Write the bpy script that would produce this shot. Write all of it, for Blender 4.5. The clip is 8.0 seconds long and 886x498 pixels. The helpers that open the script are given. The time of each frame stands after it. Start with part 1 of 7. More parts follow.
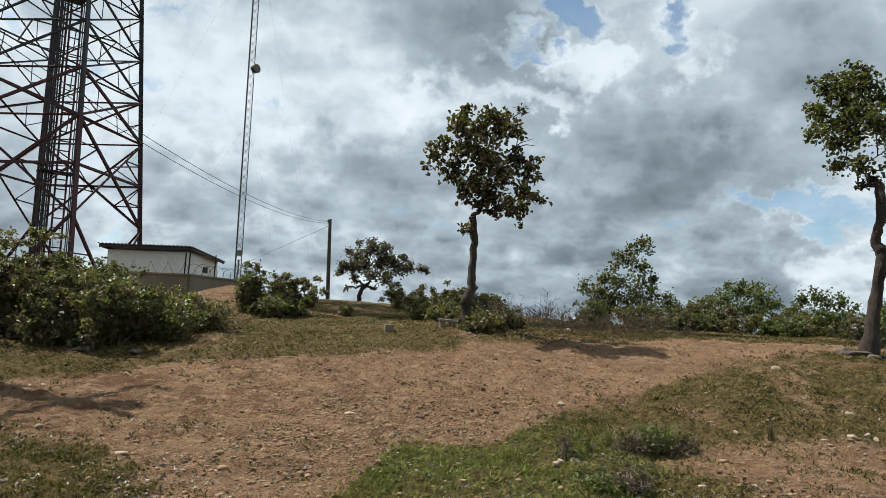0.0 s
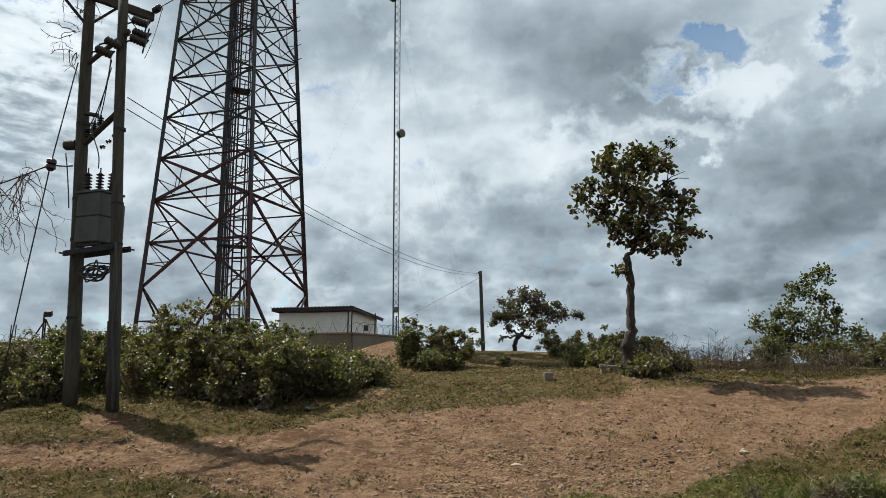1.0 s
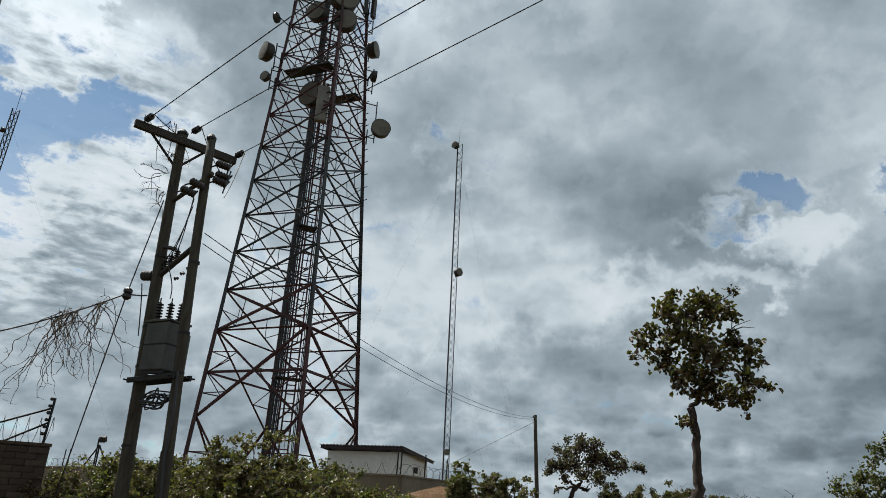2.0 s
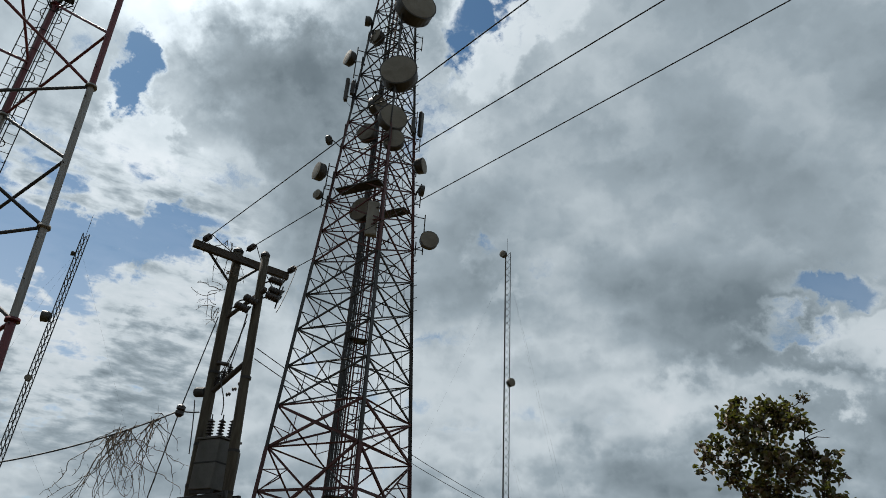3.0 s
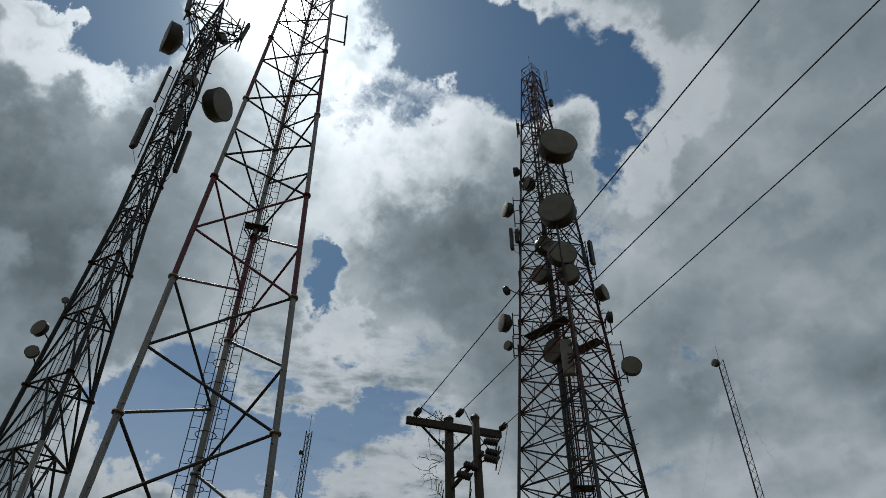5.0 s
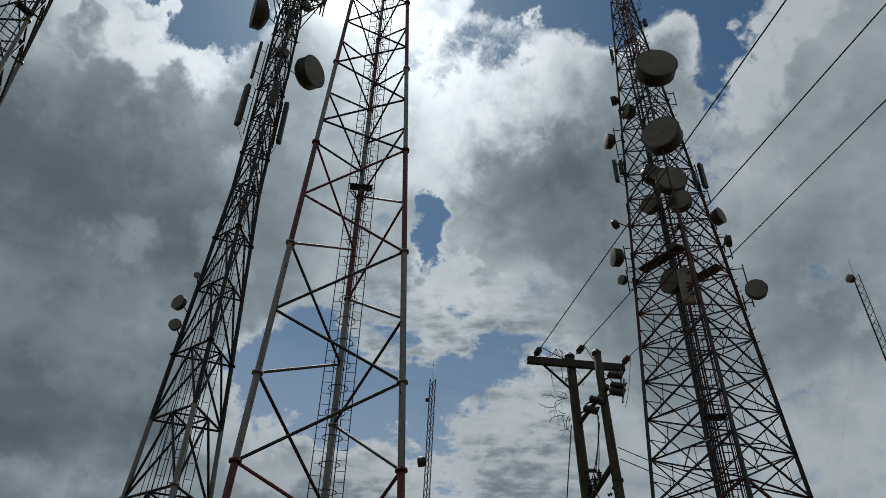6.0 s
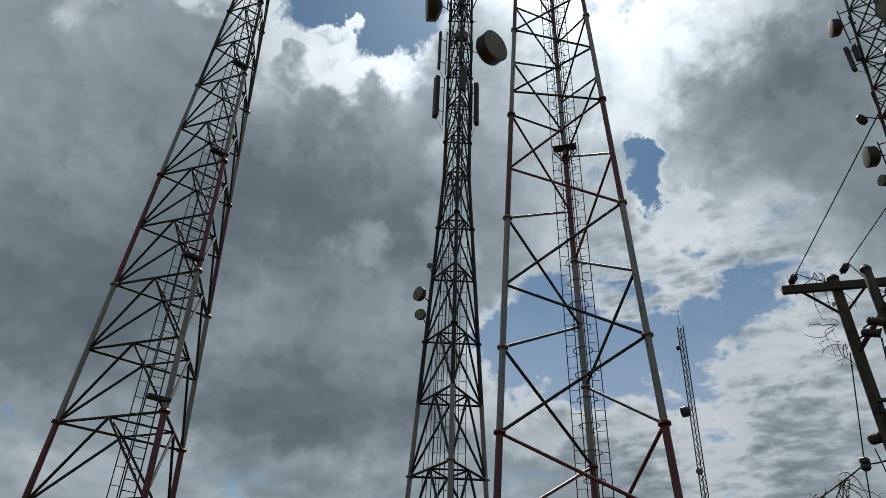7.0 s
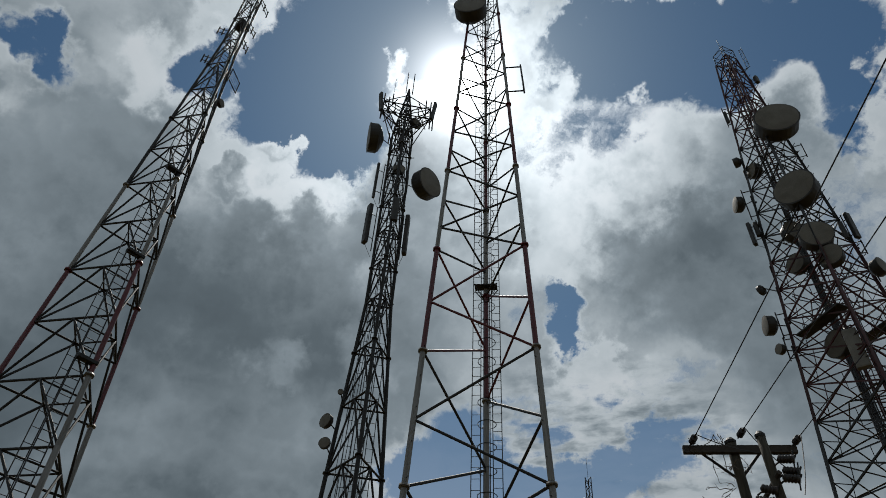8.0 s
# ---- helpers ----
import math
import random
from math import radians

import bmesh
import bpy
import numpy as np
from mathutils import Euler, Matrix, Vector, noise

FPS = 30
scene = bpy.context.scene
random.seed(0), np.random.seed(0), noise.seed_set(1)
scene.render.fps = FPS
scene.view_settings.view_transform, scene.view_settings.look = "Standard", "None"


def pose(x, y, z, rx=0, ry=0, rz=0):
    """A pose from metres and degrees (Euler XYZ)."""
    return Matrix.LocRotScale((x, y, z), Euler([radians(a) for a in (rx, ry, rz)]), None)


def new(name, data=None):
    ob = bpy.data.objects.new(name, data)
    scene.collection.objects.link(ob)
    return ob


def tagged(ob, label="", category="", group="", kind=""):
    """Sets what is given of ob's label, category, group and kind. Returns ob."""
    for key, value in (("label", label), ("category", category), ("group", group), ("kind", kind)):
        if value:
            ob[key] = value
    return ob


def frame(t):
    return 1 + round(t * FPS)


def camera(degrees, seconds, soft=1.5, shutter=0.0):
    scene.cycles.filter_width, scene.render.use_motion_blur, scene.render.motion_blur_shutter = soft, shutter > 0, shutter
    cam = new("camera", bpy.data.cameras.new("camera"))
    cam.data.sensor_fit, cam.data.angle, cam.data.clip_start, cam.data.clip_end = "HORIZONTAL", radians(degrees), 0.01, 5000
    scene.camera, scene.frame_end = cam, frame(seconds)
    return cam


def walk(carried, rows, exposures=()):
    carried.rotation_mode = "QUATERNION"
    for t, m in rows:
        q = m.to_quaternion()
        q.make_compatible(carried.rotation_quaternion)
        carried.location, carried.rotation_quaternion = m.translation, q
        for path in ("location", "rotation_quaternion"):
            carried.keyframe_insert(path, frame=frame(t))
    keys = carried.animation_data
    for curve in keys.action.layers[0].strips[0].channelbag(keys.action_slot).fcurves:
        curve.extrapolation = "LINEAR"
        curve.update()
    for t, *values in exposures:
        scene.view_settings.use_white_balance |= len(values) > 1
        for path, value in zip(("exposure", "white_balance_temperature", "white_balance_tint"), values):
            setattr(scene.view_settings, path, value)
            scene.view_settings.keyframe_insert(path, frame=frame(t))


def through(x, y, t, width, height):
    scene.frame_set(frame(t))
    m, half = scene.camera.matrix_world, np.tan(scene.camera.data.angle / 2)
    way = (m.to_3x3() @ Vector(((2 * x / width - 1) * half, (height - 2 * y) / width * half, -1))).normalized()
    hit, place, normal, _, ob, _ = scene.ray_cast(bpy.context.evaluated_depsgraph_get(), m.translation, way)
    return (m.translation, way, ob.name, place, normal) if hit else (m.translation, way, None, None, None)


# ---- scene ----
EXPO = [(0.0, 0.52), (1.5, 0.32), (2.0, 0.16), (3.5, -0.1), (4.5, -0.5), (6.0, -0.6), (7.0, -0.28), (8.0, -0.66)]
cam = camera(65.57, 8.0, 0.9)
walk(cam, [
    (0.0, pose(0.055, 0.005, 1.621, 95.47, -2.21, 0.05)),
    (0.5, pose(0.004, 0.077, 1.603, 96.08, -2.71, 8.41)),
    (1.0, pose(0.005, 0.007, 1.598, 99.36, 0.29, 12.86)),
    (1.5, pose(-0.020, -0.012, 1.613, 102.95, 0.32, 16.52)),
    (2.0, pose(-0.031, -0.082, 1.620, 110.74, -2.75, 16.77)),
    (2.2, pose(-0.055, -0.059, 1.633, 112.72, -3.11, 17.66)),
    (3.3, pose(0.007, -0.077, 1.641, 121.88, -2.61, 23.67)),
    (3.5, pose(-0.013, -0.114, 1.656, 123.25, -1.92, 26.08)),
    (4.0, pose(-0.036, -0.088, 1.690, 126.76, 0.29, 32.08)),
    (4.5, pose(-0.055, -0.071, 1.688, 130.17, -0.57, 37.86)),
    (4.7, pose(-0.059, -0.095, 1.678, 131.24, -0.74, 39.42)),
    (5.8, pose(-0.168, -0.182, 1.614, 127.47, -0.92, 49.04)),
    (6.0, pose(-0.164, -0.160, 1.604, 126.27, -1.25, 51.88)),
    (6.5, pose(-0.133, -0.152, 1.644, 120.48, -1.02, 62.69)),
    (7.0, pose(-0.132, -0.137, 1.633, 122.76, -1.88, 73.53)),
    (7.5, pose(-0.088, -0.149, 1.614, 128.40, -1.84, 72.80)),
    (8.0, pose(-0.052, 0.014, 1.697, 133.79, -2.59, 64.93)),
], EXPO)

# ---- light and sky ----
SUN = Vector((-0.496, 0.216, 0.841)).normalized()
lamp = new("sun", bpy.data.lights.new("sun", "SUN"))
lamp.data.energy, lamp.data.angle, lamp.data.color = 5.0, radians(0.6), (1.0, 0.95, 0.87)
lamp.rotation_mode = "QUATERNION"
lamp.rotation_quaternion = SUN.to_track_quat("Z", "Y")


def heading(az, el):
    a, e = radians(az), radians(el)
    return (-math.sin(a) * math.cos(e), math.cos(a) * math.cos(e), math.sin(e))


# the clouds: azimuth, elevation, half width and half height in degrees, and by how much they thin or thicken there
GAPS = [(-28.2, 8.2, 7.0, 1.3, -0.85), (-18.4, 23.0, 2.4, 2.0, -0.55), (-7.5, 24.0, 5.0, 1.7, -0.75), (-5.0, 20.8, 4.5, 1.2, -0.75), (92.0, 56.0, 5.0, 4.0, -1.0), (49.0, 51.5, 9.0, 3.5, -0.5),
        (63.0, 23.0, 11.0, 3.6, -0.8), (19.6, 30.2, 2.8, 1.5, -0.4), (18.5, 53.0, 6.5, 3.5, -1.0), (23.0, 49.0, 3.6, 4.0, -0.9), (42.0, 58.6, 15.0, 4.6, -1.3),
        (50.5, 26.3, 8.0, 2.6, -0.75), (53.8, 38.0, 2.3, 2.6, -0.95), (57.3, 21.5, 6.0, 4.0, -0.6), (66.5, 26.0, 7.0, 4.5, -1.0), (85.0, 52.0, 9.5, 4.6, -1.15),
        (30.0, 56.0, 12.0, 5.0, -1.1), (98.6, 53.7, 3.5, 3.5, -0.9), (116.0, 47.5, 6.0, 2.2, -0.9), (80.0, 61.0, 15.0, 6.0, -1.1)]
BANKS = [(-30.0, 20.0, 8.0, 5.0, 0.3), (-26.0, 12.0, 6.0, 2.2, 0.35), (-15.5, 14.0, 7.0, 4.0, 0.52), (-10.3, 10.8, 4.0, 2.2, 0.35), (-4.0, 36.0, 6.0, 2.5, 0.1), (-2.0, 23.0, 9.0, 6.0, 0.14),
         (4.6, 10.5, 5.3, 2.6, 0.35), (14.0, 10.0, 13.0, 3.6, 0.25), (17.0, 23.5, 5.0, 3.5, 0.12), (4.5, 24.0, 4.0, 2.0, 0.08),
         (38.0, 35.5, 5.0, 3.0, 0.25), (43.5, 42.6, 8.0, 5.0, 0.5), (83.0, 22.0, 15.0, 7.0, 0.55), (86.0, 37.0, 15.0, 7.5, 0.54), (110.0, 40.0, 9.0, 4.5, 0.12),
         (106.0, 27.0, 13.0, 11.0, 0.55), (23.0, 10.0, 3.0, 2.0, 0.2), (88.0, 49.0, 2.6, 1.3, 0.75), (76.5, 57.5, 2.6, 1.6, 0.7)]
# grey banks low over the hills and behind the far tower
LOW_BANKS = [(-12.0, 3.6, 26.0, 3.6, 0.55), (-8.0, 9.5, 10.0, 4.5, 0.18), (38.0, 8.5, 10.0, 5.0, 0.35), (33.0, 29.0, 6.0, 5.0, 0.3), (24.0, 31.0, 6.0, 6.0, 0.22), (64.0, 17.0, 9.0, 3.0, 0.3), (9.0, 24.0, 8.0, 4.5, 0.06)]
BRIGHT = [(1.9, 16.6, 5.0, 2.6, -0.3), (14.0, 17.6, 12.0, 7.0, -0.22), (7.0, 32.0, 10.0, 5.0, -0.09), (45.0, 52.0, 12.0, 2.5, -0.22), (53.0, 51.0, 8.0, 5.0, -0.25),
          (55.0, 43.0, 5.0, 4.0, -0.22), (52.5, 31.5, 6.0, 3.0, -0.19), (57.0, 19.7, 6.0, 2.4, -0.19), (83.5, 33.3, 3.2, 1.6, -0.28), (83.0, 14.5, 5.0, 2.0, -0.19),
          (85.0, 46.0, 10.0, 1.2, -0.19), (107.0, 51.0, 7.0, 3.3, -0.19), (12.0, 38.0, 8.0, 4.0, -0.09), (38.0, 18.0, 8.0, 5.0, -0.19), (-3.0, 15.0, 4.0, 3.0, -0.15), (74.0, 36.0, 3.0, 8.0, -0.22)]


CLOUD, BLUE = 0.9, (0.066, 0.093, 0.1)
WARP, CURL, ROUGHNESS, HEAP, REACH, BASE = 14.0, 7.0, 1.0, 0.5, 0.075, 0.78


class Nodes:
    """Short hand for node trees."""

    def __init__(self, tree):
        self.tree = tree
        tree.nodes.clear()

    def add(self, kind, **inputs):
        n = self.tree.nodes.new(kind)
        for k, v in inputs.items():
            key = int(k[1:]) if k[0] == "i" and k[1:].isdigit() else k.replace("_", " ")
            self.put(n.inputs[key], v)
        return n

    def put(self, socket, v):
        if isinstance(v, bpy.types.NodeSocket):
            self.tree.links.new(v, socket)
        else:
            socket.default_value = v

    def math(self, op, a, b=0.0, c=0.0, clamp=False):
        n = self.add("ShaderNodeMath", i0=a, i1=b, i2=c)
        n.operation, n.use_clamp = op, clamp
        return n.outputs[0]

    def vec(self, op, a, b=(0, 0, 0), scale=1.0):
        n = self.add("ShaderNodeVectorMath", i0=a, i1=b)
        n.operation = op
        if op == "SCALE":
            n.inputs["Scale"].default_value = scale
        return n.outputs["Value"] if op in ("DOT_PRODUCT", "LENGTH") else n.outputs["Vector"]

    def span(self, v, a, b, c=0.0, d=1.0, smooth=True):
        n = self.add("ShaderNodeMapRange")
        n.interpolation_type, n.clamp = "SMOOTHSTEP" if smooth else "LINEAR", True
        for k, x in enumerate((v, a, b, c, d)):
            self.put(n.inputs[k], x)
        return n.outputs[0]

    def noise(self, v, scale, detail=4.0, rough=0.55, distortion=0.0, colour=False):
        n = self.add("ShaderNodeTexNoise", Vector=v, Scale=scale, Detail=detail, Roughness=rough, Distortion=distortion)
        return n.outputs["Color" if colour else "Fac"]

    def billows(self, v, scale):
        """Heaped rounded cells of several sizes: high in the middle of each."""
        n = self.add("ShaderNodeTexVoronoi", Vector=v, Scale=scale, Detail=2.0, Roughness=0.5, Lacunarity=2.2)
        n.feature = "SMOOTH_F1"
        n.inputs["Smoothness"].default_value = 0.35
        return self.math("SUBTRACT", 0.42, n.outputs["Distance"])

    def mix(self, f, a, b, mode="MIX"):
        n = self.add("ShaderNodeMix")
        n.data_type, n.blend_type = "RGBA", mode
        self.put(n.inputs[0], f)
        self.put(n.inputs[6], a)
        self.put(n.inputs[7], b)
        return n.outputs[2]

    def ramp(self, f, stops):
        n = self.add("ShaderNodeValToRGB", Fac=f)
        e = n.color_ramp.elements
        while len(e) < len(stops):
            e.new(0.5)
        for k, (p, c) in enumerate(stops):
            e[k].position, e[k].color = p, (*c, 1)
        return n.outputs["Color"]


def build_sky():
    world = bpy.data.worlds.new("sky")
    scene.world = world
    world.use_nodes = True
    n = Nodes(world.node_tree)
    way = n.add("ShaderNodeTexCoord").outputs["Generated"]
    sky = n.add("ShaderNodeTexSky")
    sky.sky_type, sky.sun_disc = "NISHITA", False
    sky.sun_elevation, sky.sun_rotation = math.asin(SUN.z), math.atan2(SUN.x, SUN.y)
    sky.altitude, sky.dust_density = 900.0, 0.6
    up = n.add("ShaderNodeSeparateXYZ", Vector=way).outputs["Z"]
    toward = n.math("MAXIMUM", n.vec("DOT_PRODUCT", way, tuple(SUN)), 0.0)
    # the way across the sky to the sun, for the light that each billow takes from its neighbour
    along_sun = n.vec("NORMALIZE", n.vec("SUBTRACT", tuple(SUN), n.vec("MULTIPLY", way, n.add("ShaderNodeCombineXYZ", X=toward, Y=toward, Z=toward).outputs[0])))
    warp = n.vec("SUBTRACT", n.noise(way, 5.0, 5.0, 0.55, colour=True), (0.5, 0.5, 0.5))
    curl = n.vec("SUBTRACT", n.noise(way, 22.0, 5.0, 0.6, colour=True), (0.5, 0.5, 0.5))
    bend = n.vec("ADD", n.vec("SCALE", warp, scale=WARP), n.vec("SCALE", curl, scale=CURL))
    # rippled high cloud over the far mast
    lengthwise, deepwise = heading(-41, 0), heading(49, 0)
    flat = n.math("DIVIDE", 1.0, n.math("ADD", n.math("MAXIMUM", up, 0.0), 0.42))
    layer = n.vec("SCALE", way)
    n.put(layer.node.inputs["Scale"], flat)
    comb = n.add("ShaderNodeCombineXYZ", X=n.vec("DOT_PRODUCT", layer, lengthwise), Y=n.math("MULTIPLY", n.vec("DOT_PRODUCT", layer, deepwise), 1.7), Z=n.math("MULTIPLY", up, 2.0)).outputs[0]
    ripple = n.math("MULTIPLY", n.math("SUBTRACT", n.noise(comb, 19.0, 4.0, 0.55, 0.15), 0.5),
                    n.span(n.vec("DOT_PRODUCT", way, heading(52, 22)), math.cos(radians(15)), math.cos(radians(7))))

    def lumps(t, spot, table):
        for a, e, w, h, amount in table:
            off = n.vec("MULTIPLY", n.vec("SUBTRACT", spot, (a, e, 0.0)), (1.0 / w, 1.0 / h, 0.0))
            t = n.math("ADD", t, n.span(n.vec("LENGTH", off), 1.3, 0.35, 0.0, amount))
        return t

    def thickness(v):
        """How thick the cloud is along v."""
        x = n.add("ShaderNodeSeparateXYZ", Vector=v)
        az = n.math("DEGREES", n.math("ARCTAN2", n.math("MULTIPLY", x.outputs["X"], -1.0), x.outputs["Y"]))
        el = n.math("DEGREES", n.math("ARCSINE", x.outputs["Z"]))
        spot = n.vec("ADD", n.add("ShaderNodeCombineXYZ", X=az, Y=el, Z=0.0).outputs[0], bend)
        # features shrink towards the horizon
        low = n.math("DIVIDE", 1.0, n.math("ADD", n.math("MAXIMUM", x.outputs["Z"], 0.0), 0.42))
        sheet = n.vec("SCALE", v)
        n.put(sheet.node.inputs["Scale"], low)
        big = n.noise(sheet, 3.0, 7.0, 0.47, 0.3)
        heap = n.billows(n.vec("ADD", sheet, n.vec("SCALE", curl, scale=0.08)), 7.5)
        t = n.math("MULTIPLY_ADD", n.math("SUBTRACT", big, 0.5), ROUGHNESS, BASE)
        t = n.math("MULTIPLY_ADD", heap, n.span(x.outputs["Z"], 0.3, 0.06, HEAP, 1.6 * HEAP), t)
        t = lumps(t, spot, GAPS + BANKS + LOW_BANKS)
        return n.math("MULTIPLY_ADD", ripple, 1.7, t), spot

    thick, spot = thickness(way)
    lit_from, _ = thickness(n.vec("NORMALIZE", n.vec("ADD", way, n.vec("SCALE", along_sun, scale=REACH))))
    # ragged rims and loose shreds where the cloud thins out
    shreds = n.noise(n.vec("ADD", layer, n.vec("SCALE", curl, scale=0.12)), 9.0, 8.0, 0.64)
    cover = n.span(n.math("MULTIPLY_ADD", n.math("SUBTRACT", shreds, 0.5), 1.5, thick), -0.12, 0.36)
    # haze low in the sky
    clear = n.math("MULTIPLY", n.math("SUBTRACT", 1.0, cover), n.span(up, 0.66, 0.2, 1.0, 0.6))
    cover = n.math("SUBTRACT", 1.0, clear)
    halo = n.math("POWER", toward, 45.0)
    wide, close, core = n.math("POWER", toward, 10.0), n.math("POWER", toward, 420.0), n.math("POWER", toward, 3000.0)
    # light that comes through: much at the side of each heap that faces the sun, little in thick cores
    deep = n.math("ADD", n.math("MULTIPLY", n.math("MAXIMUM", thick, 0.0), 0.5), n.math("MULTIPLY", n.math("MAXIMUM", lit_from, 0.0), 0.5))
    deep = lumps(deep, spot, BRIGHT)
    body = n.ramp(n.math("MULTIPLY", deep, 0.5, clamp=True), [
        (0.0, (0.93, 0.95, 0.97)), (0.15, (0.78, 0.83, 0.86)), (0.3, (0.46, 0.525, 0.57)), (0.5, (0.235, 0.283, 0.315)), (0.7, (0.133, 0.164, 0.186)), (0.95, (0.074, 0.093, 0.107))])
    thin = n.span(deep, 0.1, 0.8, 1.0, 0.0)
    lift = n.math("MULTIPLY_ADD", n.math("MULTIPLY", n.math("MULTIPLY_ADD", halo, 1.4, wide), thin), 0.72, CLOUD)
    cloud = n.vec("SCALE", n.vec("MULTIPLY", body, (0.945, 1.0, 1.035)))
    n.put(cloud.node.inputs["Scale"], lift)
    blue = n.vec("MULTIPLY", sky.outputs[0], BLUE)
    blend = n.mix(cover, blue, cloud)
    glow = n.math("MULTIPLY_ADD", n.math("POWER", toward, 50.0), 0.17, n.math("MULTIPLY_ADD", close, 2.2, n.math("MULTIPLY", core, 14.0)))
    total = n.vec("ADD", blend, n.vec("SCALE", (0.97, 0.99, 1.0)))
    n.put(total.node.inputs[1].links[0].from_node.inputs["Scale"], glow)
    back = n.add("ShaderNodeBackground", Color=total, Strength=0.8)
    n.add("ShaderNodeOutputWorld", Surface=back.outputs[0])


build_sky()


# ---- materials ----
def material(name, base, other, rough=0.7, metal=0.0, scale=4.0, fine=40.0, bump=0.3, depth=0.01, contrast=(0.35, 0.7), dirt=None, stretch=(1, 1, 1), per=0.0):
    """Two tones mixed by noise at two scales, with fine relief. dirt: a third tone in patches. per: how far single pieces differ."""
    m = bpy.data.materials.new(name)
    m.use_nodes = True
    n = Nodes(m.node_tree)
    at = n.add("ShaderNodeTexCoord").outputs["Object"] if stretch != "world" else n.add("ShaderNodeNewGeometry").outputs["Position"]
    if stretch not in ((1, 1, 1), "world"):
        at = n.vec("MULTIPLY", at, stretch)
    a, b = n.noise(at, scale, 5.0, 0.6, 0.4), n.noise(at, fine, 4.0, 0.65)
    col = n.mix(n.span(a, *contrast), (*base, 1), (*other, 1))
    col = n.mix(n.span(b, 0.3, 0.75, 0.0, 0.45), col, (*[c * 0.45 for c in base], 1))
    if dirt:
        col = n.mix(n.span(n.noise(at, scale * 0.4, 4.0, 0.7, 1.0), 0.5, 0.72, 0.0, 0.8), col, (*dirt, 1))
    if per:
        r = n.add("ShaderNodeObjectInfo").outputs["Random"]
        shade = n.add("ShaderNodeHueSaturation", Color=col, Value=n.span(r, 0, 1, 1 - per, 1 + per, False))
        col = shade.outputs[0]
    relief = n.add("ShaderNodeBump", Strength=bump, Distance=depth, Height=b)
    s = n.add("ShaderNodeBsdfPrincipled", Base_Color=col, Metallic=metal, Roughness=n.span(a, 0.2, 0.8, max(rough - 0.12, 0.02), min(rough + 0.12, 1.0)), Normal=relief.outputs[0])
    n.add("ShaderNodeOutputMaterial", Surface=s.outputs[0])
    return m


def leaf_material(name, greens, brown, share=0.2, through=0.35, rough=0.5):
    """Leaves that differ one by one, and let some light through."""
    m = bpy.data.materials.new(name)
    m.use_nodes = True
    n = Nodes(m.node_tree)
    geo = n.add("ShaderNodeNewGeometry")
    r = geo.outputs["Random Per Island"]
    col = n.ramp(r, [(0.0, brown), (share, brown), (share + 0.02, greens[0]), (0.6, greens[1]), (1.0, greens[2])])
    patch = n.noise(geo.outputs["Position"], 1.6, 3.0)
    col = n.mix(n.span(patch, 0.4, 0.66, 0.0, 0.6), col, (*[c * 0.6 for c in greens[0]], 1))
    col = n.mix(n.span(n.noise(geo.outputs["Position"], 0.9, 3.0), 0.5, 0.68, 0.0, min(share * 1.3, 0.6)), col, (*[c * 0.8 for c in brown], 1))
    a = n.add("ShaderNodeBsdfPrincipled", Base_Color=col, Roughness=rough)
    t = n.add("ShaderNodeBsdfTranslucent", Color=n.mix(0.5, col, (0.2, 0.25, 0.03, 1)))
    x = n.add("ShaderNodeMixShader", i0=through, i1=a.outputs[0], i2=t.outputs[0])
    n.add("ShaderNodeOutputMaterial", Surface=x.outputs[0])
    return m


# both steel tones set near black: the towers' backlit look put into the colour
STEEL = material("galvanised steel darkened as backlit", (0.03, 0.031, 0.033), (0.018, 0.019, 0.021), 0.65, 0.25, 1.5, 30, 0.15, dirt=(0.03, 0.023, 0.019), per=0.12)
DARK_STEEL = material("weathered steel darkened as backlit", (0.012, 0.012, 0.013), (0.02, 0.019, 0.018), 0.65, 0.2, 2.0, 30, 0.2, per=0.2)
RED = material("faded red paint on steel", (0.085, 0.008, 0.015), (0.11, 0.018, 0.024), 0.5, 0.0, 1.6, 25, 0.15, dirt=(0.05, 0.014, 0.014), per=0.1)
WHITE = material("weathered white paint on steel", (0.2, 0.197, 0.19), (0.14, 0.137, 0.13), 0.5, 0.0, 1.6, 25, 0.15, dirt=(0.13, 0.1, 0.08), per=0.06)
RUSTY = material("rust-stained red lead paint", (0.052, 0.01, 0.012), (0.045, 0.016, 0.016), 0.7, 0.1, 1.4, 22, 0.25, dirt=(0.05, 0.03, 0.024), per=0.2)
CABLE = material("black cable sheath", (0.018, 0.018, 0.02), (0.03, 0.03, 0.032), 0.5, 0.0, 6, 60, 0.1)
RADOME = material("khaki radome cloth", (0.13, 0.117, 0.09), (0.098, 0.088, 0.067), 0.6, 0.0, 1.0, 20, 0.1, dirt=(0.085, 0.072, 0.055))
SHROUD = material("grey dish shroud", (0.03, 0.028, 0.025), (0.02, 0.018, 0.017), 0.55, 0.1, 1.0, 20, 0.1)
PANEL = material("pale antenna plastic", (0.17, 0.158, 0.13), (0.12, 0.11, 0.09), 0.5, 0.0, 1.2, 30, 0.08)
WOOD = material("weathered creosoted pole", (0.06, 0.051, 0.034), (0.028, 0.023, 0.016), 0.85, 0.0, 2.0, 14, 0.6, 0.02, stretch=(6, 6, 0.7), dirt=(0.06, 0.053, 0.036))
ARM = material("weathered hardwood arm", (0.03, 0.024, 0.019), (0.045, 0.036, 0.028), 0.85, 0.0, 3.0, 18, 0.5, 0.01, per=0.1)
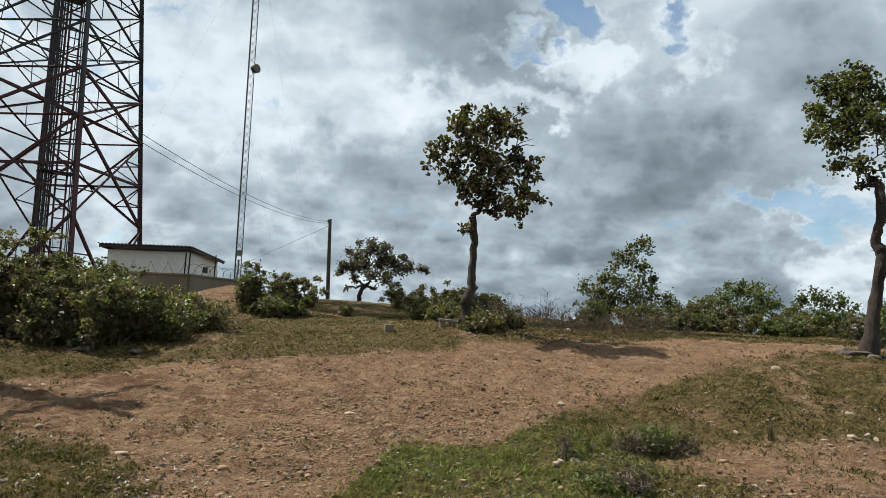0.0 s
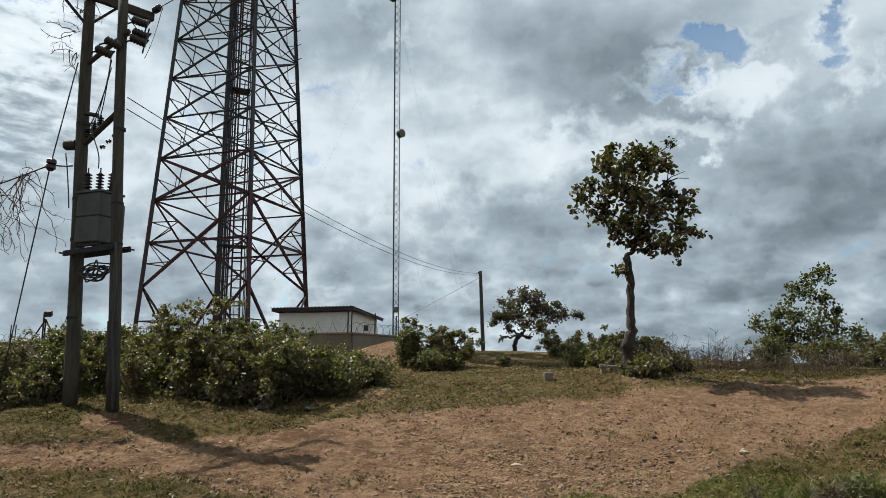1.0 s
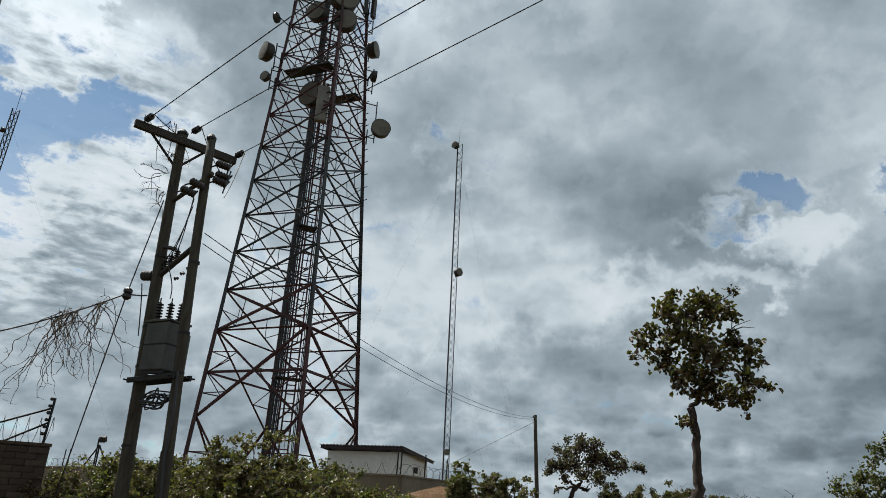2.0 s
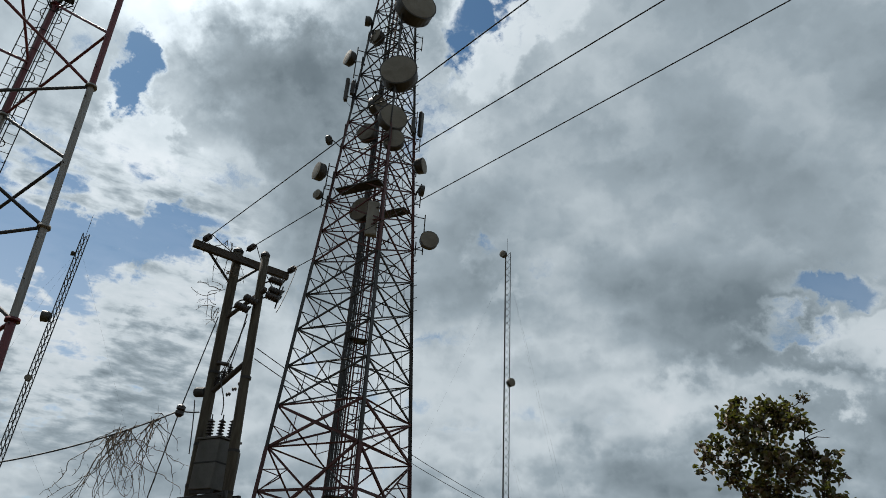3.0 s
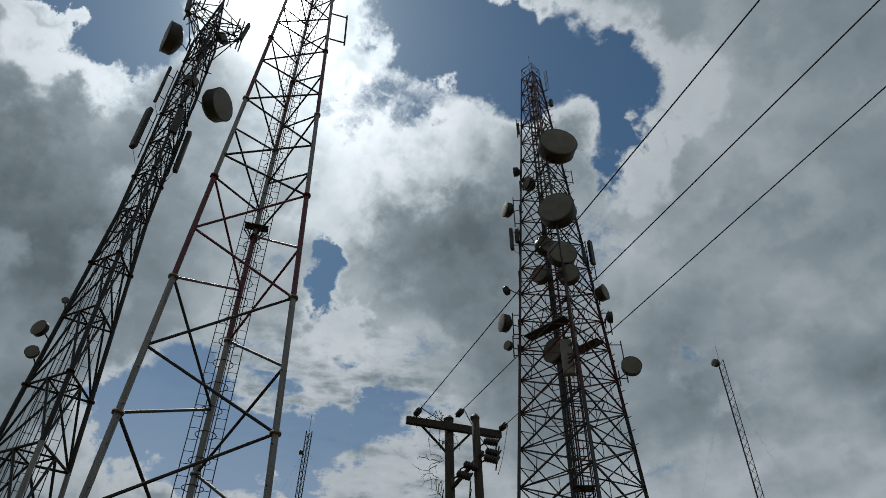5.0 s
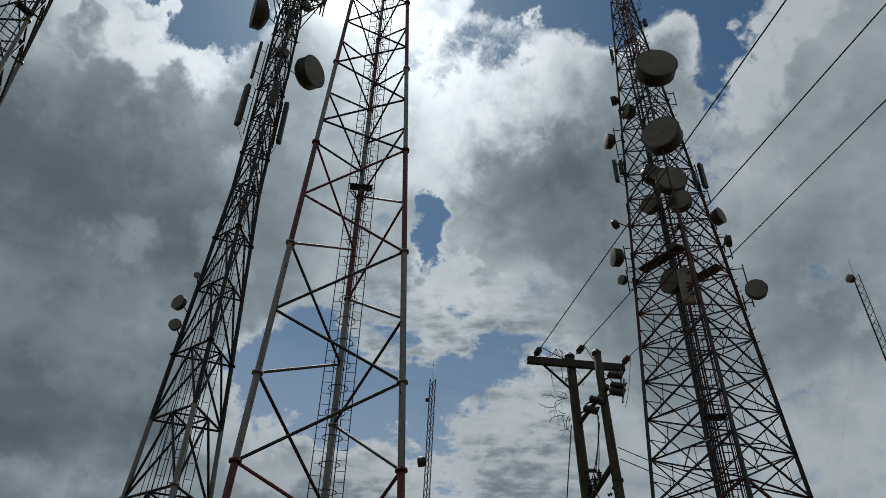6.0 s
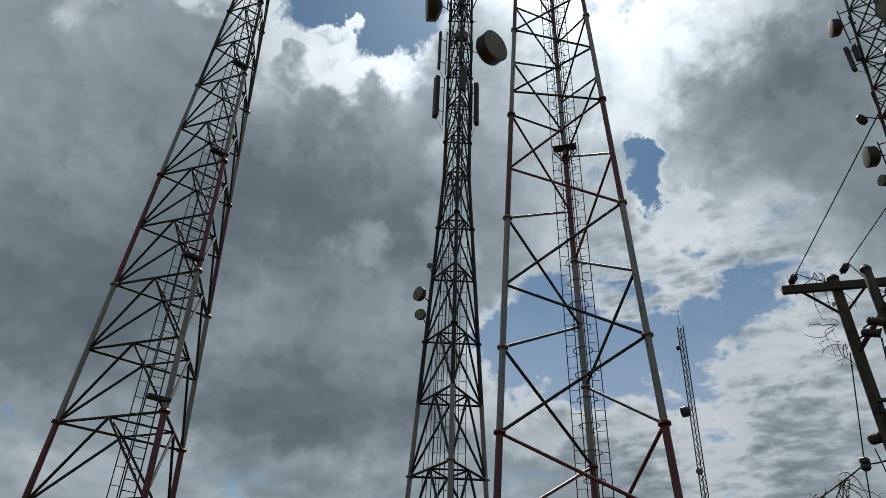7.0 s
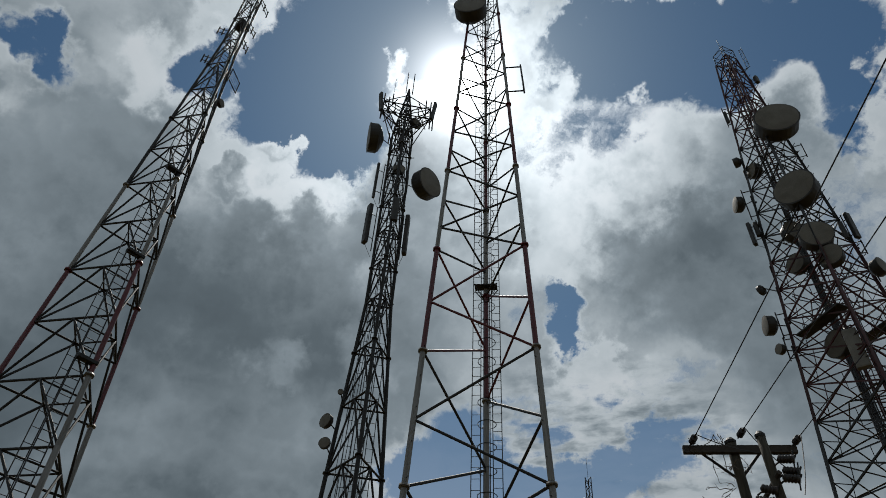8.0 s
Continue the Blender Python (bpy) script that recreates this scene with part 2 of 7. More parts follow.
TANK = material("dull grey transformer paint", (0.068, 0.066, 0.06), (0.048, 0.046, 0.042), 0.55, 0.0, 1.8, 20, 0.15, dirt=(0.075, 0.06, 0.045))
PORCELAIN = material("dark glazed porcelain", (0.014, 0.009, 0.008), (0.02, 0.013, 0.011), 0.42, 0.0, 5, 40, 0.05)
BARK = material("grey-brown bark", (0.052, 0.034, 0.024), (0.016, 0.01, 0.008), 0.9, 0.0, 5.0, 18, 1.0, 0.05, stretch=(2.5, 2.5, 0.8), dirt=(0.08, 0.064, 0.05))
TWIG = material("dry twig", (0.15, 0.11, 0.08), (0.09, 0.07, 0.05), 0.9, 0.0, 5, 30, 0.4)
PLASTER = material("cream plaster with stains", (0.78, 0.75, 0.69), (0.68, 0.65, 0.59), 0.85, 0.0, 0.9, 18, 0.2, 0.006, dirt=(0.66, 0.61, 0.53), stretch=(1, 1, 0.5))
RENDERED = material("grey-brown cement render", (0.22, 0.178, 0.122), (0.165, 0.13, 0.09), 0.9, 0.0, 0.8, 14, 0.4, 0.01, dirt=(0.15, 0.12, 0.09), stretch=(1, 1, 0.5), per=0.1)
BLOCK = material("dark brown earth block", (0.062, 0.042, 0.029), (0.043, 0.03, 0.021), 0.9, 0.0, 2.0, 16, 0.5, 0.01, per=0.25)
ROOFING = material("dull corrugated iron", (0.20, 0.18, 0.17), (0.13, 0.10, 0.09), 0.5, 0.4, 1.2, 20, 0.2, dirt=(0.11, 0.055, 0.035))
FASCIA = material("dark fascia board", (0.03, 0.016, 0.017), (0.042, 0.025, 0.025), 0.7, 0.0, 3, 30, 0.2)
ROCK = material("pale quartz rock", (0.33, 0.26, 0.18), (0.2, 0.145, 0.095), 0.85, 0.0, 3.0, 20, 0.6, 0.02, dirt=(0.25, 0.15, 0.09), per=0.2)
CONCRETE = material("weathered concrete", (0.19, 0.152, 0.112), (0.125, 0.097, 0.07), 0.9, 0.0, 3.0, 24, 0.5, 0.01, per=0.1)
SLATE = material("dark weathered slabs", (0.1, 0.074, 0.053), (0.06, 0.044, 0.032), 0.9, 0.0, 3.0, 20, 0.6, 0.02, dirt=(0.13, 0.1, 0.075), per=0.15)
GRAVEL = material("tan gravel and clods", (0.3, 0.195, 0.11), (0.17, 0.1, 0.053), 0.95, 0.0, 6.0, 60, 0.4, 0.005, stretch="world")
CLOD = material("dark earth clods", (0.15, 0.088, 0.05), (0.085, 0.052, 0.032), 0.95, 0.0, 6.0, 60, 0.4, 0.005, stretch="world")
CAR_PAINT = material("white car paint", (0.72, 0.72, 0.68), (0.68, 0.68, 0.64), 0.22, 0.0, 0.8, 60, 0.0)
RUBBER = material("black rubber and plastic", (0.018, 0.018, 0.018), (0.03, 0.03, 0.03), 0.7, 0.0, 6, 50, 0.1)
CHROME = material("bright metal", (0.6, 0.6, 0.6), (0.5, 0.5, 0.5), 0.2, 1.0, 3, 40, 0.05)
LENS = material("clear headlight glass", (0.42, 0.41, 0.37), (0.33, 0.32, 0.29), 0.25, 0.0, 8, 30, 0.1)
GLASS = material("dark window glass", (0.02, 0.025, 0.028), (0.03, 0.035, 0.038), 0.05, 0.0, 1, 10, 0.0)
PLATE = material("white plate", (0.7, 0.7, 0.66), (0.65, 0.65, 0.6), 0.4)
LEAF_TREE = leaf_material("broad tree leaves", [(0.03, 0.032, 0.009), (0.05, 0.046, 0.014), (0.09, 0.08, 0.026)], (0.085, 0.045, 0.024), 0.45, 0.22)
LEAF_GREEN = leaf_material("green tree leaves", [(0.03, 0.04, 0.009), (0.065, 0.075, 0.017), (0.13, 0.14, 0.035)], (0.08, 0.05, 0.025), 0.22, 0.28)
LEAF_DRY = leaf_material("purplish dry leaves", [(0.045, 0.031, 0.029), (0.058, 0.041, 0.036), (0.072, 0.054, 0.04)], (0.07, 0.04, 0.041), 0.5, 0.25)
LEAF_BUSH = leaf_material("bush leaves", [(0.024, 0.027, 0.008), (0.072, 0.073, 0.022), (0.22, 0.2, 0.095)], (0.13, 0.07, 0.044), 0.4)
LEAF_BUSH_PALE = leaf_material("pale bush leaves", [(0.03, 0.042, 0.01), (0.088, 0.1, 0.024), (0.22, 0.21, 0.095)], (0.15, 0.085, 0.05), 0.25)
LEAF_FAR = leaf_material("fresh green leaves", [(0.045, 0.067, 0.014), (0.07, 0.098, 0.021), (0.115, 0.145, 0.038)], (0.10, 0.08, 0.03), 0.1)
STRAW = leaf_material("dry weeds", [(0.075, 0.055, 0.03), (0.07, 0.058, 0.027), (0.06, 0.065, 0.022)], (0.075, 0.046, 0.03), 0.45, 0.15, 0.95)

LITTER = leaf_material("dead leaf litter", [(0.07, 0.05, 0.03), (0.11, 0.075, 0.042), (0.2, 0.15, 0.085)], (0.05, 0.034, 0.022), 0.45, 0.15)


def ground_material():
    m = bpy.data.materials.new("red-brown earth with thin grass")
    m.use_nodes = True
    n = Nodes(m.node_tree)
    at = n.add("ShaderNodeNewGeometry").outputs["Position"]
    bare = n.add("ShaderNodeAttribute")
    bare.attribute_name = "bare"
    bare = bare.outputs["Fac"]
    a, b, c = n.noise(at, 0.7, 6.0, 0.6, 0.5), n.noise(at, 5.0, 6.0, 0.65, 0.3), n.noise(at, 45.0, 4.0, 0.7)
    d = n.noise(at, 16.0, 5.0, 0.7, 0.4)
    soil = n.mix(n.span(a, 0.3, 0.7), (0.350, 0.209, 0.121, 1), (0.247, 0.144, 0.080, 1))
    soil = n.mix(n.span(b, 0.45, 0.7, 0.0, 0.8), soil, (0.349, 0.244, 0.149, 1))
    soil = n.mix(n.span(n.noise(at, 2.4, 5.0, 0.7, 0.8), 0.52, 0.66, 0.0, 0.75), soil, (0.140, 0.083, 0.050, 1))
    # dark specks: small stones, and crevice shade between clods put into the colour
    soil = n.mix(n.span(d, 0.52, 0.64, 0.0, 0.5), soil, (0.080, 0.050, 0.031, 1))
    soil = n.mix(n.span(d, 0.43, 0.33, 0.0, 0.6), soil, (0.417, 0.312, 0.202, 1))
    soil = n.mix(n.span(c, 0.52, 0.64, 0.0, 0.6), soil, (0.042, 0.027, 0.018, 1))
    soil = n.mix(n.span(c, 0.4, 0.32, 0.0, 0.5), soil, (0.429, 0.336, 0.235, 1))
    # red-brown trodden litter in broad stains, most of it near the poles
    stain = n.math("MULTIPLY", n.span(n.noise(at, 1.1, 6.0, 0.68, 0.6), 0.46, 0.62), n.span(n.vec("LENGTH", n.vec("SUBTRACT", at, (-7.5, 9.5, 0.0))), 9.0, 3.0, 0.25, 0.75))
    soil = n.mix(stain, soil, (0.12, 0.062, 0.034, 1))
    # turf: fresh green in one stretch of the foreground, olive and straw elsewhere
    fresh = n.math("MULTIPLY", n.span(n.vec("LENGTH", n.vec("SUBTRACT", at, (0.5, 8.2, 0.0))), 3.2, 1.2), n.span(a, 0.35, 0.6, 1.0, 0.3))
    turf = n.mix(n.span(b, 0.36, 0.56), (0.078, 0.070, 0.020, 1), (0.148, 0.107, 0.043, 1))
    turf = n.mix(n.span(a, 0.45, 0.7, 0.0, 0.7), turf, (0.172, 0.107, 0.051, 1))
    turf = n.mix(fresh, turf, (0.086, 0.102, 0.026, 1))
    turf = n.mix(n.span(d, 0.52, 0.64, 0.0, 0.5), turf, (0.03, 0.027, 0.01, 1))
    turf = n.mix(n.span(d, 0.44, 0.34, 0.0, 0.6), turf, (0.2, 0.165, 0.07, 1))
    turf = n.mix(n.span(c, 0.5, 0.64, 0.0, 0.5), turf, (0.02, 0.018, 0.008, 1))
    # dark and pale spots a hand or two across, in earth and turf
    e = n.noise(at, 6.0, 6.0, 0.68, 0.3)
    soil = n.mix(n.span(e, 0.53, 0.66, 0.0, 0.42), soil, (0.093, 0.055, 0.033, 1))
    soil = n.mix(n.span(e, 0.45, 0.36, 0.0, 0.6), soil, (0.435, 0.313, 0.199, 1))
    turf = n.mix(n.span(e, 0.52, 0.64, 0.0, 0.5), turf, (0.03, 0.027, 0.01, 1))
    turf = n.mix(n.span(e, 0.46, 0.37, 0.0, 0.65), turf, (0.25, 0.185, 0.085, 1))
    col = n.mix(n.span(bare, 0.3, 0.7), turf, soil)
    h = n.math("ADD", n.math("MULTIPLY", b, 0.12), n.math("MULTIPLY", c, 0.06))
    h = n.math("MULTIPLY_ADD", d, 0.08, h)
    relief = n.add("ShaderNodeBump", Strength=1.0, Distance=1.0, Height=h)
    s = n.add("ShaderNodeBsdfPrincipled", Base_Color=n.vec("SCALE", col, scale=0.84), Roughness=0.95, Specular_IOR_Level=0.08, Normal=relief.outputs[0])
    n.add("ShaderNodeOutputMaterial", Surface=s.outputs[0])
    return m


EARTH = ground_material()


def grass_material():
    """Olive and straw in patches a hand or two across, fresh green in one stretch."""
    m = bpy.data.materials.new("short patchy grass")
    m.use_nodes = True
    n = Nodes(m.node_tree)
    geo = n.add("ShaderNodeNewGeometry")
    at, r = geo.outputs["Position"], geo.outputs["Random Per Island"]
    f = n.math("MULTIPLY_ADD", n.math("SUBTRACT", r, 0.5), 0.42, n.math("ADD", n.math("MULTIPLY", n.noise(at, 6.0, 6.0, 0.68, 0.3), -0.75), n.math("ADD", n.math("MULTIPLY", n.noise(at, 0.8, 4.0, 0.65), 1.3), 0.2)))
    col = n.ramp(f, [(0.26, (0.029, 0.033, 0.007)), (0.4, (0.070, 0.071, 0.017)), (0.5, (0.115, 0.101, 0.031)), (0.6, (0.172, 0.127, 0.055)), (0.75, (0.230, 0.171, 0.087))])
    fresh = n.math("MULTIPLY", n.span(n.vec("LENGTH", n.vec("SUBTRACT", at, (0.5, 8.2, 0.0))), 3.2, 1.2), n.span(r, 0.1, 0.9, 1.0, 0.4))
    col = n.mix(fresh, col, (0.15, 0.18, 0.042, 1))
    a = n.add("ShaderNodeBsdfPrincipled", Base_Color=col, Roughness=0.9, Specular_IOR_Level=0.08)
    t = n.add("ShaderNodeBsdfTranslucent", Color=col)
    x = n.add("ShaderNodeMixShader", i0=0.25, i1=a.outputs[0], i2=t.outputs[0])
    n.add("ShaderNodeOutputMaterial", Surface=x.outputs[0])
    return m


GRASS = grass_material()


# ---- mesh helpers ----
def link_mesh(name, verts, faces, mat, smooth=False):
    me = bpy.data.meshes.new(name)
    me.from_pydata([tuple(v) for v in verts], [], faces)
    me.materials.append(mat)
    if smooth:
        me.shade_smooth()
    me.update()
    return me


def thing(name, at, label, category, group="", kind=""):
    e = new(name)
    e.location = at
    e.empty_display_size = 0.2
    return tagged(e, label, category, group, kind)


def under(ob, parent, m):
    """Puts ob at the world pose m below parent; all parents are placed by location alone."""
    off = Vector((0, 0, 0))
    p = parent
    while p is not None:
        off += p.location
        p = p.parent
    ob.parent = parent
    ob.matrix_basis = Matrix.Translation(-off) @ m
    return ob


def part(name, bm, mat, parent, label="", smooth=False):
    """One mesh object under a thing or a part; bm is in world metres."""
    me = bpy.data.meshes.new(name)
    bm.to_mesh(me)
    bm.free()
    me.materials.append(mat)
    if smooth:
        me.shade_smooth()
    ob = new(name, me)
    under(ob, parent, Matrix.Identity(4))
    return tagged(ob, label)


def single(name, bm, mat, at, label, category, group="", kind="", smooth=False):
    """A thing that is one mesh; bm is centred on its own base."""
    me = bpy.data.meshes.new(name)
    bm.to_mesh(me)
    bm.free()
    me.materials.append(mat)
    if smooth:
        me.shade_smooth()
    ob = new(name, me)
    ob.location = at
    return tagged(ob, label, category, group, kind)


def along(a, b, wx, wy=None, roll=0.0):
    """The pose that lays a unit bar (z from 0 to 1) from a to b."""
    a, b = Vector(a), Vector(b)
    q = (b - a).to_track_quat("Z", "Y")
    return Matrix.Translation(a) @ q.to_matrix().to_4x4() @ Matrix.Rotation(roll, 4, "Z") @ Matrix.Diagonal((wx, wy or wx, (b - a).length, 1))


def ring(r, k, z, phase=0.0):
    return [(r * math.cos(2 * math.pi * i / k + phase), r * math.sin(2 * math.pi * i / k + phase), z) for i in range(k)]


def unit_tube(mat, k=8):
    v = ring(0.5, k, 0) + ring(0.5, k, 1)
    f = [(i, (i + 1) % k, k + (i + 1) % k, k + i) for i in range(k)] + [tuple(range(k))[::-1], tuple(range(k, 2 * k))]
    me = link_mesh("tube", v, f, mat)
    for p in me.polygons:
        p.use_smooth = len(p.vertices) == 4
    return me


def unit_angle(mat):
    p = [(-0.5, -0.5), (0.5, -0.5), (0.5, -0.36), (-0.36, -0.36), (-0.36, 0.5), (-0.5, 0.5)]
    v = [(x, y, 0) for x, y in p] + [(x, y, 1) for x, y in p]
    f = [(i, (i + 1) % 6, 6 + (i + 1) % 6, 6 + i) for i in range(6)] + [(3, 2, 1, 0), (5, 4, 3, 0), (6, 7, 8, 9), (6, 9, 10, 11)]
    return link_mesh("angle", v, f, mat)


MESHES = {}


def bar_mesh(mat, shape):
    key = (mat.name, shape)
    if key not in MESHES:
        MESHES[key] = unit_angle(mat) if shape == "angle" else unit_tube(mat, 8 if shape == "tube" else 12)
    return MESHES[key]


def bar(name, a, b, w, mat, parent, shape="tube", roll=0.0, label=""):
    ob = new(name, bar_mesh(mat, shape))
    under(ob, parent, along(a, b, w, None, roll))
    return tagged(ob, label)


def add_box(bm, m, sx, sy, sz, bevel=0.0):
    """A box of that size about the origin of m, with rounded edges."""
    made = bmesh.ops.create_cube(bm, size=1.0, matrix=m @ Matrix.Diagonal((sx, sy, sz, 1)))["verts"]
    if bevel:
        edges = list({e for v in made for e in v.link_edges})
        bmesh.ops.bevel(bm, geom=edges, offset=bevel, segments=2, affect="EDGES", profile=0.6)
    return bm


def box(m, sx, sy, sz, bevel=0.0):
    return add_box(bmesh.new(), m, sx, sy, sz, bevel)


def add_tube(bm, pts, radii, k=8, caps=True):
    """A tapered tube through points."""
    pts = [Vector(p) for p in pts]
    rows, side = [], None
    for i, p in enumerate(pts):
        d = (pts[min(i + 1, len(pts) - 1)] - pts[max(i - 1, 0)]).normalized()
        if side is None:
            side = d.orthogonal().normalized()
        side = (side - d * side.dot(d)).normalized()
        up = d.cross(side)
        r = radii[i] if isinstance(radii, (list, tuple)) else radii
        rows.append([bm.verts.new(p + (side * math.cos(2 * math.pi * j / k) + up * math.sin(2 * math.pi * j / k)) * r) for j in range(k)])
    for a, b in zip(rows, rows[1:]):
        for j in range(k):
            bm.faces.new((a[j], a[(j + 1) % k], b[(j + 1) % k], b[j]))
    if caps:
        bm.faces.new(rows[0][::-1])
        bm.faces.new(rows[-1])
    return bm


def tube(pts, radii, k=8):
    return add_tube(bmesh.new(), pts, radii, k)


def add_lathe(bm, m, profile, k=20):
    """A turned form: profile of (radius, height) about the z axis of m."""
    rows = []
    for r, z in profile:
        rows.append([bm.verts.new(m @ Vector(p)) for p in ring(max(r, 0.0005), k, z)])
    for a, b in zip(rows, rows[1:]):
        for j in range(k):
            bm.faces.new((a[j], a[(j + 1) % k], b[(j + 1) % k], b[j]))
    bm.faces.new(rows[0][::-1])
    bm.faces.new(rows[-1])
    return bm


def lathe(m, profile, k=20):
    return add_lathe(bmesh.new(), m, profile, k)


def sag(a, b, drop, k=16):
    a, b = Vector(a), Vector(b)
    return [a.lerp(b, i / k) - Vector((0, 0, drop * 4 * (i / k) * (1 - i / k))) for i in range(k + 1)]


# ---- ground ----
def ease(a, b, x):
    t = np.clip((x - a) / (b - a), 0, 1)
    return t * t * (3 - 2 * t)


def height(x, y):
    """The ground: a shallow hilltop that rises ahead and falls away all round."""
    x, y = np.asarray(x, float), np.asarray(y, float)
    r = np.hypot(x, y)
    z = 1.25 * ease(8, 20, y)
    z = z + 0.30 * np.exp(-((x + 10) ** 2 + (y - 13) ** 2) / 6) + 0.25 * np.exp(-((x - 0.6) ** 2 + (y - 17.5) ** 2) / 8)
    z = z + 0.35 * np.exp(-((x - 8.5) ** 2 + (y - 14) ** 2) / 10) + 0.95 * ease(20, 34, y) * np.exp(-((x + 10) / 17) ** 2)
    z = z + 0.85 * np.exp(-((x + 7.6) ** 2 + (y - 24.6) ** 2) / 4)
    z = z - 3.5 * ease(27, 75, r) * ease(-2, 14, x) * ease(-20, 5, y) - 9 * ease(60, 260, r) - 30 * ease(300, 2500, r)
    return z + 0.035 * np.sin(1.3 * x + 0.7 * y) * np.sin(0.9 * y - 0.5 * x + 1) + 0.02 * np.sin(2.9 * x - 1.1 * y) * np.sin(2.3 * y + 0.4)


def gz(x, y):
    return float(height(x, y))


TRACK_NEAR = [(-14, 8.2), (-7.4, 9.3), (-4.9, 8.6), (-3.8, 8.1), (-2.7, 6.6), (-2.1, 5.6), (-1.5, 4), (-1, 5.8), (-0.5, 8.4), (0.8, 9.3), (2, 11.2), (4.6, 13.4), (7.9, 15.6), (14, 18)]
TRACK_FAR = [(-14, 8.5), (-9.8, 9.9), (-7, 11), (-5.7, 12.1), (-4.2, 13.5), (-1, 14.6), (2.2, 15.9), (5.4, 17.6), (8.9, 17.3), (14, 19.5)]


def bareness(x, y):
    """1 on the worn earth track, 0 in the grass."""
    near = np.interp(x, [p[0] for p in TRACK_NEAR], [p[1] for p in TRACK_NEAR])
    far = np.interp(x, [p[0] for p in TRACK_FAR], [p[1] for p in TRACK_FAR])
    b = ease(-0.7, 0.7, np.minimum(y - near, (far - y) * 0.8)) * ease(16, 11, np.abs(x))
    for cx, cy, r in ((3.6, 8.2, 1.0), (5.5, 8.9, 0.9), (4.1, 7.1, 1.2), (6.5, 7.8, 1.1), (-9.3, 12.0, 0.7), (-7.5, 24.3, 1.9), (-1.2, 21, 0.8), (-4, 27, 1.0)):
        b = np.maximum(b, 0.85 * np.exp(-((x - cx) ** 2 + (y - cy) ** 2) / (r * r)))
    rough = 0.5 + 0.25 * np.sin(2.1 * x + 1.3 * np.sin(1.7 * y)) + 0.25 * np.sin(1.9 * y + 1.1 * np.sin(2.3 * x))
    return np.clip(b + 0.15 * (rough - 0.5) + 0.16, 0, 1)


def patchy(x, y, size, seed):
    """Smooth random field, about 0 to 1, with lumps of that size in metres."""
    r = np.random.RandomState(seed).rand(128, 128)
    u, v = np.asarray(x) / size + 1000.3, np.asarray(y) / size + 1000.7
    i, j = np.floor(u).astype(int), np.floor(v).astype(int)
    a, b = u - i, v - j
    a, b = a * a * (3 - 2 * a), b * b * (3 - 2 * b)
    g = lambda p, q: r[p % 128, q % 128]
    return (g(i, j) * (1 - a) + g(i + 1, j) * a) * (1 - b) + (g(i, j + 1) * (1 - a) + g(i + 1, j + 1) * a) * b


def wear(x, y):
    """How bare the ground is, with ragged edges."""
    ragged = 0.5 * patchy(x, y, 1.1, 1) + 0.3 * patchy(x, y, 0.4, 2) + 0.2 * patchy(x, y, 0.15, 3)
    return np.clip(bareness(x, y) + 1.15 * (ragged - 0.47), 0, 1)


def crumb(x, y):
    """Small relief: ruts, clods and tussocks."""
    d = np.hypot(x, y)
    z = 0.07 * (patchy(x, y, 0.9, 11) - 0.5) + 0.085 * (patchy(x, y, 0.33, 12) - 0.5) + 0.075 * (patchy(x, y, 0.13, 13) - 0.5) + 0.045 * (patchy(x, y, 0.055, 14) - 0.5)
    return z * np.clip(1.15 - d / 60, 0, 1) * ease(1.5, 4.5, d) * (1 - 0.38 * wear(x, y))


def build_ground():
    ang = np.concatenate([np.linspace(-45, 58, 860), np.linspace(58, 315, 140)[1:-1]])
    rad = np.concatenate([np.linspace(0.4, 4.5, 10), np.geomspace(4.8, 40, 420), np.geomspace(42, 4500, 60)])
    a, r = np.meshgrid(np.radians(ang), rad)
    x, y = (-np.sin(a) * r).ravel(), (np.cos(a) * r).ravel()
    z = height(x, y) + crumb(x, y)
    k, rows = len(ang), len(rad)
    i = np.arange(rows - 1)[:, None] * k + np.arange(k)[None]
    j = np.arange(rows - 1)[:, None] * k + (np.arange(k)[None] + 1) % k
    quads = np.stack([i, j, j + k, i + k], -1).reshape(-1, 4)[:, ::-1]
    me = bpy.data.meshes.new("ground")
    verts = np.stack([x, y, z], -1)
    me.from_pydata(verts.tolist() + [(0, 0, gz(0, 0))], [], quads.tolist() + [(q, (q + 1) % k, len(x)) for q in range(k)])
    me.shade_smooth()
    at = me.attributes.new("bare", "FLOAT", "POINT")
    at.data.foreach_set("value", np.append(wear(x, y), 0.3).astype(np.float32))
    me.materials.append(EARTH)
    tagged(new("ground", me), "red-brown earth hilltop with a worn track and thin dry grass", "ground", kind="structure")


build_ground()


# ---- lattice towers ----
def polar_leg(cx, cy, r, ang, z):
    return Vector((cx + r * math.cos(ang), cy + r * math.sin(ang), z))


class Tower:
    """Where the legs of a tapering tower stand: centre, radius at height z0, taper a metre, turn of leg 0 from the way to the camera's spot."""

    def __init__(self, cx, cy, sides, z0, r0, taper, turn, neck=None):
        self.cx, self.cy, self.sides, self.z0, self.r0, self.taper, self.neck = cx, cy, sides, z0, r0, taper, neck
        self.base = math.atan2(-cy, -cx) + radians(turn)
        self.foot = gz(cx, cy)

    def radius(self, z):
        r = self.r0 - self.taper * (z - self.z0)
        return max(r, self.neck) if self.neck else r

    def leg(self, i, z, inset=0.0):
        return polar_leg(self.cx, self.cy, self.radius(z) - inset, self.base + 2 * math.pi * (i % self.sides) / self.sides, z)

    def mid(self, z):
        return Vector((self.cx, self.cy, z))


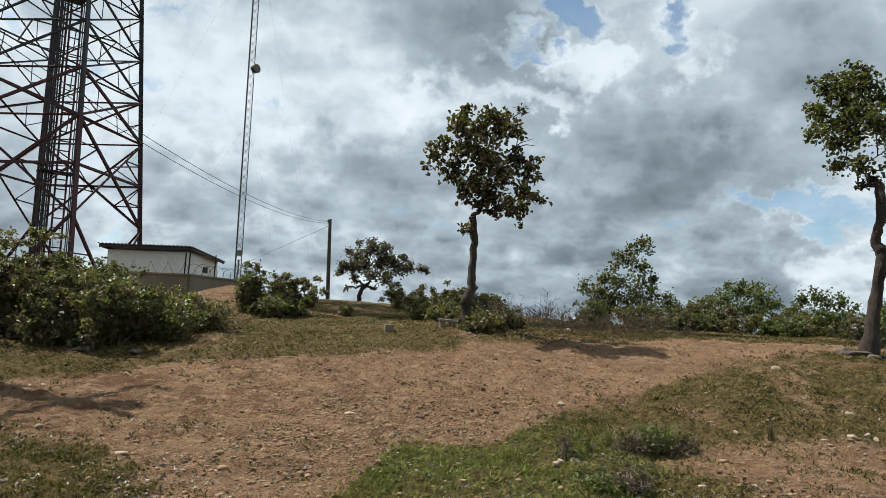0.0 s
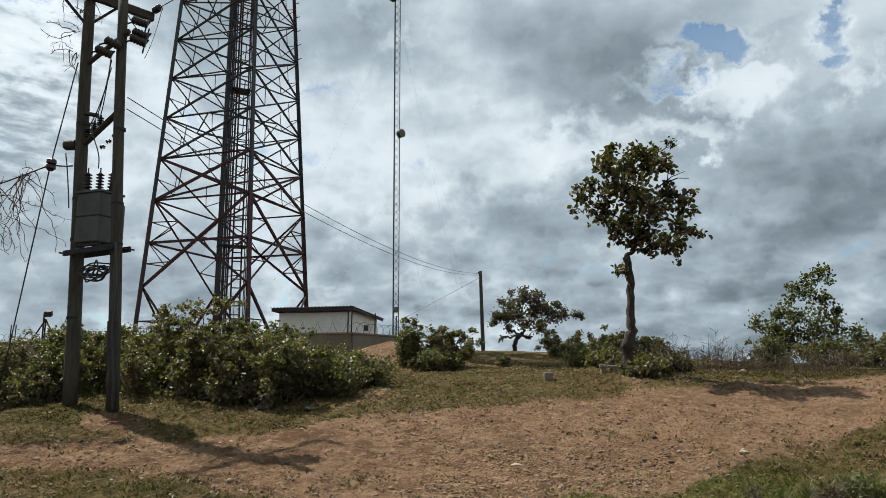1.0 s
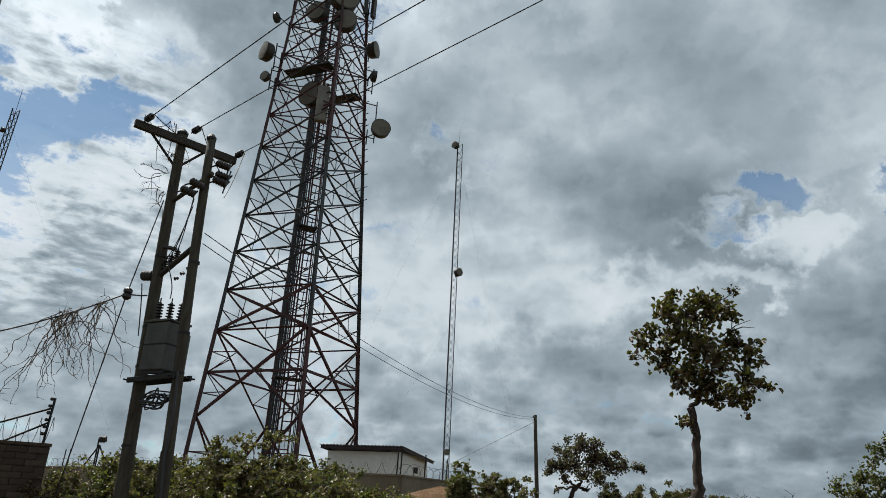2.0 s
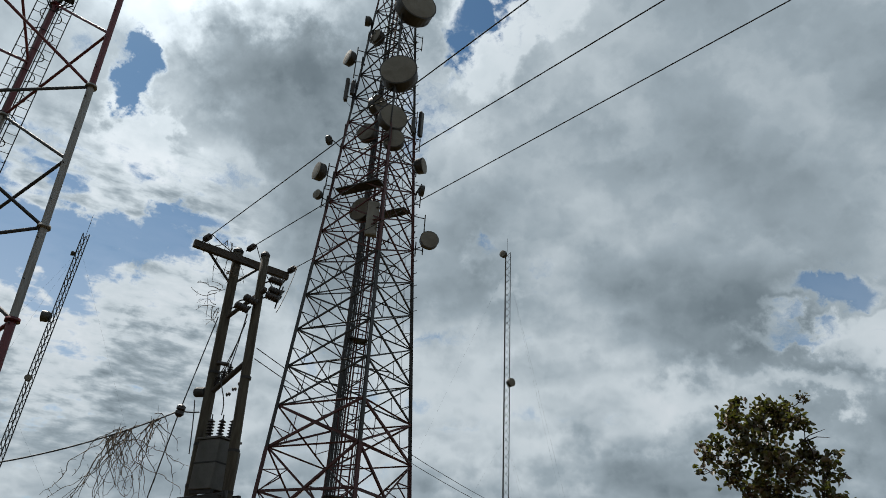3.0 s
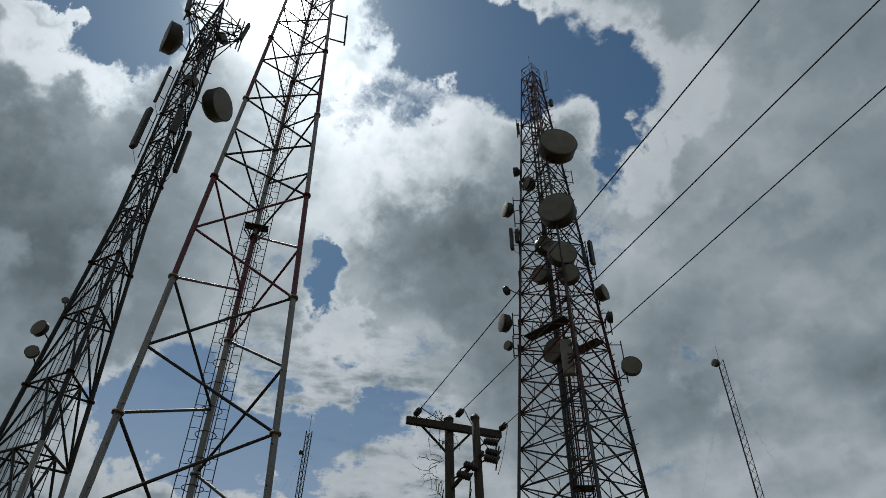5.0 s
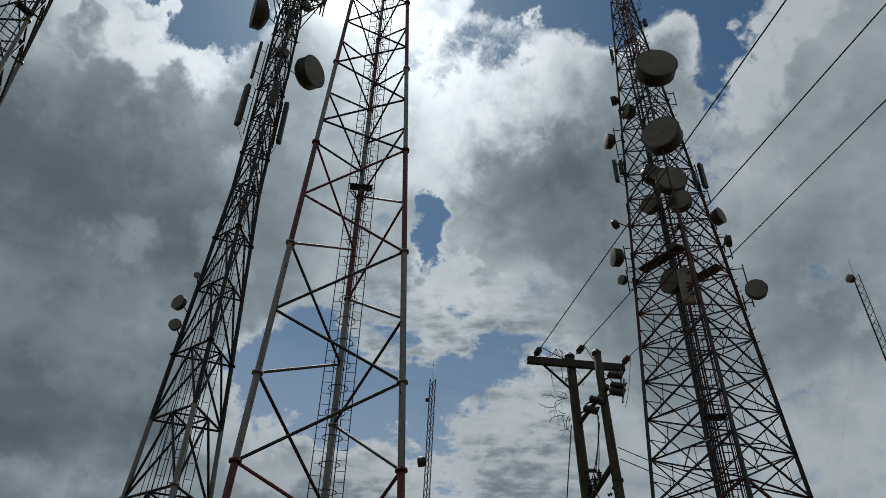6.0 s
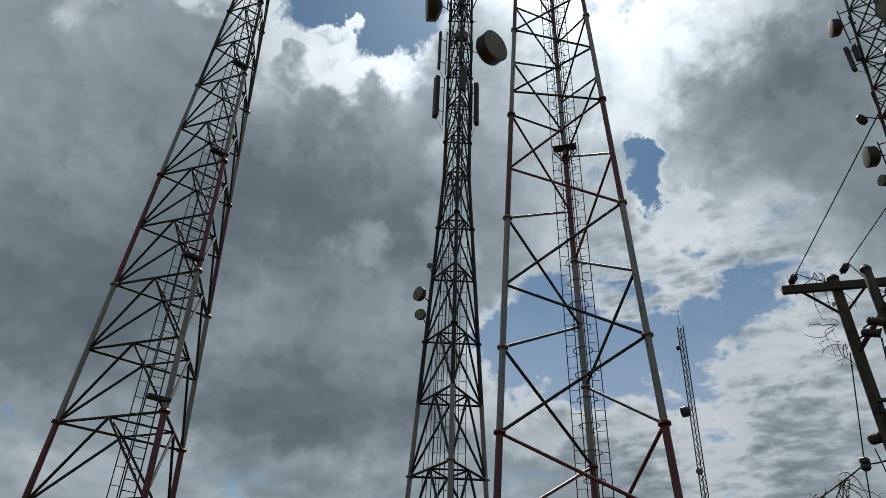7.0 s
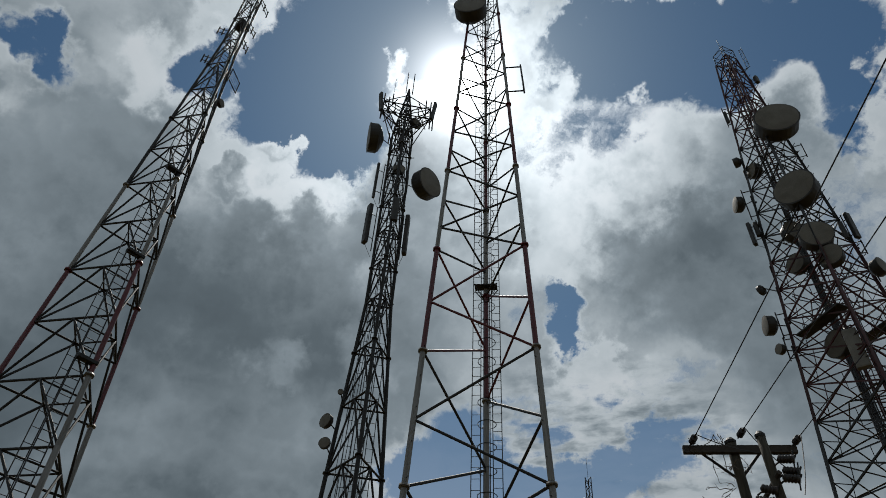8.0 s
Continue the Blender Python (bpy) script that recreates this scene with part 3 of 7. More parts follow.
def ladder(tower, name, path, side, out, width, parent, mat, rung_step=0.3, rail=0.03, pieces=True, hoops=0.0):
    """A ladder through two points; side is the way of its rungs. hoops: radius of the safety cage."""
    a, b = path
    lad = new(name)
    under(lad, parent, Matrix.Translation(a))
    n = int((b - a).length / rung_step)
    for s in (-1, 1):
        bar("rail", a + side * (s * width / 2), b + side * (s * width / 2), rail, mat, lad)
    if pieces:
        for i in range(1, n):
            p = a.lerp(b, i / n)
            bar("rung", p - side * (width / 2), p + side * (width / 2), rail * 0.7, mat, lad)
    else:
        bm = bmesh.new()
        for i in range(1, n):
            p = a.lerp(b, i / n)
            add_tube(bm, [p - side * (width / 2), p + side * (width / 2)], rail * 0.4, 4)
        tagged(part("rungs", bm, mat, lad), kind="stuff")
    if hoops:
        for i in range(int((b - a).length / 0.9)):
            p = a.lerp(b, (i + 0.5) * 0.9 / (b - a).length)
            c = p + out * hoops * 0.9
            pts = [c + (side * math.cos(t) + out * math.sin(t)) * hoops for t in np.linspace(0, 2 * math.pi, 15)]
            part("cage_hoop", tube(pts, 0.014, 4), mat, lad)
    return lad


def dish_parts(name, at, face, dia, parent, depth=0.32, mast_to=None, front=RADOME, drum=SHROUD):
    """A drum-shaped microwave dish that looks along face, with its rim, back and arm."""
    face = Vector(face).normalized()
    q = face.to_track_quat("Z", "Y").to_matrix().to_4x4()
    m = Matrix.Translation(Vector(at)) @ q
    d, R = depth * dia, dia / 2
    drum_ob = part(name, lathe(m, [(R * 0.12, -d * 1.25), (R * 0.5, -d * 1.05), (R * 0.86, -d * 0.72), (R, -d * 0.45), (R, d * 0.48), (R * 1.03, d * 0.5), (R * 1.03, d * 0.56), (R * 0.97, d * 0.57)], 28), drum, parent, smooth=False)
    part("radome", lathe(m, [(R * 0.97, d * 0.5), (R * 0.96, d * 0.585), (R * 0.6, d * 0.62), (R * 0.2, d * 0.635)], 28), front, drum_ob)
    back = m @ Vector((0, 0, -d * 1.2))
    if mast_to is not None:
        bar("bracket", back, mast_to, 0.07, DARK_STEEL, drum_ob)
    return drum_ob


def place_dish(kind, at, face, dia, depth, hold, label, group="", front=RADOME, drum=SHROUD):
    t = thing(kind, at, label, "antenna dish", group)
    dish_parts("drum", at, face, dia, t, depth, hold, front, drum)
    bar("mounting_pipe", Vector(hold) - Vector((0, 0, dia * 0.45)), Vector(hold) + Vector((0, 0, dia * 0.45)), 0.09, DARK_STEEL, t)
    return t


def place_panel(at, face, w, d, h, label, hold, tilt=0.0):
    t = thing("panel_antenna", at, label, "panel antenna", "panel antennas on the towers")
    face = Vector(face).normalized()
    m = Matrix.Translation(Vector(at)) @ face.to_track_quat("Y", "Z").to_matrix().to_4x4() @ Matrix.Rotation(tilt, 4, "X")
    part("body", box(m, w, d, h, min(w, d) * 0.25), PANEL if w > 0.6 else SHROUD, t)
    p = Vector(hold)
    bar("mounting_pipe", p - Vector((0, 0, h * 0.6)), p + Vector((0, 0, h * 0.55)), 0.08, DARK_STEEL, t)
    for s in (-0.3, 0.3):
        bar("bracket", p + Vector((0, 0, s * h)), Vector(at) + Vector((0, 0, s * h)), 0.06, DARK_STEEL, t)
    bar("jumper_cable", Vector(at) - Vector((0, 0, h * 0.5)), p - Vector((0, 0, h * 0.75)), 0.03, CABLE, t)
    return t


def box_tower():
    """The tall four-legged angle-iron tower with the many dishes."""
    T = Tower(-20.09, 34.59, 4, 2.3, 4.672, 0.06922, 10.9)
    base = T.foot
    t = thing("lattice_tower", (T.cx, T.cy, base), "tall rust-stained four-legged steel lattice tower crowded with dishes", "tower")
    levels = [base, 5.62, 10.32] + [10.32 + 2.35 * k for k in range(1, 21)]
    top = levels[-1]
    bands = [base, 10.3, 22.0, 33.8, 45.6, top]
    for i in range(4):
        pad = T.leg(i, base)
        part("footing", box(Matrix.Translation(pad), 0.9, 0.9, 0.5, 0.05), CONCRETE, t)
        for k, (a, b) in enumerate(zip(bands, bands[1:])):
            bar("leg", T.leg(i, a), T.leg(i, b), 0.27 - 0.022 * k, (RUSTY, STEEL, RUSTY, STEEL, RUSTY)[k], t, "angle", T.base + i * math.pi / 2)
    for k, (a, b) in enumerate(zip(levels, levels[1:])):
        tone = RUSTY if (k < 3 or (a + 4) % 24 < 12) else STEEL
        w = 0.125 if k < 3 else max(0.098 - 0.0013 * k, 0.076)
        for i in range(4):
            A, B, C, D = T.leg(i, a), T.leg(i + 1, a), T.leg(i, b), T.leg(i + 1, b)
            if k == 0:
                foot_mid = (A + B) / 2
                bar("diagonal_brace", C, foot_mid, w, tone, t, "angle")
                bar("diagonal_brace", D, foot_mid, w, tone, t, "angle", 1.5)
                for p, q in ((A, C), (B, D)):
                    bar("redundant_strut", p.lerp(q, 0.5), q.lerp(foot_mid, 0.5), 0.06, tone, t, "angle")
                continue
            bar("diagonal_brace", A, D, w, tone, t, "angle")
            bar("diagonal_brace", B, C, w, tone, t, "angle", 1.5)
            if k < 22:
                bar("horizontal_strut", C, D, w * 0.85, tone, t, "angle", 0.7)
            if k == 1:
                h = (T.leg(i, (a + b) / 2), T.leg(i + 1, (a + b) / 2))
                bar("horizontal_strut", h[0], h[1], w, tone, t, "angle")
                for s, (p, q, u) in enumerate(((A, D, h[0]), (C, B, h[0]), (B, C, h[1]), (D, A, h[1]))):
                    bar("redundant_strut", p.lerp(q, 0.27), u, 0.06, tone, t, "angle")
                    bar("redundant_strut", p.lerp(q, 0.27), p.lerp(u, 0.52), 0.06, tone, t, "angle")
            elif k < 12:
                bar("redundant_strut", A.lerp(C, 0.5), A.lerp(D, 0.25), 0.046, tone, t, "angle")
                bar("redundant_strut", B.lerp(D, 0.5), B.lerp(C, 0.25), 0.046, tone, t, "angle")
                bar("redundant_strut", A.lerp(D, 0.25), C.lerp(B, 0.25), 0.042, tone, t, "angle")
                bar("redundant_strut", B.lerp(C, 0.25), D.lerp(A, 0.25), 0.042, tone, t, "angle")
        if 1 < k and k % 3 == 0:
            P = [(T.leg(i, b) + T.leg(i + 1, b)) / 2 for i in range(4)]
            for i in range(4):
                bar("plan_brace", P[i], P[(i + 1) % 4], 0.06, tone, t, "angle")
    # inner ladder, cable ladder and feeders
    toward = Vector((math.cos(T.base), math.sin(T.base), 0))
    side = Vector((-toward.y, toward.x, 0))
    foot, head = T.mid(base + 0.3), T.mid(top)
    ladder(T, "climbing_ladder", (foot + side * 0.35, head + side * 0.25), side, toward, 0.5, t, RUSTY, 0.5, 0.1)
    ladder(T, "cable_ladder", (foot - side * 0.55 + toward * 0.5, head - side * 0.2 + toward * 0.2), side, toward, 0.6, t, RUSTY, 0.75, 0.11)
    for k in range(6):
        o = side * (-0.8 + 0.09 * k) + toward * (0.5 + 0.05 * (k % 2))
        bar("feeder_cable", foot + o, T.mid(top - 8 - 4 * k) + o * 0.8, 0.085, CABLE, t)
    for k in range(4):
        o = side * (0.85 + 0.08 * k) - toward * 0.2
        bar("feeder_cable", foot + o, T.mid(26 + 4 * k) + o * 0.75, 0.06, CABLE, t)
    # resting platforms
    for z, spans in ((8.05, ((0.5, 1.6),)), (17.2, ((0.2, 1.2),)), (27.6, ())):
        for s, w in spans:
            c = T.mid(z) + toward * 0.3
            bm = box(pose(c.x, c.y, z, 0, 0, math.degrees(math.atan2(side.y, side.x))), w, 0.9, 0.08, 0.01)
            part("rest_platform", bm, DARK_STEEL, t)
    for i, s in ((3, 1), (1, 1)):
        a, b = T.leg(i, 27.6, 0.35), T.leg(i + 1, 27.6, 0.35)
        c, d = (a + b) / 2, (b - a)
        m = pose(c.x, c.y, 27.6, 0, 0, math.degrees(math.atan2(d.y, d.x)))
        walkway = part("work_platform", box(m, d.length * 0.92, 0.85, 0.1, 0.01), STEEL, t, "dark steel grating platform")
        for u in np.linspace(-0.44, 0.44, 5):
            p = m @ Vector((u * d.length, 0.4 * s, 0))
            bar("post", p, p + Vector((0, 0, 1.0)), 0.04, STEEL, walkway)
        for h in (0.5, 1.0):
            bar("handrail", m @ Vector((-0.44 * d.length, 0.4 * s, h)), m @ Vector((0.44 * d.length, 0.4 * s, h)), 0.04, STEEL, walkway)
    # crown: head frame and rods
    crown = [T.leg(i, top) for i in range(4)]
    for i in range(4):
        bar("head_post", crown[i], crown[i] + Vector((0, 0, 1.4)), 0.06, STEEL, t)
        bar("head_rail", crown[i] + Vector((0, 0, 1.4)), crown[(i + 1) % 4] + Vector((0, 0, 1.4)), 0.05, STEEL, t)
        bar("head_rail", crown[i] + Vector((0, 0, 0.7)), crown[(i + 1) % 4] + Vector((0, 0, 0.7)), 0.05, STEEL, t)
        bar("peak_brace", crown[i] + Vector((0, 0, 1.4)), T.mid(top + 2.2), 0.05, STEEL, t)
    bar("lightning_rod", T.mid(top + 1.4), T.mid(top + 3.9), 0.05, STEEL, t)
    # step bolts on one leg
    for k in range(40):
        z = 20 + 0.9 * k
        if z < top - 1:
            p = T.leg(1, z)
            bar("step_bolt", p, p + Vector((0.32, -0.1, 0.0)), 0.05, STEEL, t)
    # dishes: place, way that they face, diameter, drum depth, leg that holds them
    cam_way = Vector((20.1, -34.6, -8)).normalized()
    big = "large khaki drum dish on the lattice tower"
    small = "small dark dish on the lattice tower"
    for x, y, z, yaw, dia, deep, leg, lab in (
            (-18.1, 33.9, 45.3, 18, 3.1, 0.34, 0, big), (-18.4, 33.1, 37.5, -12, 2.7, 0.36, 0, big), (-18.5, 33.0, 33.2, 16, 2.0, 0.32, 0, big),
            (-18.3, 33.2, 31.4, -6, 1.5, 0.35, 0, big), (-20.3, 33.9, 35.6, 40, 1.6, 0.35, 3, small), (-20.7, 33.6, 32.9, -30, 1.4, 0.35, 3, small),
            (-20.4, 33.8, 26.4, -40, 1.7, 0.3, 3, small), (-16.3, 35.95, 24.62, 4, 1.25, 0.28, 1, "round grey dish on an outrigger pipe"),
            (-22.85, 31.67, 28.65, -62, 1.25, 0.34, 3, small), (-22.5, 32.5, 39.8, -60, 1.2, 0.34, 3, small), (-22.7, 31.75, 26.8, -40, 0.65, 0.4, 3, small),
            (-17.4, 35.98, 31.0, 62, 1.15, 0.4, 1, small), (-17.2, 36.1, 28.9, 95, 0.8, 0.3, 1, small), (-22.6, 31.8, 31.4, -120, 0.7, 0.25, 3, small),
            (-21.75, 33.0, 44.1, -90, 0.8, 0.4, 3, small), (-21.0, 33.6, 42.6, -50, 1.2, 0.4, 3, small)):
        way = Matrix.Rotation(radians(yaw), 3, "Z") @ Vector((cam_way.x, cam_way.y, 0.0))
        hold = T.leg(leg, z, -0.15)
        place_dish("dish", Vector((x, y, z)), way, dia, deep, hold, lab, "dishes on the big tower")
    place_panel((-22.41, 32.64, 36.74), (-1, -0.3, 0), 0.36, 0.26, 2.1, "upright panel antenna clamped outside a tower leg", T.leg(3, 36.74, -0.2))
    place_panel((-22.0, 32.75, 36.9), (-0.6, -0.8, 0), 0.3, 0.25, 1.3, "short dark panel antenna clamped outside a tower leg", T.leg(3, 36.9, -0.12))
    place_panel((-17.85, 36.3, 35.2), (1, -0.1, 0), 0.4, 0.26, 2.3, "upright panel antenna clamped outside a tower leg", T.leg(1, 35.2, -0.12))
    place_panel((-18.25, 35.85, 34.9), (0.6, -0.8, 0), 0.3, 0.25, 1.5, "short dark panel antenna clamped outside a tower leg", T.leg(1, 34.9, 0.05))
    place_panel((-21.4, 33.5, 49.9), (-1, 0, 0), 0.2, 0.2, 1.5, "slim pole antenna clamped outside a tower leg", T.leg(3, 49.9, -0.05))
    place_panel((-18.85, 35.5, 53.4), (1, 0, 0), 0.34, 0.3, 0.9, "short dark antenna near the tower head", T.leg(1, 53.4, -0.05))
    # small pipe frames that stand off the outer legs, and a ladder-like aerial by the head
    for leg, z, tall, reach in ((3, 49.9, 2.6, 0.45), (3, 39.6, 3.2, 0.6), (3, 28.8, 2.0, 0.55), (3, 27.0, 1.7, 0.5), (1, 43.6, 1.6, 0.55), (1, 33.4, 1.2, 0.4), (1, 29.0, 2.0, 0.5), (1, 25.9, 3.2, 0.75)):
        standoff(T, leg, z, tall, reach, "dark pipe frame standing off a leg of the lattice tower")
    aerial = thing("ladder_aerial", (-18.93, 35.38, 55.2), "slim ladder-like aerial beside the tower head", "aerial")
    for o in (-0.14, 0.14):
        bar("rail", (-18.93 + o, 35.38, 55.2), (-18.93 + o, 35.38, 58.4), 0.05, DARK_STEEL, aerial)
    for k in range(11):
        bar("rung", (-19.07, 35.38, 55.35 + 0.29 * k), (-18.79, 35.38, 55.35 + 0.29 * k), 0.03, DARK_STEEL, aerial)
    bar("arm", (-18.93, 35.38, 55.4), T.leg(1, 55.4), 0.06, DARK_STEEL, aerial)
    rnd = random.Random(17)
    for k in range(26):
        z = rnd.uniform(28.5, 52)
        a, b = T.leg(k, z, T.radius(z) * rnd.uniform(0.05, 0.55)), T.mid(z - rnd.uniform(0.6, 2.6)) + Vector((rnd.gauss(0, 0.4), rnd.gauss(0, 0.4), 0))
        part("jumper_cable", tube([p + Vector((rnd.gauss(0, 0.1), rnd.gauss(0, 0.1), 0)) for p in sag(a, b, rnd.uniform(0.2, 0.8), 8)], 0.035, 5), CABLE, t)
    for z in (41.2, 42.0, 34.6, 30.6):
        for i in range(2):
            bar("dish_support", T.leg(3 - 2 * i, z, 0.1), T.leg(0, z + 0.5, 0.1), 0.08, DARK_STEEL, t)
    place_panel((-18.75, 32.4, 24.6), (0.5, -0.86, 0), 0.75, 0.4, 2.5, "large pale panel antenna below the platform", T.leg(0, 24.6, 0.1))


def standoff(T, leg, z, tall, reach, label):
    """Two short arms and an upright pipe outside a tower leg."""
    p = T.leg(leg, z)
    o = p - T.mid(z)
    o.normalize()
    f = thing("standoff_frame", p, label, "bracket", "pipe frames on the tower legs")
    for h in (-0.4, 0.4):
        a = T.leg(leg, z + h * tall)
        bar("arm", a, Vector((p.x, p.y, z + h * tall)) + o * reach, 0.07, DARK_STEEL, f)
    q = p + o * reach
    bar("upright", q - Vector((0, 0, tall / 2)), q + Vector((0, 0, tall / 2)), 0.085, DARK_STEEL, f)
    bar("clamp", p - o * 0.12, p + o * 0.12, 0.16, DARK_STEEL, f)
    return f


def red_white_tower():
    """The nearest tower: three tubular legs, red and white bands, single zigzag braces."""
    T = Tower(-18.69, 9.57, 3, 1.5, 3.013, 0.05002, 175.1)
    base = T.foot
    t = thing("tubular_tower", (T.cx, T.cy, base), "three-legged tubular tower in faded red and white bands", "tower")
    nodes = [8.07 - 2.6 * k for k in (2, 1)] + [8.07, 10.82, 13.12, 15.87, 18.17, 20.93, 22.24, 23.98, 26.04, 27.6, 29.1, 31.1, 32.6, 34.1, 36.1, 37.6, 39.1, 41.1, 42.6, 44.1, 46.1]
    thick = lambda z: 0.235 - 0.0026 * z
    band = [base, 8.07, 15.87, 20.93, 26.04, 31.1, 36.1, 41.1, 46.1]
    cut = [base, 2.9, 5.5, 8.07, 10.82, 15.87, 20.93, 26.04, 31.1, 36.1, 41.1, 46.1]
    for i in range(3):
        part("footing", box(Matrix.Translation(T.leg(i, base)), 0.8, 0.8, 0.5, 0.05), CONCRETE, t)
        for a, b in zip(cut, cut[1:]):
            tone = RED if (a < 8 or 15.8 < a < 20.9 or 26 < a < 31 or 36 < a < 41) else WHITE
            bar("leg", T.leg(i, a), T.leg(i, b), thick(a), tone, t, "round")
            f, d = T.leg(i, b), (T.leg(i, b) - T.leg(i, a)).normalized()
            bar("flange", f - d * 0.05, f + d * 0.05, thick(a) * 1.65, tone, t, "round")
        for k in range(70):
            z = 3 + 0.62 * k
            p = T.leg(i, z)
            o = (p - T.mid(z)).normalized()
            s = Vector((-o.y, o.x, 0)) * (1 if k % 2 else -1)
            bar("step_bolt", p, p + s * (thick(z) * 0.5 + 0.07), 0.03, STEEL, t)
    # legs: 0 back, 1 left, 2 right as seen from the track
    for k, (a, b) in enumerate(zip(nodes, nodes[1:])):
        even = k % 2 == 0
        w = 0.115 - 0.0012 * a
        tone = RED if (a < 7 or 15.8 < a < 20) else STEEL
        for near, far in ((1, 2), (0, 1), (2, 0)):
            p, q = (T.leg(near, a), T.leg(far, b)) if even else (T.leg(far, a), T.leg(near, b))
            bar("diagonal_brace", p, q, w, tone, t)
    # twin ladders with a cage between them, beside the back leg
    out = (T.mid(0) - T.leg(0, 0))
    out.z = 0
    out.normalize()
    side = Vector((-out.y, out.x, 0))
    lo, hi = T.leg(0, base + 0.2), T.leg(0, 46)
    for s in (-1, 1):
        ladder(T, "climbing_ladder" if s > 0 else "cable_ladder", (lo + side * (0.42 * s) - out * 0.12, hi + side * (0.36 * s) - out * 0.1), side, out, 0.34, t, STEEL, 0.42 if s < 0 else 0.36, 0.035, True)
    for k in range(46):
        z = 4 + 0.92 * k
        c = T.leg(0, z) - out * 0.25
        pts = [c + (side * math.cos(u) + out * math.sin(u)) * 0.36 for u in np.linspace(0, 2 * math.pi, 15)]
        part("cage_hoop", tube(pts, 0.016, 4), STEEL, t)
    for k in range(3):
        o = side * (0.12 * (k - 1)) - out * 0.2
        bar("feeder_cable", lo + o, hi + o, 0.035, CABLE, t)
    # small rest platform
    c = T.leg(0, 21.35) + out * 0.1
    rest = part("rest_platform", box(pose(c.x, c.y, c.z, 0, 0, math.degrees(math.atan2(side.y, side.x))), 0.98, 0.4, 0.06, 0.01), DARK_STEEL, t)
    for s in (-1, 1):
        bar("stay", c + side * (0.5 * s) + out * 0.25, T.leg(0, 20.55), 0.05, DARK_STEEL, rest)
        bar("stay", c + side * (0.5 * s) - out * 0.25, T.leg(0, 20.55), 0.05, DARK_STEEL, rest)
    place_dish("dish", Vector((-18.0, 8.3, 40.5)), Vector((0.75, -0.5, 0)), 1.9, 0.36, T.leg(1, 40.9, -0.1), "large khaki drum dish near the banded tower's head", "dishes on the red and white tower")
    # side bracket that stands out from the right leg
    br = thing("outrigger_frame", (-17.4, 10.8, 33.5), "dark steel outrigger bracket bolted to a tower leg", "bracket")
    for z in (32.3, 34.7):
        bar("arm", T.leg(2, z), T.leg(2, z) + Vector((0.45, 0.75, 0)), 0.08, DARK_STEEL, br)
    bar("upright", T.leg(2, 32.1) + Vector((0.45, 0.75, 0)), T.leg(2, 34.9) + Vector((0.45, 0.75, 0)), 0.1, DARK_STEEL, br)


def k_braced(T, t, levels, band_tone, thick, fat=1.0):
    """Three tubular legs with paired braces that meet in the middle of each horizontal."""
    for i in range(T.sides):
        part("footing", box(Matrix.Translation(T.leg(i, T.foot)), 0.8, 0.8, 0.5, 0.05), CONCRETE, t)
        for k, (a, b) in enumerate(zip(levels, levels[1:])):
            bar("leg", T.leg(i, a), T.leg(i, b), thick(a), band_tone(a), t, "round")
            if k % 2 == 0:
                f, d = T.leg(i, b), (T.leg(i, b) - T.leg(i, a)).normalized()
                bar("flange", f - d * 0.05, f + d * 0.05, thick(a) * 1.7, band_tone(a), t, "round")
    for k, (a, b) in enumerate(zip(levels, levels[1:])):
        w = max(0.115 - 0.0009 * a, 0.075) * fat
        mids = []
        for i in range(3):
            p, q = T.leg(i, b), T.leg(i + 1, b)
            m = (p + q) / 2
            mids.append(m)
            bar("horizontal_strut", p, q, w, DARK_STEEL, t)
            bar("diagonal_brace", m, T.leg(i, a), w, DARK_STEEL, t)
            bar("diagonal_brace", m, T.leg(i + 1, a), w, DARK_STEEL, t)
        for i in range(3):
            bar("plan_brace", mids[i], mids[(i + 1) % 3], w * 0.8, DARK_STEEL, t)


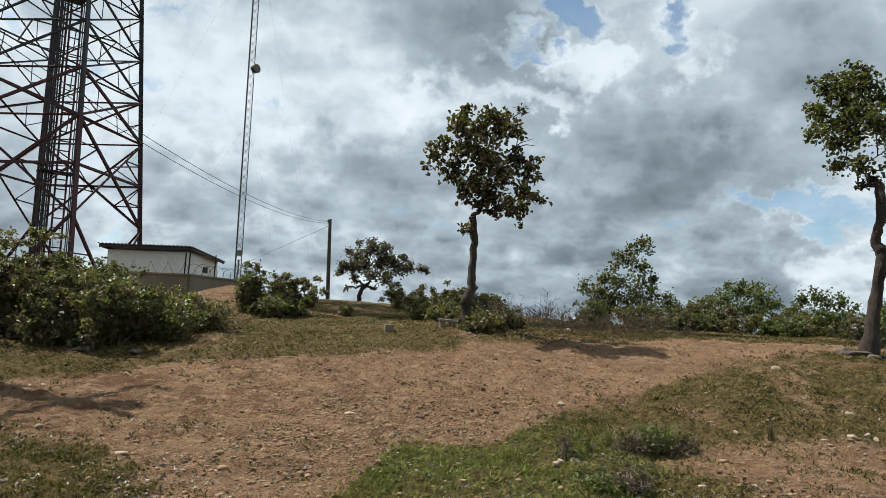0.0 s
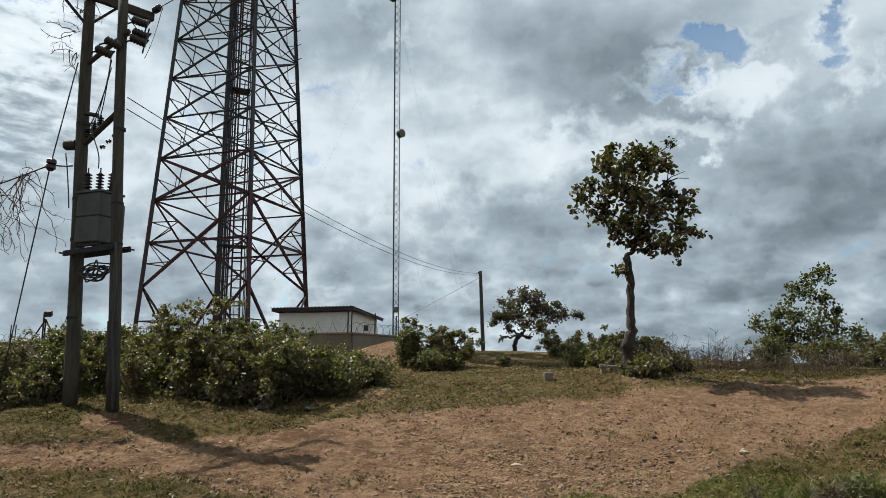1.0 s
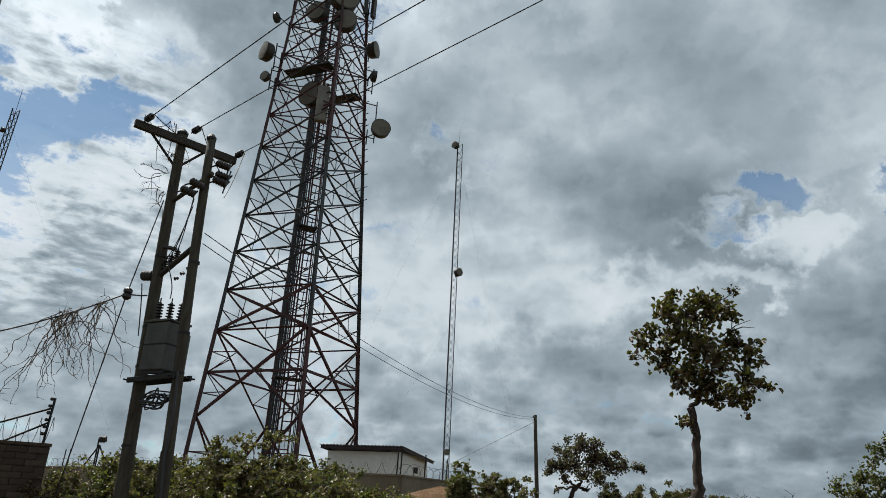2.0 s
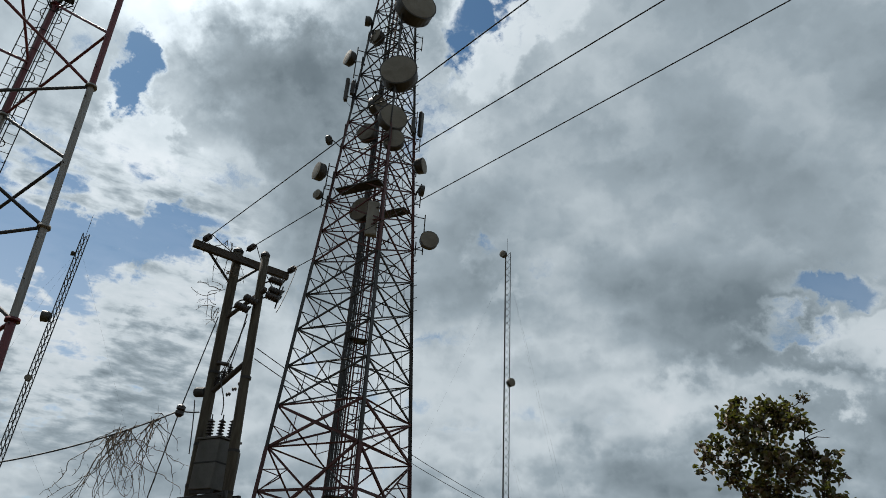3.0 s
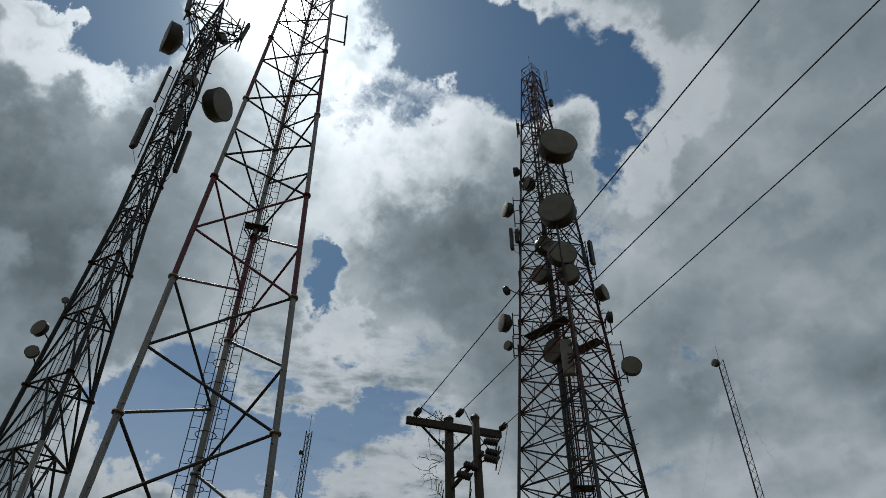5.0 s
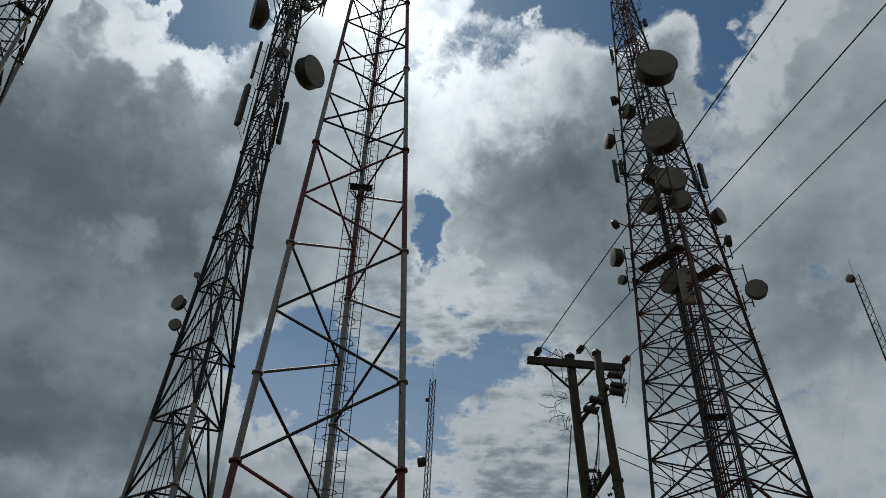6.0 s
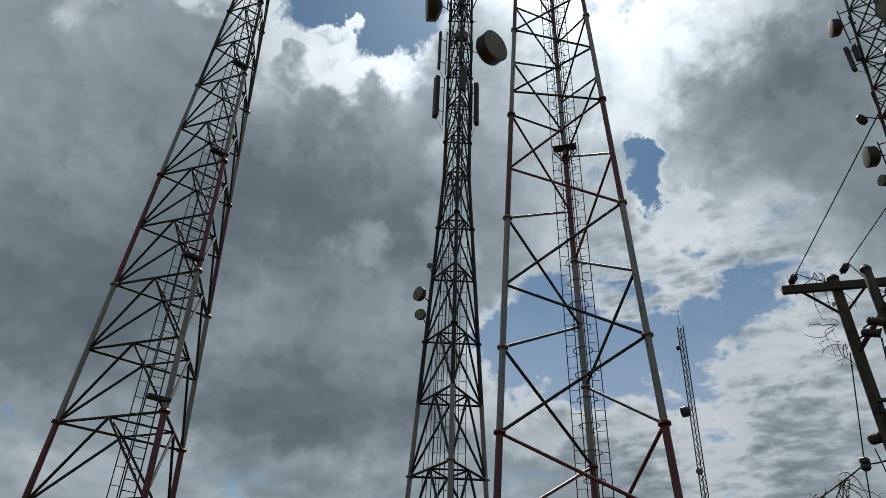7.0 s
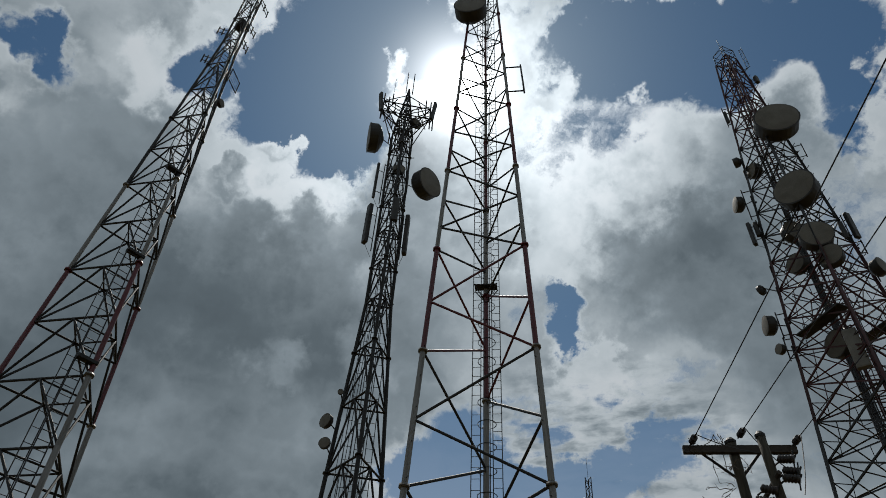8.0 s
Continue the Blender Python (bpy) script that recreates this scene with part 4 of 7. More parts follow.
def far_dish_tower():
    T = Tower(-34.58, 10.03, 3, 1.5, 2.951, 0.06745, 1.9, 0.98)
    t = thing("antenna_tower", (T.cx, T.cy, T.foot), "slender three-legged antenna tower with a crowded head", "tower")
    levels = [T.foot, 3.3, 7.2, 11.1, 15.07, 18.77, 22.91, 26.71, 30.66, 33.9, 37.1, 40.3, 43.5, 46.7, 49.6]
    tone = lambda z: WHITE if 7 < z < 15 else (RED if z < 7 else DARK_STEEL)
    k_braced(T, t, levels, tone, lambda z: 0.28 - 0.0022 * z, 1.3)
    top = levels[-1]
    toward = Vector((math.cos(T.base), math.sin(T.base), 0))
    side = Vector((-toward.y, toward.x, 0))
    ladder(T, "climbing_ladder", (T.mid(T.foot) + toward * 0.3, T.mid(top) + toward * 0.3), side, toward, 0.5, t, STEEL, 0.4, 0.05)
    for s in (-0.75, 0.75):
        ladder(T, "cable_ladder", (T.mid(T.foot) + side * s - toward * 0.3, T.mid(top - 6) + side * (s * 0.6) - toward * 0.2), side, toward, 0.4, t, DARK_STEEL, 0.8, 0.05)
    for k in range(4):
        o = side * (-1.4 + 0.22 * k) - toward * 0.4
        bar("feeder_cable", T.mid(T.foot) + o * 1.2, T.mid(32 - 2 * k) + o * 0.45, 0.04, CABLE, t)
    # head: a triangular frame on outrigger arms below a braced pointed cap
    arm = []
    peak = 55.9
    cap = lambda i, z: T.leg(i, top).lerp(T.mid(peak), (z - top) / (peak - top))
    for i in range(3):
        a = T.base + 2 * math.pi * i / 3 + 1.05
        o = Vector((math.cos(a), math.sin(a), 0))
        across = Vector((-o.y, o.x, 0))
        p = T.mid(51.2) + o * 2.35
        arm.append(p)
        for z in (50.3, 51.7):
            for w in (-0.45, 0.45):
                bar("head_arm", T.mid(z) + o * 0.3 + across * w, T.mid(z) + o * 2.35 + across * w * 0.6, 0.09, DARK_STEEL, t)
            bar("head_tie", T.mid(z) + o * 1.6 - across * 0.9, T.mid(z) + o * 1.6 + across * 0.9, 0.08, DARK_STEEL, t)
        bar("head_post", p - Vector((0, 0, 1.5)), p + Vector((0, 0, 1.6)), 0.12, DARK_STEEL, t)
        for u, low, high in ((-0.55, 1.3, 1.1), (0.5, 1.6, 0.7), (1.1, 1.0, 0.5)):
            q = p + across * u - o * 0.2
            bar("head_post", q - Vector((0, 0, low)), q + Vector((0, 0, high)), 0.12, DARK_STEEL, t)
        bar("head_strut", p - Vector((0, 0, 0.9)), T.leg(i, 48.2), 0.09, DARK_STEEL, t)
        bar("head_strut", p - Vector((0, 0, 0.9)), T.leg(i + 1, 48.2), 0.09, DARK_STEEL, t)
        bar("peak_brace", p + Vector((0, 0, 0.5)), T.mid(54.9), 0.085, DARK_STEEL, t)
        bar("peak_brace", p + Vector((0, 0, 0.5)), cap(i, 52.6), 0.08, DARK_STEEL, t)
        bar("peak_brace", p + Vector((0, 0, 0.5)), cap(i + 1, 52.6), 0.08, DARK_STEEL, t)
        bar("cap_leg", T.leg(i, top), T.mid(peak), 0.14, DARK_STEEL, t)
    for z in (-0.9, 0.5):
        for i in range(3):
            bar("head_rail", arm[i] + Vector((0, 0, z)), arm[(i + 1) % 3] + Vector((0, 0, z)), 0.1, DARK_STEEL, t)
    for i in range(3):
        a, b = arm[i], arm[(i + 1) % 3]
        for u in (0.25, 0.5, 0.75):
            p = a.lerp(b, u)
            bar("head_brace", p - Vector((0, 0, 0.9)), p + Vector((0, 0, 0.5)), 0.07, DARK_STEEL, t)
            bar("head_brace", p + Vector((0, 0, 0.5)), a.lerp(b, u - 0.25) - Vector((0, 0, 0.9)), 0.06, DARK_STEEL, t)
        heights = (top, 50.8, 52.0, 53.2, 54.4)
        for z, w in zip(heights, heights[1:]):
            bar("cap_rail", cap(i, w), cap(i + 1, w), 0.09, DARK_STEEL, t)
            bar("cap_brace", cap(i, z), cap(i + 1, w), 0.075, DARK_STEEL, t)
            bar("cap_brace", cap(i + 1, z), cap(i, w), 0.075, DARK_STEEL, t)
    for s in (-0.25, 0.35):
        bar("lightning_rod", T.mid(55.2) + side * s, T.mid(58.6) + side * s, 0.09, DARK_STEEL, t)
    bar("whip_aerial", T.mid(53.5) + side * -1.3, T.mid(57.2) + side * -1.3, 0.03, DARK_STEEL, t)
    rnd = random.Random(3)
    for k in range(40):
        z = rnd.uniform(31, 51)
        a, b = T.leg(k, z, rnd.uniform(-0.2, 0.2)), T.leg(k + 1, z - rnd.uniform(0.8, 3.0), rnd.uniform(-0.2, 0.3))
        part("jumper_cable", tube([p + Vector((rnd.gauss(0, 0.12), rnd.gauss(0, 0.12), 0)) for p in sag(a, b, rnd.uniform(0.2, 0.9), 8)], 0.035, 5), CABLE, t)
    grp = "dishes on the slender tower"
    place_dish("dish", Vector((-35.4, 7.75, 48.15)), Vector((-0.2, -1, -0.1)), 2.5, 0.28, T.leg(2, 48.0, -0.1), "deep khaki drum dish tilted outward below the tower head", grp)
    place_dish("dish", Vector((-34.1, 12.35, 43.3)), Vector((0.86, 0.42, -0.1)), 2.5, 0.34, T.leg(1, 43.4, -0.1), "deep khaki drum dish tilted outward from a tower leg", grp)
    place_dish("dish", Vector((-34.2, 10.0, 43.9)), Vector((0.96, -0.28, 0)), 1.0, 0.3, T.mid(43.9), "small grey dish inside the tower frame", grp)
    for x, y, z, dia, f in ((-35.0, 8.05, 21.4, 0.85, (0.5, -0.9, 0)), (-34.7, 8.1, 19.9, 0.65, (0.9, -0.6, 0)), (-34.7, 8.5, 23.3, 0.35, (0.9, -0.4, 0)), (-34.4, 11.0, 51.0, 1.0, (0.9, 0.3, 0))):
        place_dish("dish", Vector((x, y, z)), Vector(f), dia, 0.3, T.leg(2, z, -0.05) if y < 9.9 else T.mid(z) + side * 0.8, "small grey dish on a leg of the slender tower", grp)
    place_panel((-35.3, 8.5, 38.1), (0.2, -1, 0), 0.5, 0.34, 4.0, "tall dark panel antenna beside the slender tower", T.leg(2, 38.1, -0.3))
    place_panel((-34.6, 11.35, 37.6), (0.6, 1, 0), 0.45, 0.34, 4.0, "tall dark panel antenna beside the slender tower", T.leg(1, 37.6, -0.15))
    place_panel((-33.45, 9.92, 38.6), (1, -0.2, 0), 0.5, 0.25, 2.4, "pale panel antenna on the front leg", T.leg(0, 38.6, 0.02))
    place_panel((-35.4, 8.6, 43.2), (0.2, -1, 0), 0.2, 0.2, 4.2, "slim pole antenna beside the slender tower", T.leg(2, 43.2, -0.25))
    for i, (p, lab) in enumerate(zip(arm, ("tall panel antenna on the tower head",) * 3)):
        o = (p - T.mid(p.z)).normalized()
        place_panel(p + o * 0.3 + Vector((0, 0, 0.1)), o, 0.38, 0.22, 2.3, lab, p + Vector((0, 0, 0.0)), -0.12)


def left_tower():
    T = Tower(-27.68, -4.25, 3, 1.5, 3.291, 0.06657, 15.8, 0.62)
    t = thing("tubular_tower", (T.cx, T.cy, T.foot), "three-legged tubular tower with paired braces and a side ladder", "tower")
    step = 2.94
    levels = [T.foot, 3.62, 6.56] + [9.5 + step * k for k in range(15)]
    tone = lambda z: WHITE if (9.4 < z < 15 or 21 < z < 27) else (RED if z < 9.4 or 15 < z < 21 else STEEL)
    k_braced(T, t, levels, tone, lambda z: 0.25 - 0.0028 * z)
    top = levels[-1]
    out = (T.leg(0, 0) - T.mid(0)).normalized()
    side = Vector((-out.y, out.x, 0))
    lo, hi = T.leg(0, T.foot + 0.2), T.leg(0, top)
    ladder(T, "climbing_ladder", (lo - side * 0.5 - out * 0.25, hi - side * 0.4 - out * 0.2), side, out, 0.45, t, STEEL, 0.36, 0.05)
    ladder(T, "cable_ladder", (lo - side * 0.95 - out * 0.35, hi - side * 0.65 - out * 0.25), side, out, 0.3, t, DARK_STEEL, 0.6, 0.04)
    for z in (9.9, 15.9, 21.6, 27.6):
        c = T.leg(0, z) - side * 0.3
        part("bracket", box(pose(c.x, c.y, z, 0, 0, math.degrees(math.atan2(side.y, side.x))), 0.8, 0.3, 0.14, 0.02), DARK_STEEL, t)
    grp = "gear on the side-ladder tower"
    place_dish("dish", T.leg(1, 36.4) + Vector((0.2, 0.2, 0)), Vector((0.6, 0.7, 0)), 0.55, 0.35, T.leg(1, 36.4), "small dark dish high on the side-ladder tower", grp)
    square = thing("reflector_frame", T.leg(1, 39.8), "open square wire reflector antenna on the side-ladder tower", "antenna")
    o = (T.leg(1, 39.8) - T.mid(39.8)).normalized()
    u = Vector((-o.y, o.x, 0))
    hub = T.leg(1, 39.8) + o * 0.15
    corner = [hub + o * x + Vector((0, 0, h)) for x, h in ((0.05, -0.55), (1.15, -0.55), (1.15, 0.6), (0.05, 0.6))]
    for a, b in zip(corner, corner[1:] + corner[:1]):
        bar("rim", a, b, 0.07, DARK_STEEL, square)
    for k in range(1, 7):
        bar("wire", corner[0].lerp(corner[1], k / 7), corner[3].lerp(corner[2], k / 7), 0.015, STEEL, square)
    bar("bracket", T.leg(1, 39.8), hub + u * 0.05, 0.12, DARK_STEEL, square)
    # stub aerials on short arms, and a dark box inside the head
    for leg, z, reach in ((1, 43.4, 0.75), (1, 45.5, 0.8), (1, 49.1, 1.1), (2, 42.9, 0.6), (2, 39.4, 0.5)):
        o = (T.leg(leg, z) - T.mid(z)).normalized()
        stub = thing("stub_aerial", T.leg(leg, z), "pair of short stub aerials on an arm high on the tower", "aerial", grp)
        for h in (-0.2, 0.25):
            bar("arm", T.leg(leg, z + h), T.leg(leg, z + h) + o * reach, 0.06, DARK_STEEL, stub)
        for d in (0.5, 1.0):
            q = T.leg(leg, z) + o * (reach * d)
            bar("element", q - Vector((0, 0, 0.42)), q + Vector((0, 0, 0.42)), 0.09, DARK_STEEL, stub)
    part("equipment_box", box(pose(T.cx, T.cy, 44.2, 0, 0, 30), 0.75, 0.6, 0.6, 0.04), DARK_STEEL, t)


def guyed_mast(x, y, top, w, label, gear, lean=(0, 0), stays=True):
    base = gz(x, y)
    t = thing("guyed_mast", (x, y, base), label, "mast")
    foot, head = Vector((x, y, base)), Vector((x + lean[0], y + lean[1], top))
    n = int((top - base) / (w * 1.3))
    for i in range(3):
        a = 2 * math.pi * i / 3 + 0.4
        o = Vector((math.cos(a), math.sin(a), 0)) * w * 0.58
        bar("leg", foot + o, head + o, 0.07, STEEL, t)
    bm = bmesh.new()
    for k in range(n):
        for i in range(3):
            a, b = 2 * math.pi * i / 3 + 0.4, 2 * math.pi * (i + 1) / 3 + 0.4
            p = foot.lerp(head, k / n) + Vector((math.cos(a), math.sin(a), 0)) * w * 0.58
            q = foot.lerp(head, (k + 1) / n) + Vector((math.cos(b), math.sin(b), 0)) * w * 0.58
            add_tube(bm, [p, q], 0.022, 4)
    tagged(part("lacing", bm, STEEL, t), kind="stuff")
    if stays:
        for z, r in ((0.45, 9), (0.95, 14)):
            for i in range(3):
                a = 2 * math.pi * i / 3 + 1.2
                g = (x + r * math.cos(a), y + r * math.sin(a))
                bar("guy_wire", foot.lerp(head, z), (*g, gz(*g)), 0.005, STEEL, t)
    for f, dia, way in gear:
        p = foot.lerp(head, f)
        m = Vector(way).normalized()
        place_dish("dish", p + m * (w * 0.6 + dia * 0.4), m, dia, 0.45, p + m * w * 0.5, "small round dish on a thin mast", "dishes on the masts")
    bar("lightning_rod", head, head + Vector((0, 0, 1.6)), 0.03, STEEL, t)
    return t


box_tower()
red_white_tower()
far_dish_tower()
left_tower()
guyed_mast(-17.36, 57.43, 35.6, 0.55, "thin guyed lattice mast with two small round dishes", [(0.985, 0.7, (-0.4, -1, 0)), (0.593, 0.75, (1, -0.6, 0)), (0.12, 0.5, (0.5, -1, 0))])
guyed_mast(-40.55, 29.25, 25.4, 0.42, "thin lattice mast with a drum dish and aerials", [(0.73, 0.75, (-0.8, -0.6, 0)), (0.93, 0.35, (-0.6, -0.8, 0)), (0.55, 0.4, (0.6, -0.8, 0))], (0.28, 0.38))


# ---- transformer poles and lines ----
LP_FOOT, LP_TOP = Vector((-11.24, 13.02, gz(-11.24, 13.02) - 0.05)), Vector((-11.44, 12.84, 10.42))
RP_FOOT, RP_TOP = Vector((-9.85, 12.60, gz(-9.85, 12.60) - 0.05)), Vector((-10.14, 12.37, 9.85))
ARM_L, ARM_R = Vector((-11.95, 11.72, 10.15)), Vector((-10.55, 14.0, 10.12))


def insulator_profile(k, r, pitch, core):
    out = [(core, 0)]
    for i in range(k):
        z = i * pitch
        out += [(core, z + pitch * 0.15), (r, z + pitch * 0.3), (r * 0.97, z + pitch * 0.5), (core * 1.2, z + pitch * 0.7), (core, z + pitch)]
    return out


def way_pose(at, d):
    return Matrix.Translation(Vector(at)) @ Vector(d).to_track_quat("Z", "Y").to_matrix().to_4x4()


def h_frame():
    t = thing("transformer_pole", LP_FOOT, "pair of weathered wooden poles carrying a transformer and crossarm", "utility pole")
    for foot, head, r in ((LP_FOOT, LP_TOP, 0.145), (RP_FOOT, RP_TOP, 0.122)):
        pts = [foot.lerp(head, f) + Vector((0.012 * math.sin(7 * f), 0.012 * math.cos(5 * f), 0)) for f in np.linspace(0, 1, 14)]
        p = part("pole", tube(pts, [r * (1.06 - 0.24 * f) for f in np.linspace(0, 1, 14)], 16), WOOD, t, smooth=True)
        m = way_pose(head, head - foot)
        part("pole_cap", lathe(m, [(r * 0.95, -0.04), (r * 1.0, 0.02), (r * 0.55, 0.1), (0.03, 0.12)], 14), DARK_STEEL, p)
        for z in (1.9, 3.6, 4.5, 6.2):
            c = foot.lerp(head, z / 9.5)
            part("band", lathe(way_pose(c, head - foot), [(r * 1.02, -0.03), (r * 1.06, -0.03), (r * 1.06, 0.03), (r * 1.02, 0.03)], 14), DARK_STEEL, p)
    # bitumen patch and grey sleeve on the thinner pole
    a, b = RP_FOOT.lerp(RP_TOP, 0.125), RP_FOOT.lerp(RP_TOP, 0.2)
    part("worn_sleeve", tube([a, b], 0.131, 16), ARM, t, "dark stained band on the pole")
    # crossarm: a deep timber with its two slanted braces
    d = (ARM_R - ARM_L)
    m = Matrix.Translation((ARM_L + ARM_R) / 2) @ d.to_track_quat("X", "Z").to_matrix().to_4x4()
    part("crossarm", box(m, d.length, 0.13, 0.2, 0.015), ARM, t)
    u = d.normalized()
    mid = LP_TOP - Vector((0, 0, 1.0))
    for s in (-0.75, 0.62):
        bar("arm_brace", mid, LP_TOP + u * s - Vector((0, 0, 0.3)), 0.07, DARK_STEEL, t)
    # three strain insulators
    line = Vector((11.8, -5.4, 0.25)).normalized()
    ends = []
    for p, lift in ((ARM_L + u * 0.21, 0.14), (LP_TOP + u * 0.2 + Vector((0.1, -0.1, 0.02)), 0.02), (ARM_R - u * 0.05, 0.12)):
        q = p + Vector((0, 0, lift))
        part("strain_insulator", lathe(way_pose(q, line), [(0.02, 0), (0.02, 0.12)] + [(r, z + 0.12) for r, z in insulator_profile(4, 0.085, 0.07, 0.03)] + [(0.02, 0.48)], 14), PORCELAIN, t)
        ends.append(q + line * 0.5)
    # drop-out fuses on a raised short arm between the poles
    fa, fb = LP_FOOT.lerp(LP_TOP, 0.80), RP_FOOT.lerp(RP_TOP, 0.885)
    bar("fuse_arm", fa, fb + (fb - fa) * 0.18, 0.11, ARM, t)
    away = (RP_TOP - LP_TOP)
    away.z = 0
    away.normalize()
    across = Vector((-away.y, away.x, 0))
    for k, (x, y, z) in enumerate(((-9.98, 12.5, 9.24), (-9.98, 12.55, 8.98), (-9.95, 12.45, 8.78), (-10.42, 11.98, 8.36), (-10.3, 12.1, 8.6))):
        c = Vector((x, y, z))
        f = new("fuse_cutout")
        under(f, t, Matrix.Translation(c))
        d = Vector((0.82, 0.56, -0.22 - 0.04 * k)).normalized()
        part("insulator", lathe(way_pose(c, d), [(0.04, 0), (0.04, 0.02)] + [(r, z + 0.02) for r, z in insulator_profile(5, 0.098, 0.066, 0.08)] + [(0.03, 0.36)], 14), PORCELAIN, f)
        e = c + d * 0.34
        if k < 3:
            bar("fuse_tube", e + Vector((0.02, 0.0, 0.2)), e + Vector((-0.04, -0.03, -0.24)), 0.035, DARK_STEEL, f)
        bar("clip", e, e + Vector((0.05, 0.03, 0.1)), 0.045, DARK_STEEL, f)
        bar("clip", c + d * 0.1, c - Vector((0.08, 0.06, 0.14)), 0.04, DARK_STEEL, f)
    # mid arm with surge arresters
    ma, mb = LP_FOOT.lerp(LP_TOP, 0.60), RP_FOOT.lerp(RP_TOP, 0.70)
    bar("mid_arm", ma - (mb - ma) * 0.1, mb, 0.13, ARM, t)
    part("arrester", lathe(way_pose(ma + Vector((-0.38, -0.1, 0.02)), (1, 0.2, 0)), [(0.10, 0), (0.12, 0.03), (0.12, 0.25), (0.07, 0.28)], 14), RUBBER, t)
    for k in range(3):
        c = ma.lerp(mb, 0.15 + 0.16 * k) + Vector((0, 0, 0.08))
        part("arrester", lathe(way_pose(c, (0, 0, 1)), insulator_profile(4, 0.075, 0.055, 0.03) + [(0.02, 0.27)], 12), PORCELAIN, t)
        e = c + Vector((0.25, 0.1, -0.22))
        part("pin_insulator", lathe(way_pose(e, (1, 0.2, 0.2)), insulator_profile(2, 0.05, 0.06, 0.02), 10), PORCELAIN, t)
    bar("spool", LP_FOOT.lerp(LP_TOP, 0.675) + Vector((0.12, -0.1, 0)), LP_FOOT.lerp(LP_TOP, 0.675) + Vector((0.42, -0.05, -0.06)), 0.1, PORCELAIN, t)
    # platform channels across the poles
    for side in (-1, 1):
        o = across * (0.21 * side)
        a, b = LP_FOOT.lerp(LP_TOP, 0.335), RP_FOOT.lerp(RP_TOP, 0.352)
        a.z = b.z = 4.02
        ext = (b - a).normalized() * 0.12
        m = Matrix.Translation((a + b) / 2 + o) @ (b - a).to_track_quat("X", "Z").to_matrix().to_4x4()
        part("platform_channel", box(m, (b - a).length + 0.3, 0.06, 0.12, 0.01), DARK_STEEL, t)
        for e in (a - ext, b + ext):
            bar("bolt", e + o - across * 0.12, e + o + across * 0.12, 0.04, DARK_STEEL, t)
    # wires between the gear
    rnd = random.Random(5)
    for k in range(3):
        a = RP_FOOT.lerp(RP_TOP, 0.80 + 0.02 * k) + Vector((-0.12, -0.16, 0))
        b = ma.lerp(mb, 0.15 + 0.16 * k) + Vector((0, 0, 0.36))
        part("jumper_wire", tube(sag(a, b, 0.12 + 0.12 * rnd.random(), 10), 0.012, 5), CABLE, t)
    for k, e in enumerate(ends):
        b = RP_FOOT.lerp(RP_TOP, 0.93 - 0.05 * k) + Vector((0.35, 0.3, 0.1))
        part("jumper_wire", tube(sag(e, b, 0.15, 8), 0.012, 5), CABLE, t)
    a, b = LP_FOOT.lerp(LP_TOP, 0.58) + Vector((-0.3, -0.15, 0)), LP_FOOT.lerp(LP_TOP, 0.45) + Vector((-0.14, -0.15, 0))
    part("earth_wire", tube(sag(a, b, -0.1, 8), 0.014, 5), CABLE, t)
    a, b = RP_FOOT.lerp(RP_TOP, 0.38) + Vector((0.1, -0.17, 0)), RP_FOOT + Vector((0.12, -0.16, 0.1))
    part("down_cable", tube([a.lerp(b, f) + Vector((0.03 * math.sin(9 * f), 0, 0)) for f in np.linspace(0, 1, 16)], 0.03, 6), CABLE, t)
    hub = (LP_FOOT.lerp(LP_TOP, 0.3) + RP_FOOT.lerp(RP_TOP, 0.3)) / 2 + Vector((0, 0, 0.05))
    for k in range(9):
        w, h, ph = rnd.uniform(0.2, 0.5), rnd.uniform(0.08, 0.2), rnd.uniform(0, 6)
        pts = [hub + away * (w * math.cos(u)) + across * (0.12 * math.sin(u + ph)) + Vector((0, 0, h * math.sin(u) + 0.03 * math.sin(3 * u + ph) + 0.04 * (k % 3))) for u in np.linspace(0, 6.28, 20)]
        part("cable_coil", tube(pts, 0.017, 5), CABLE, t)
    return ends, line


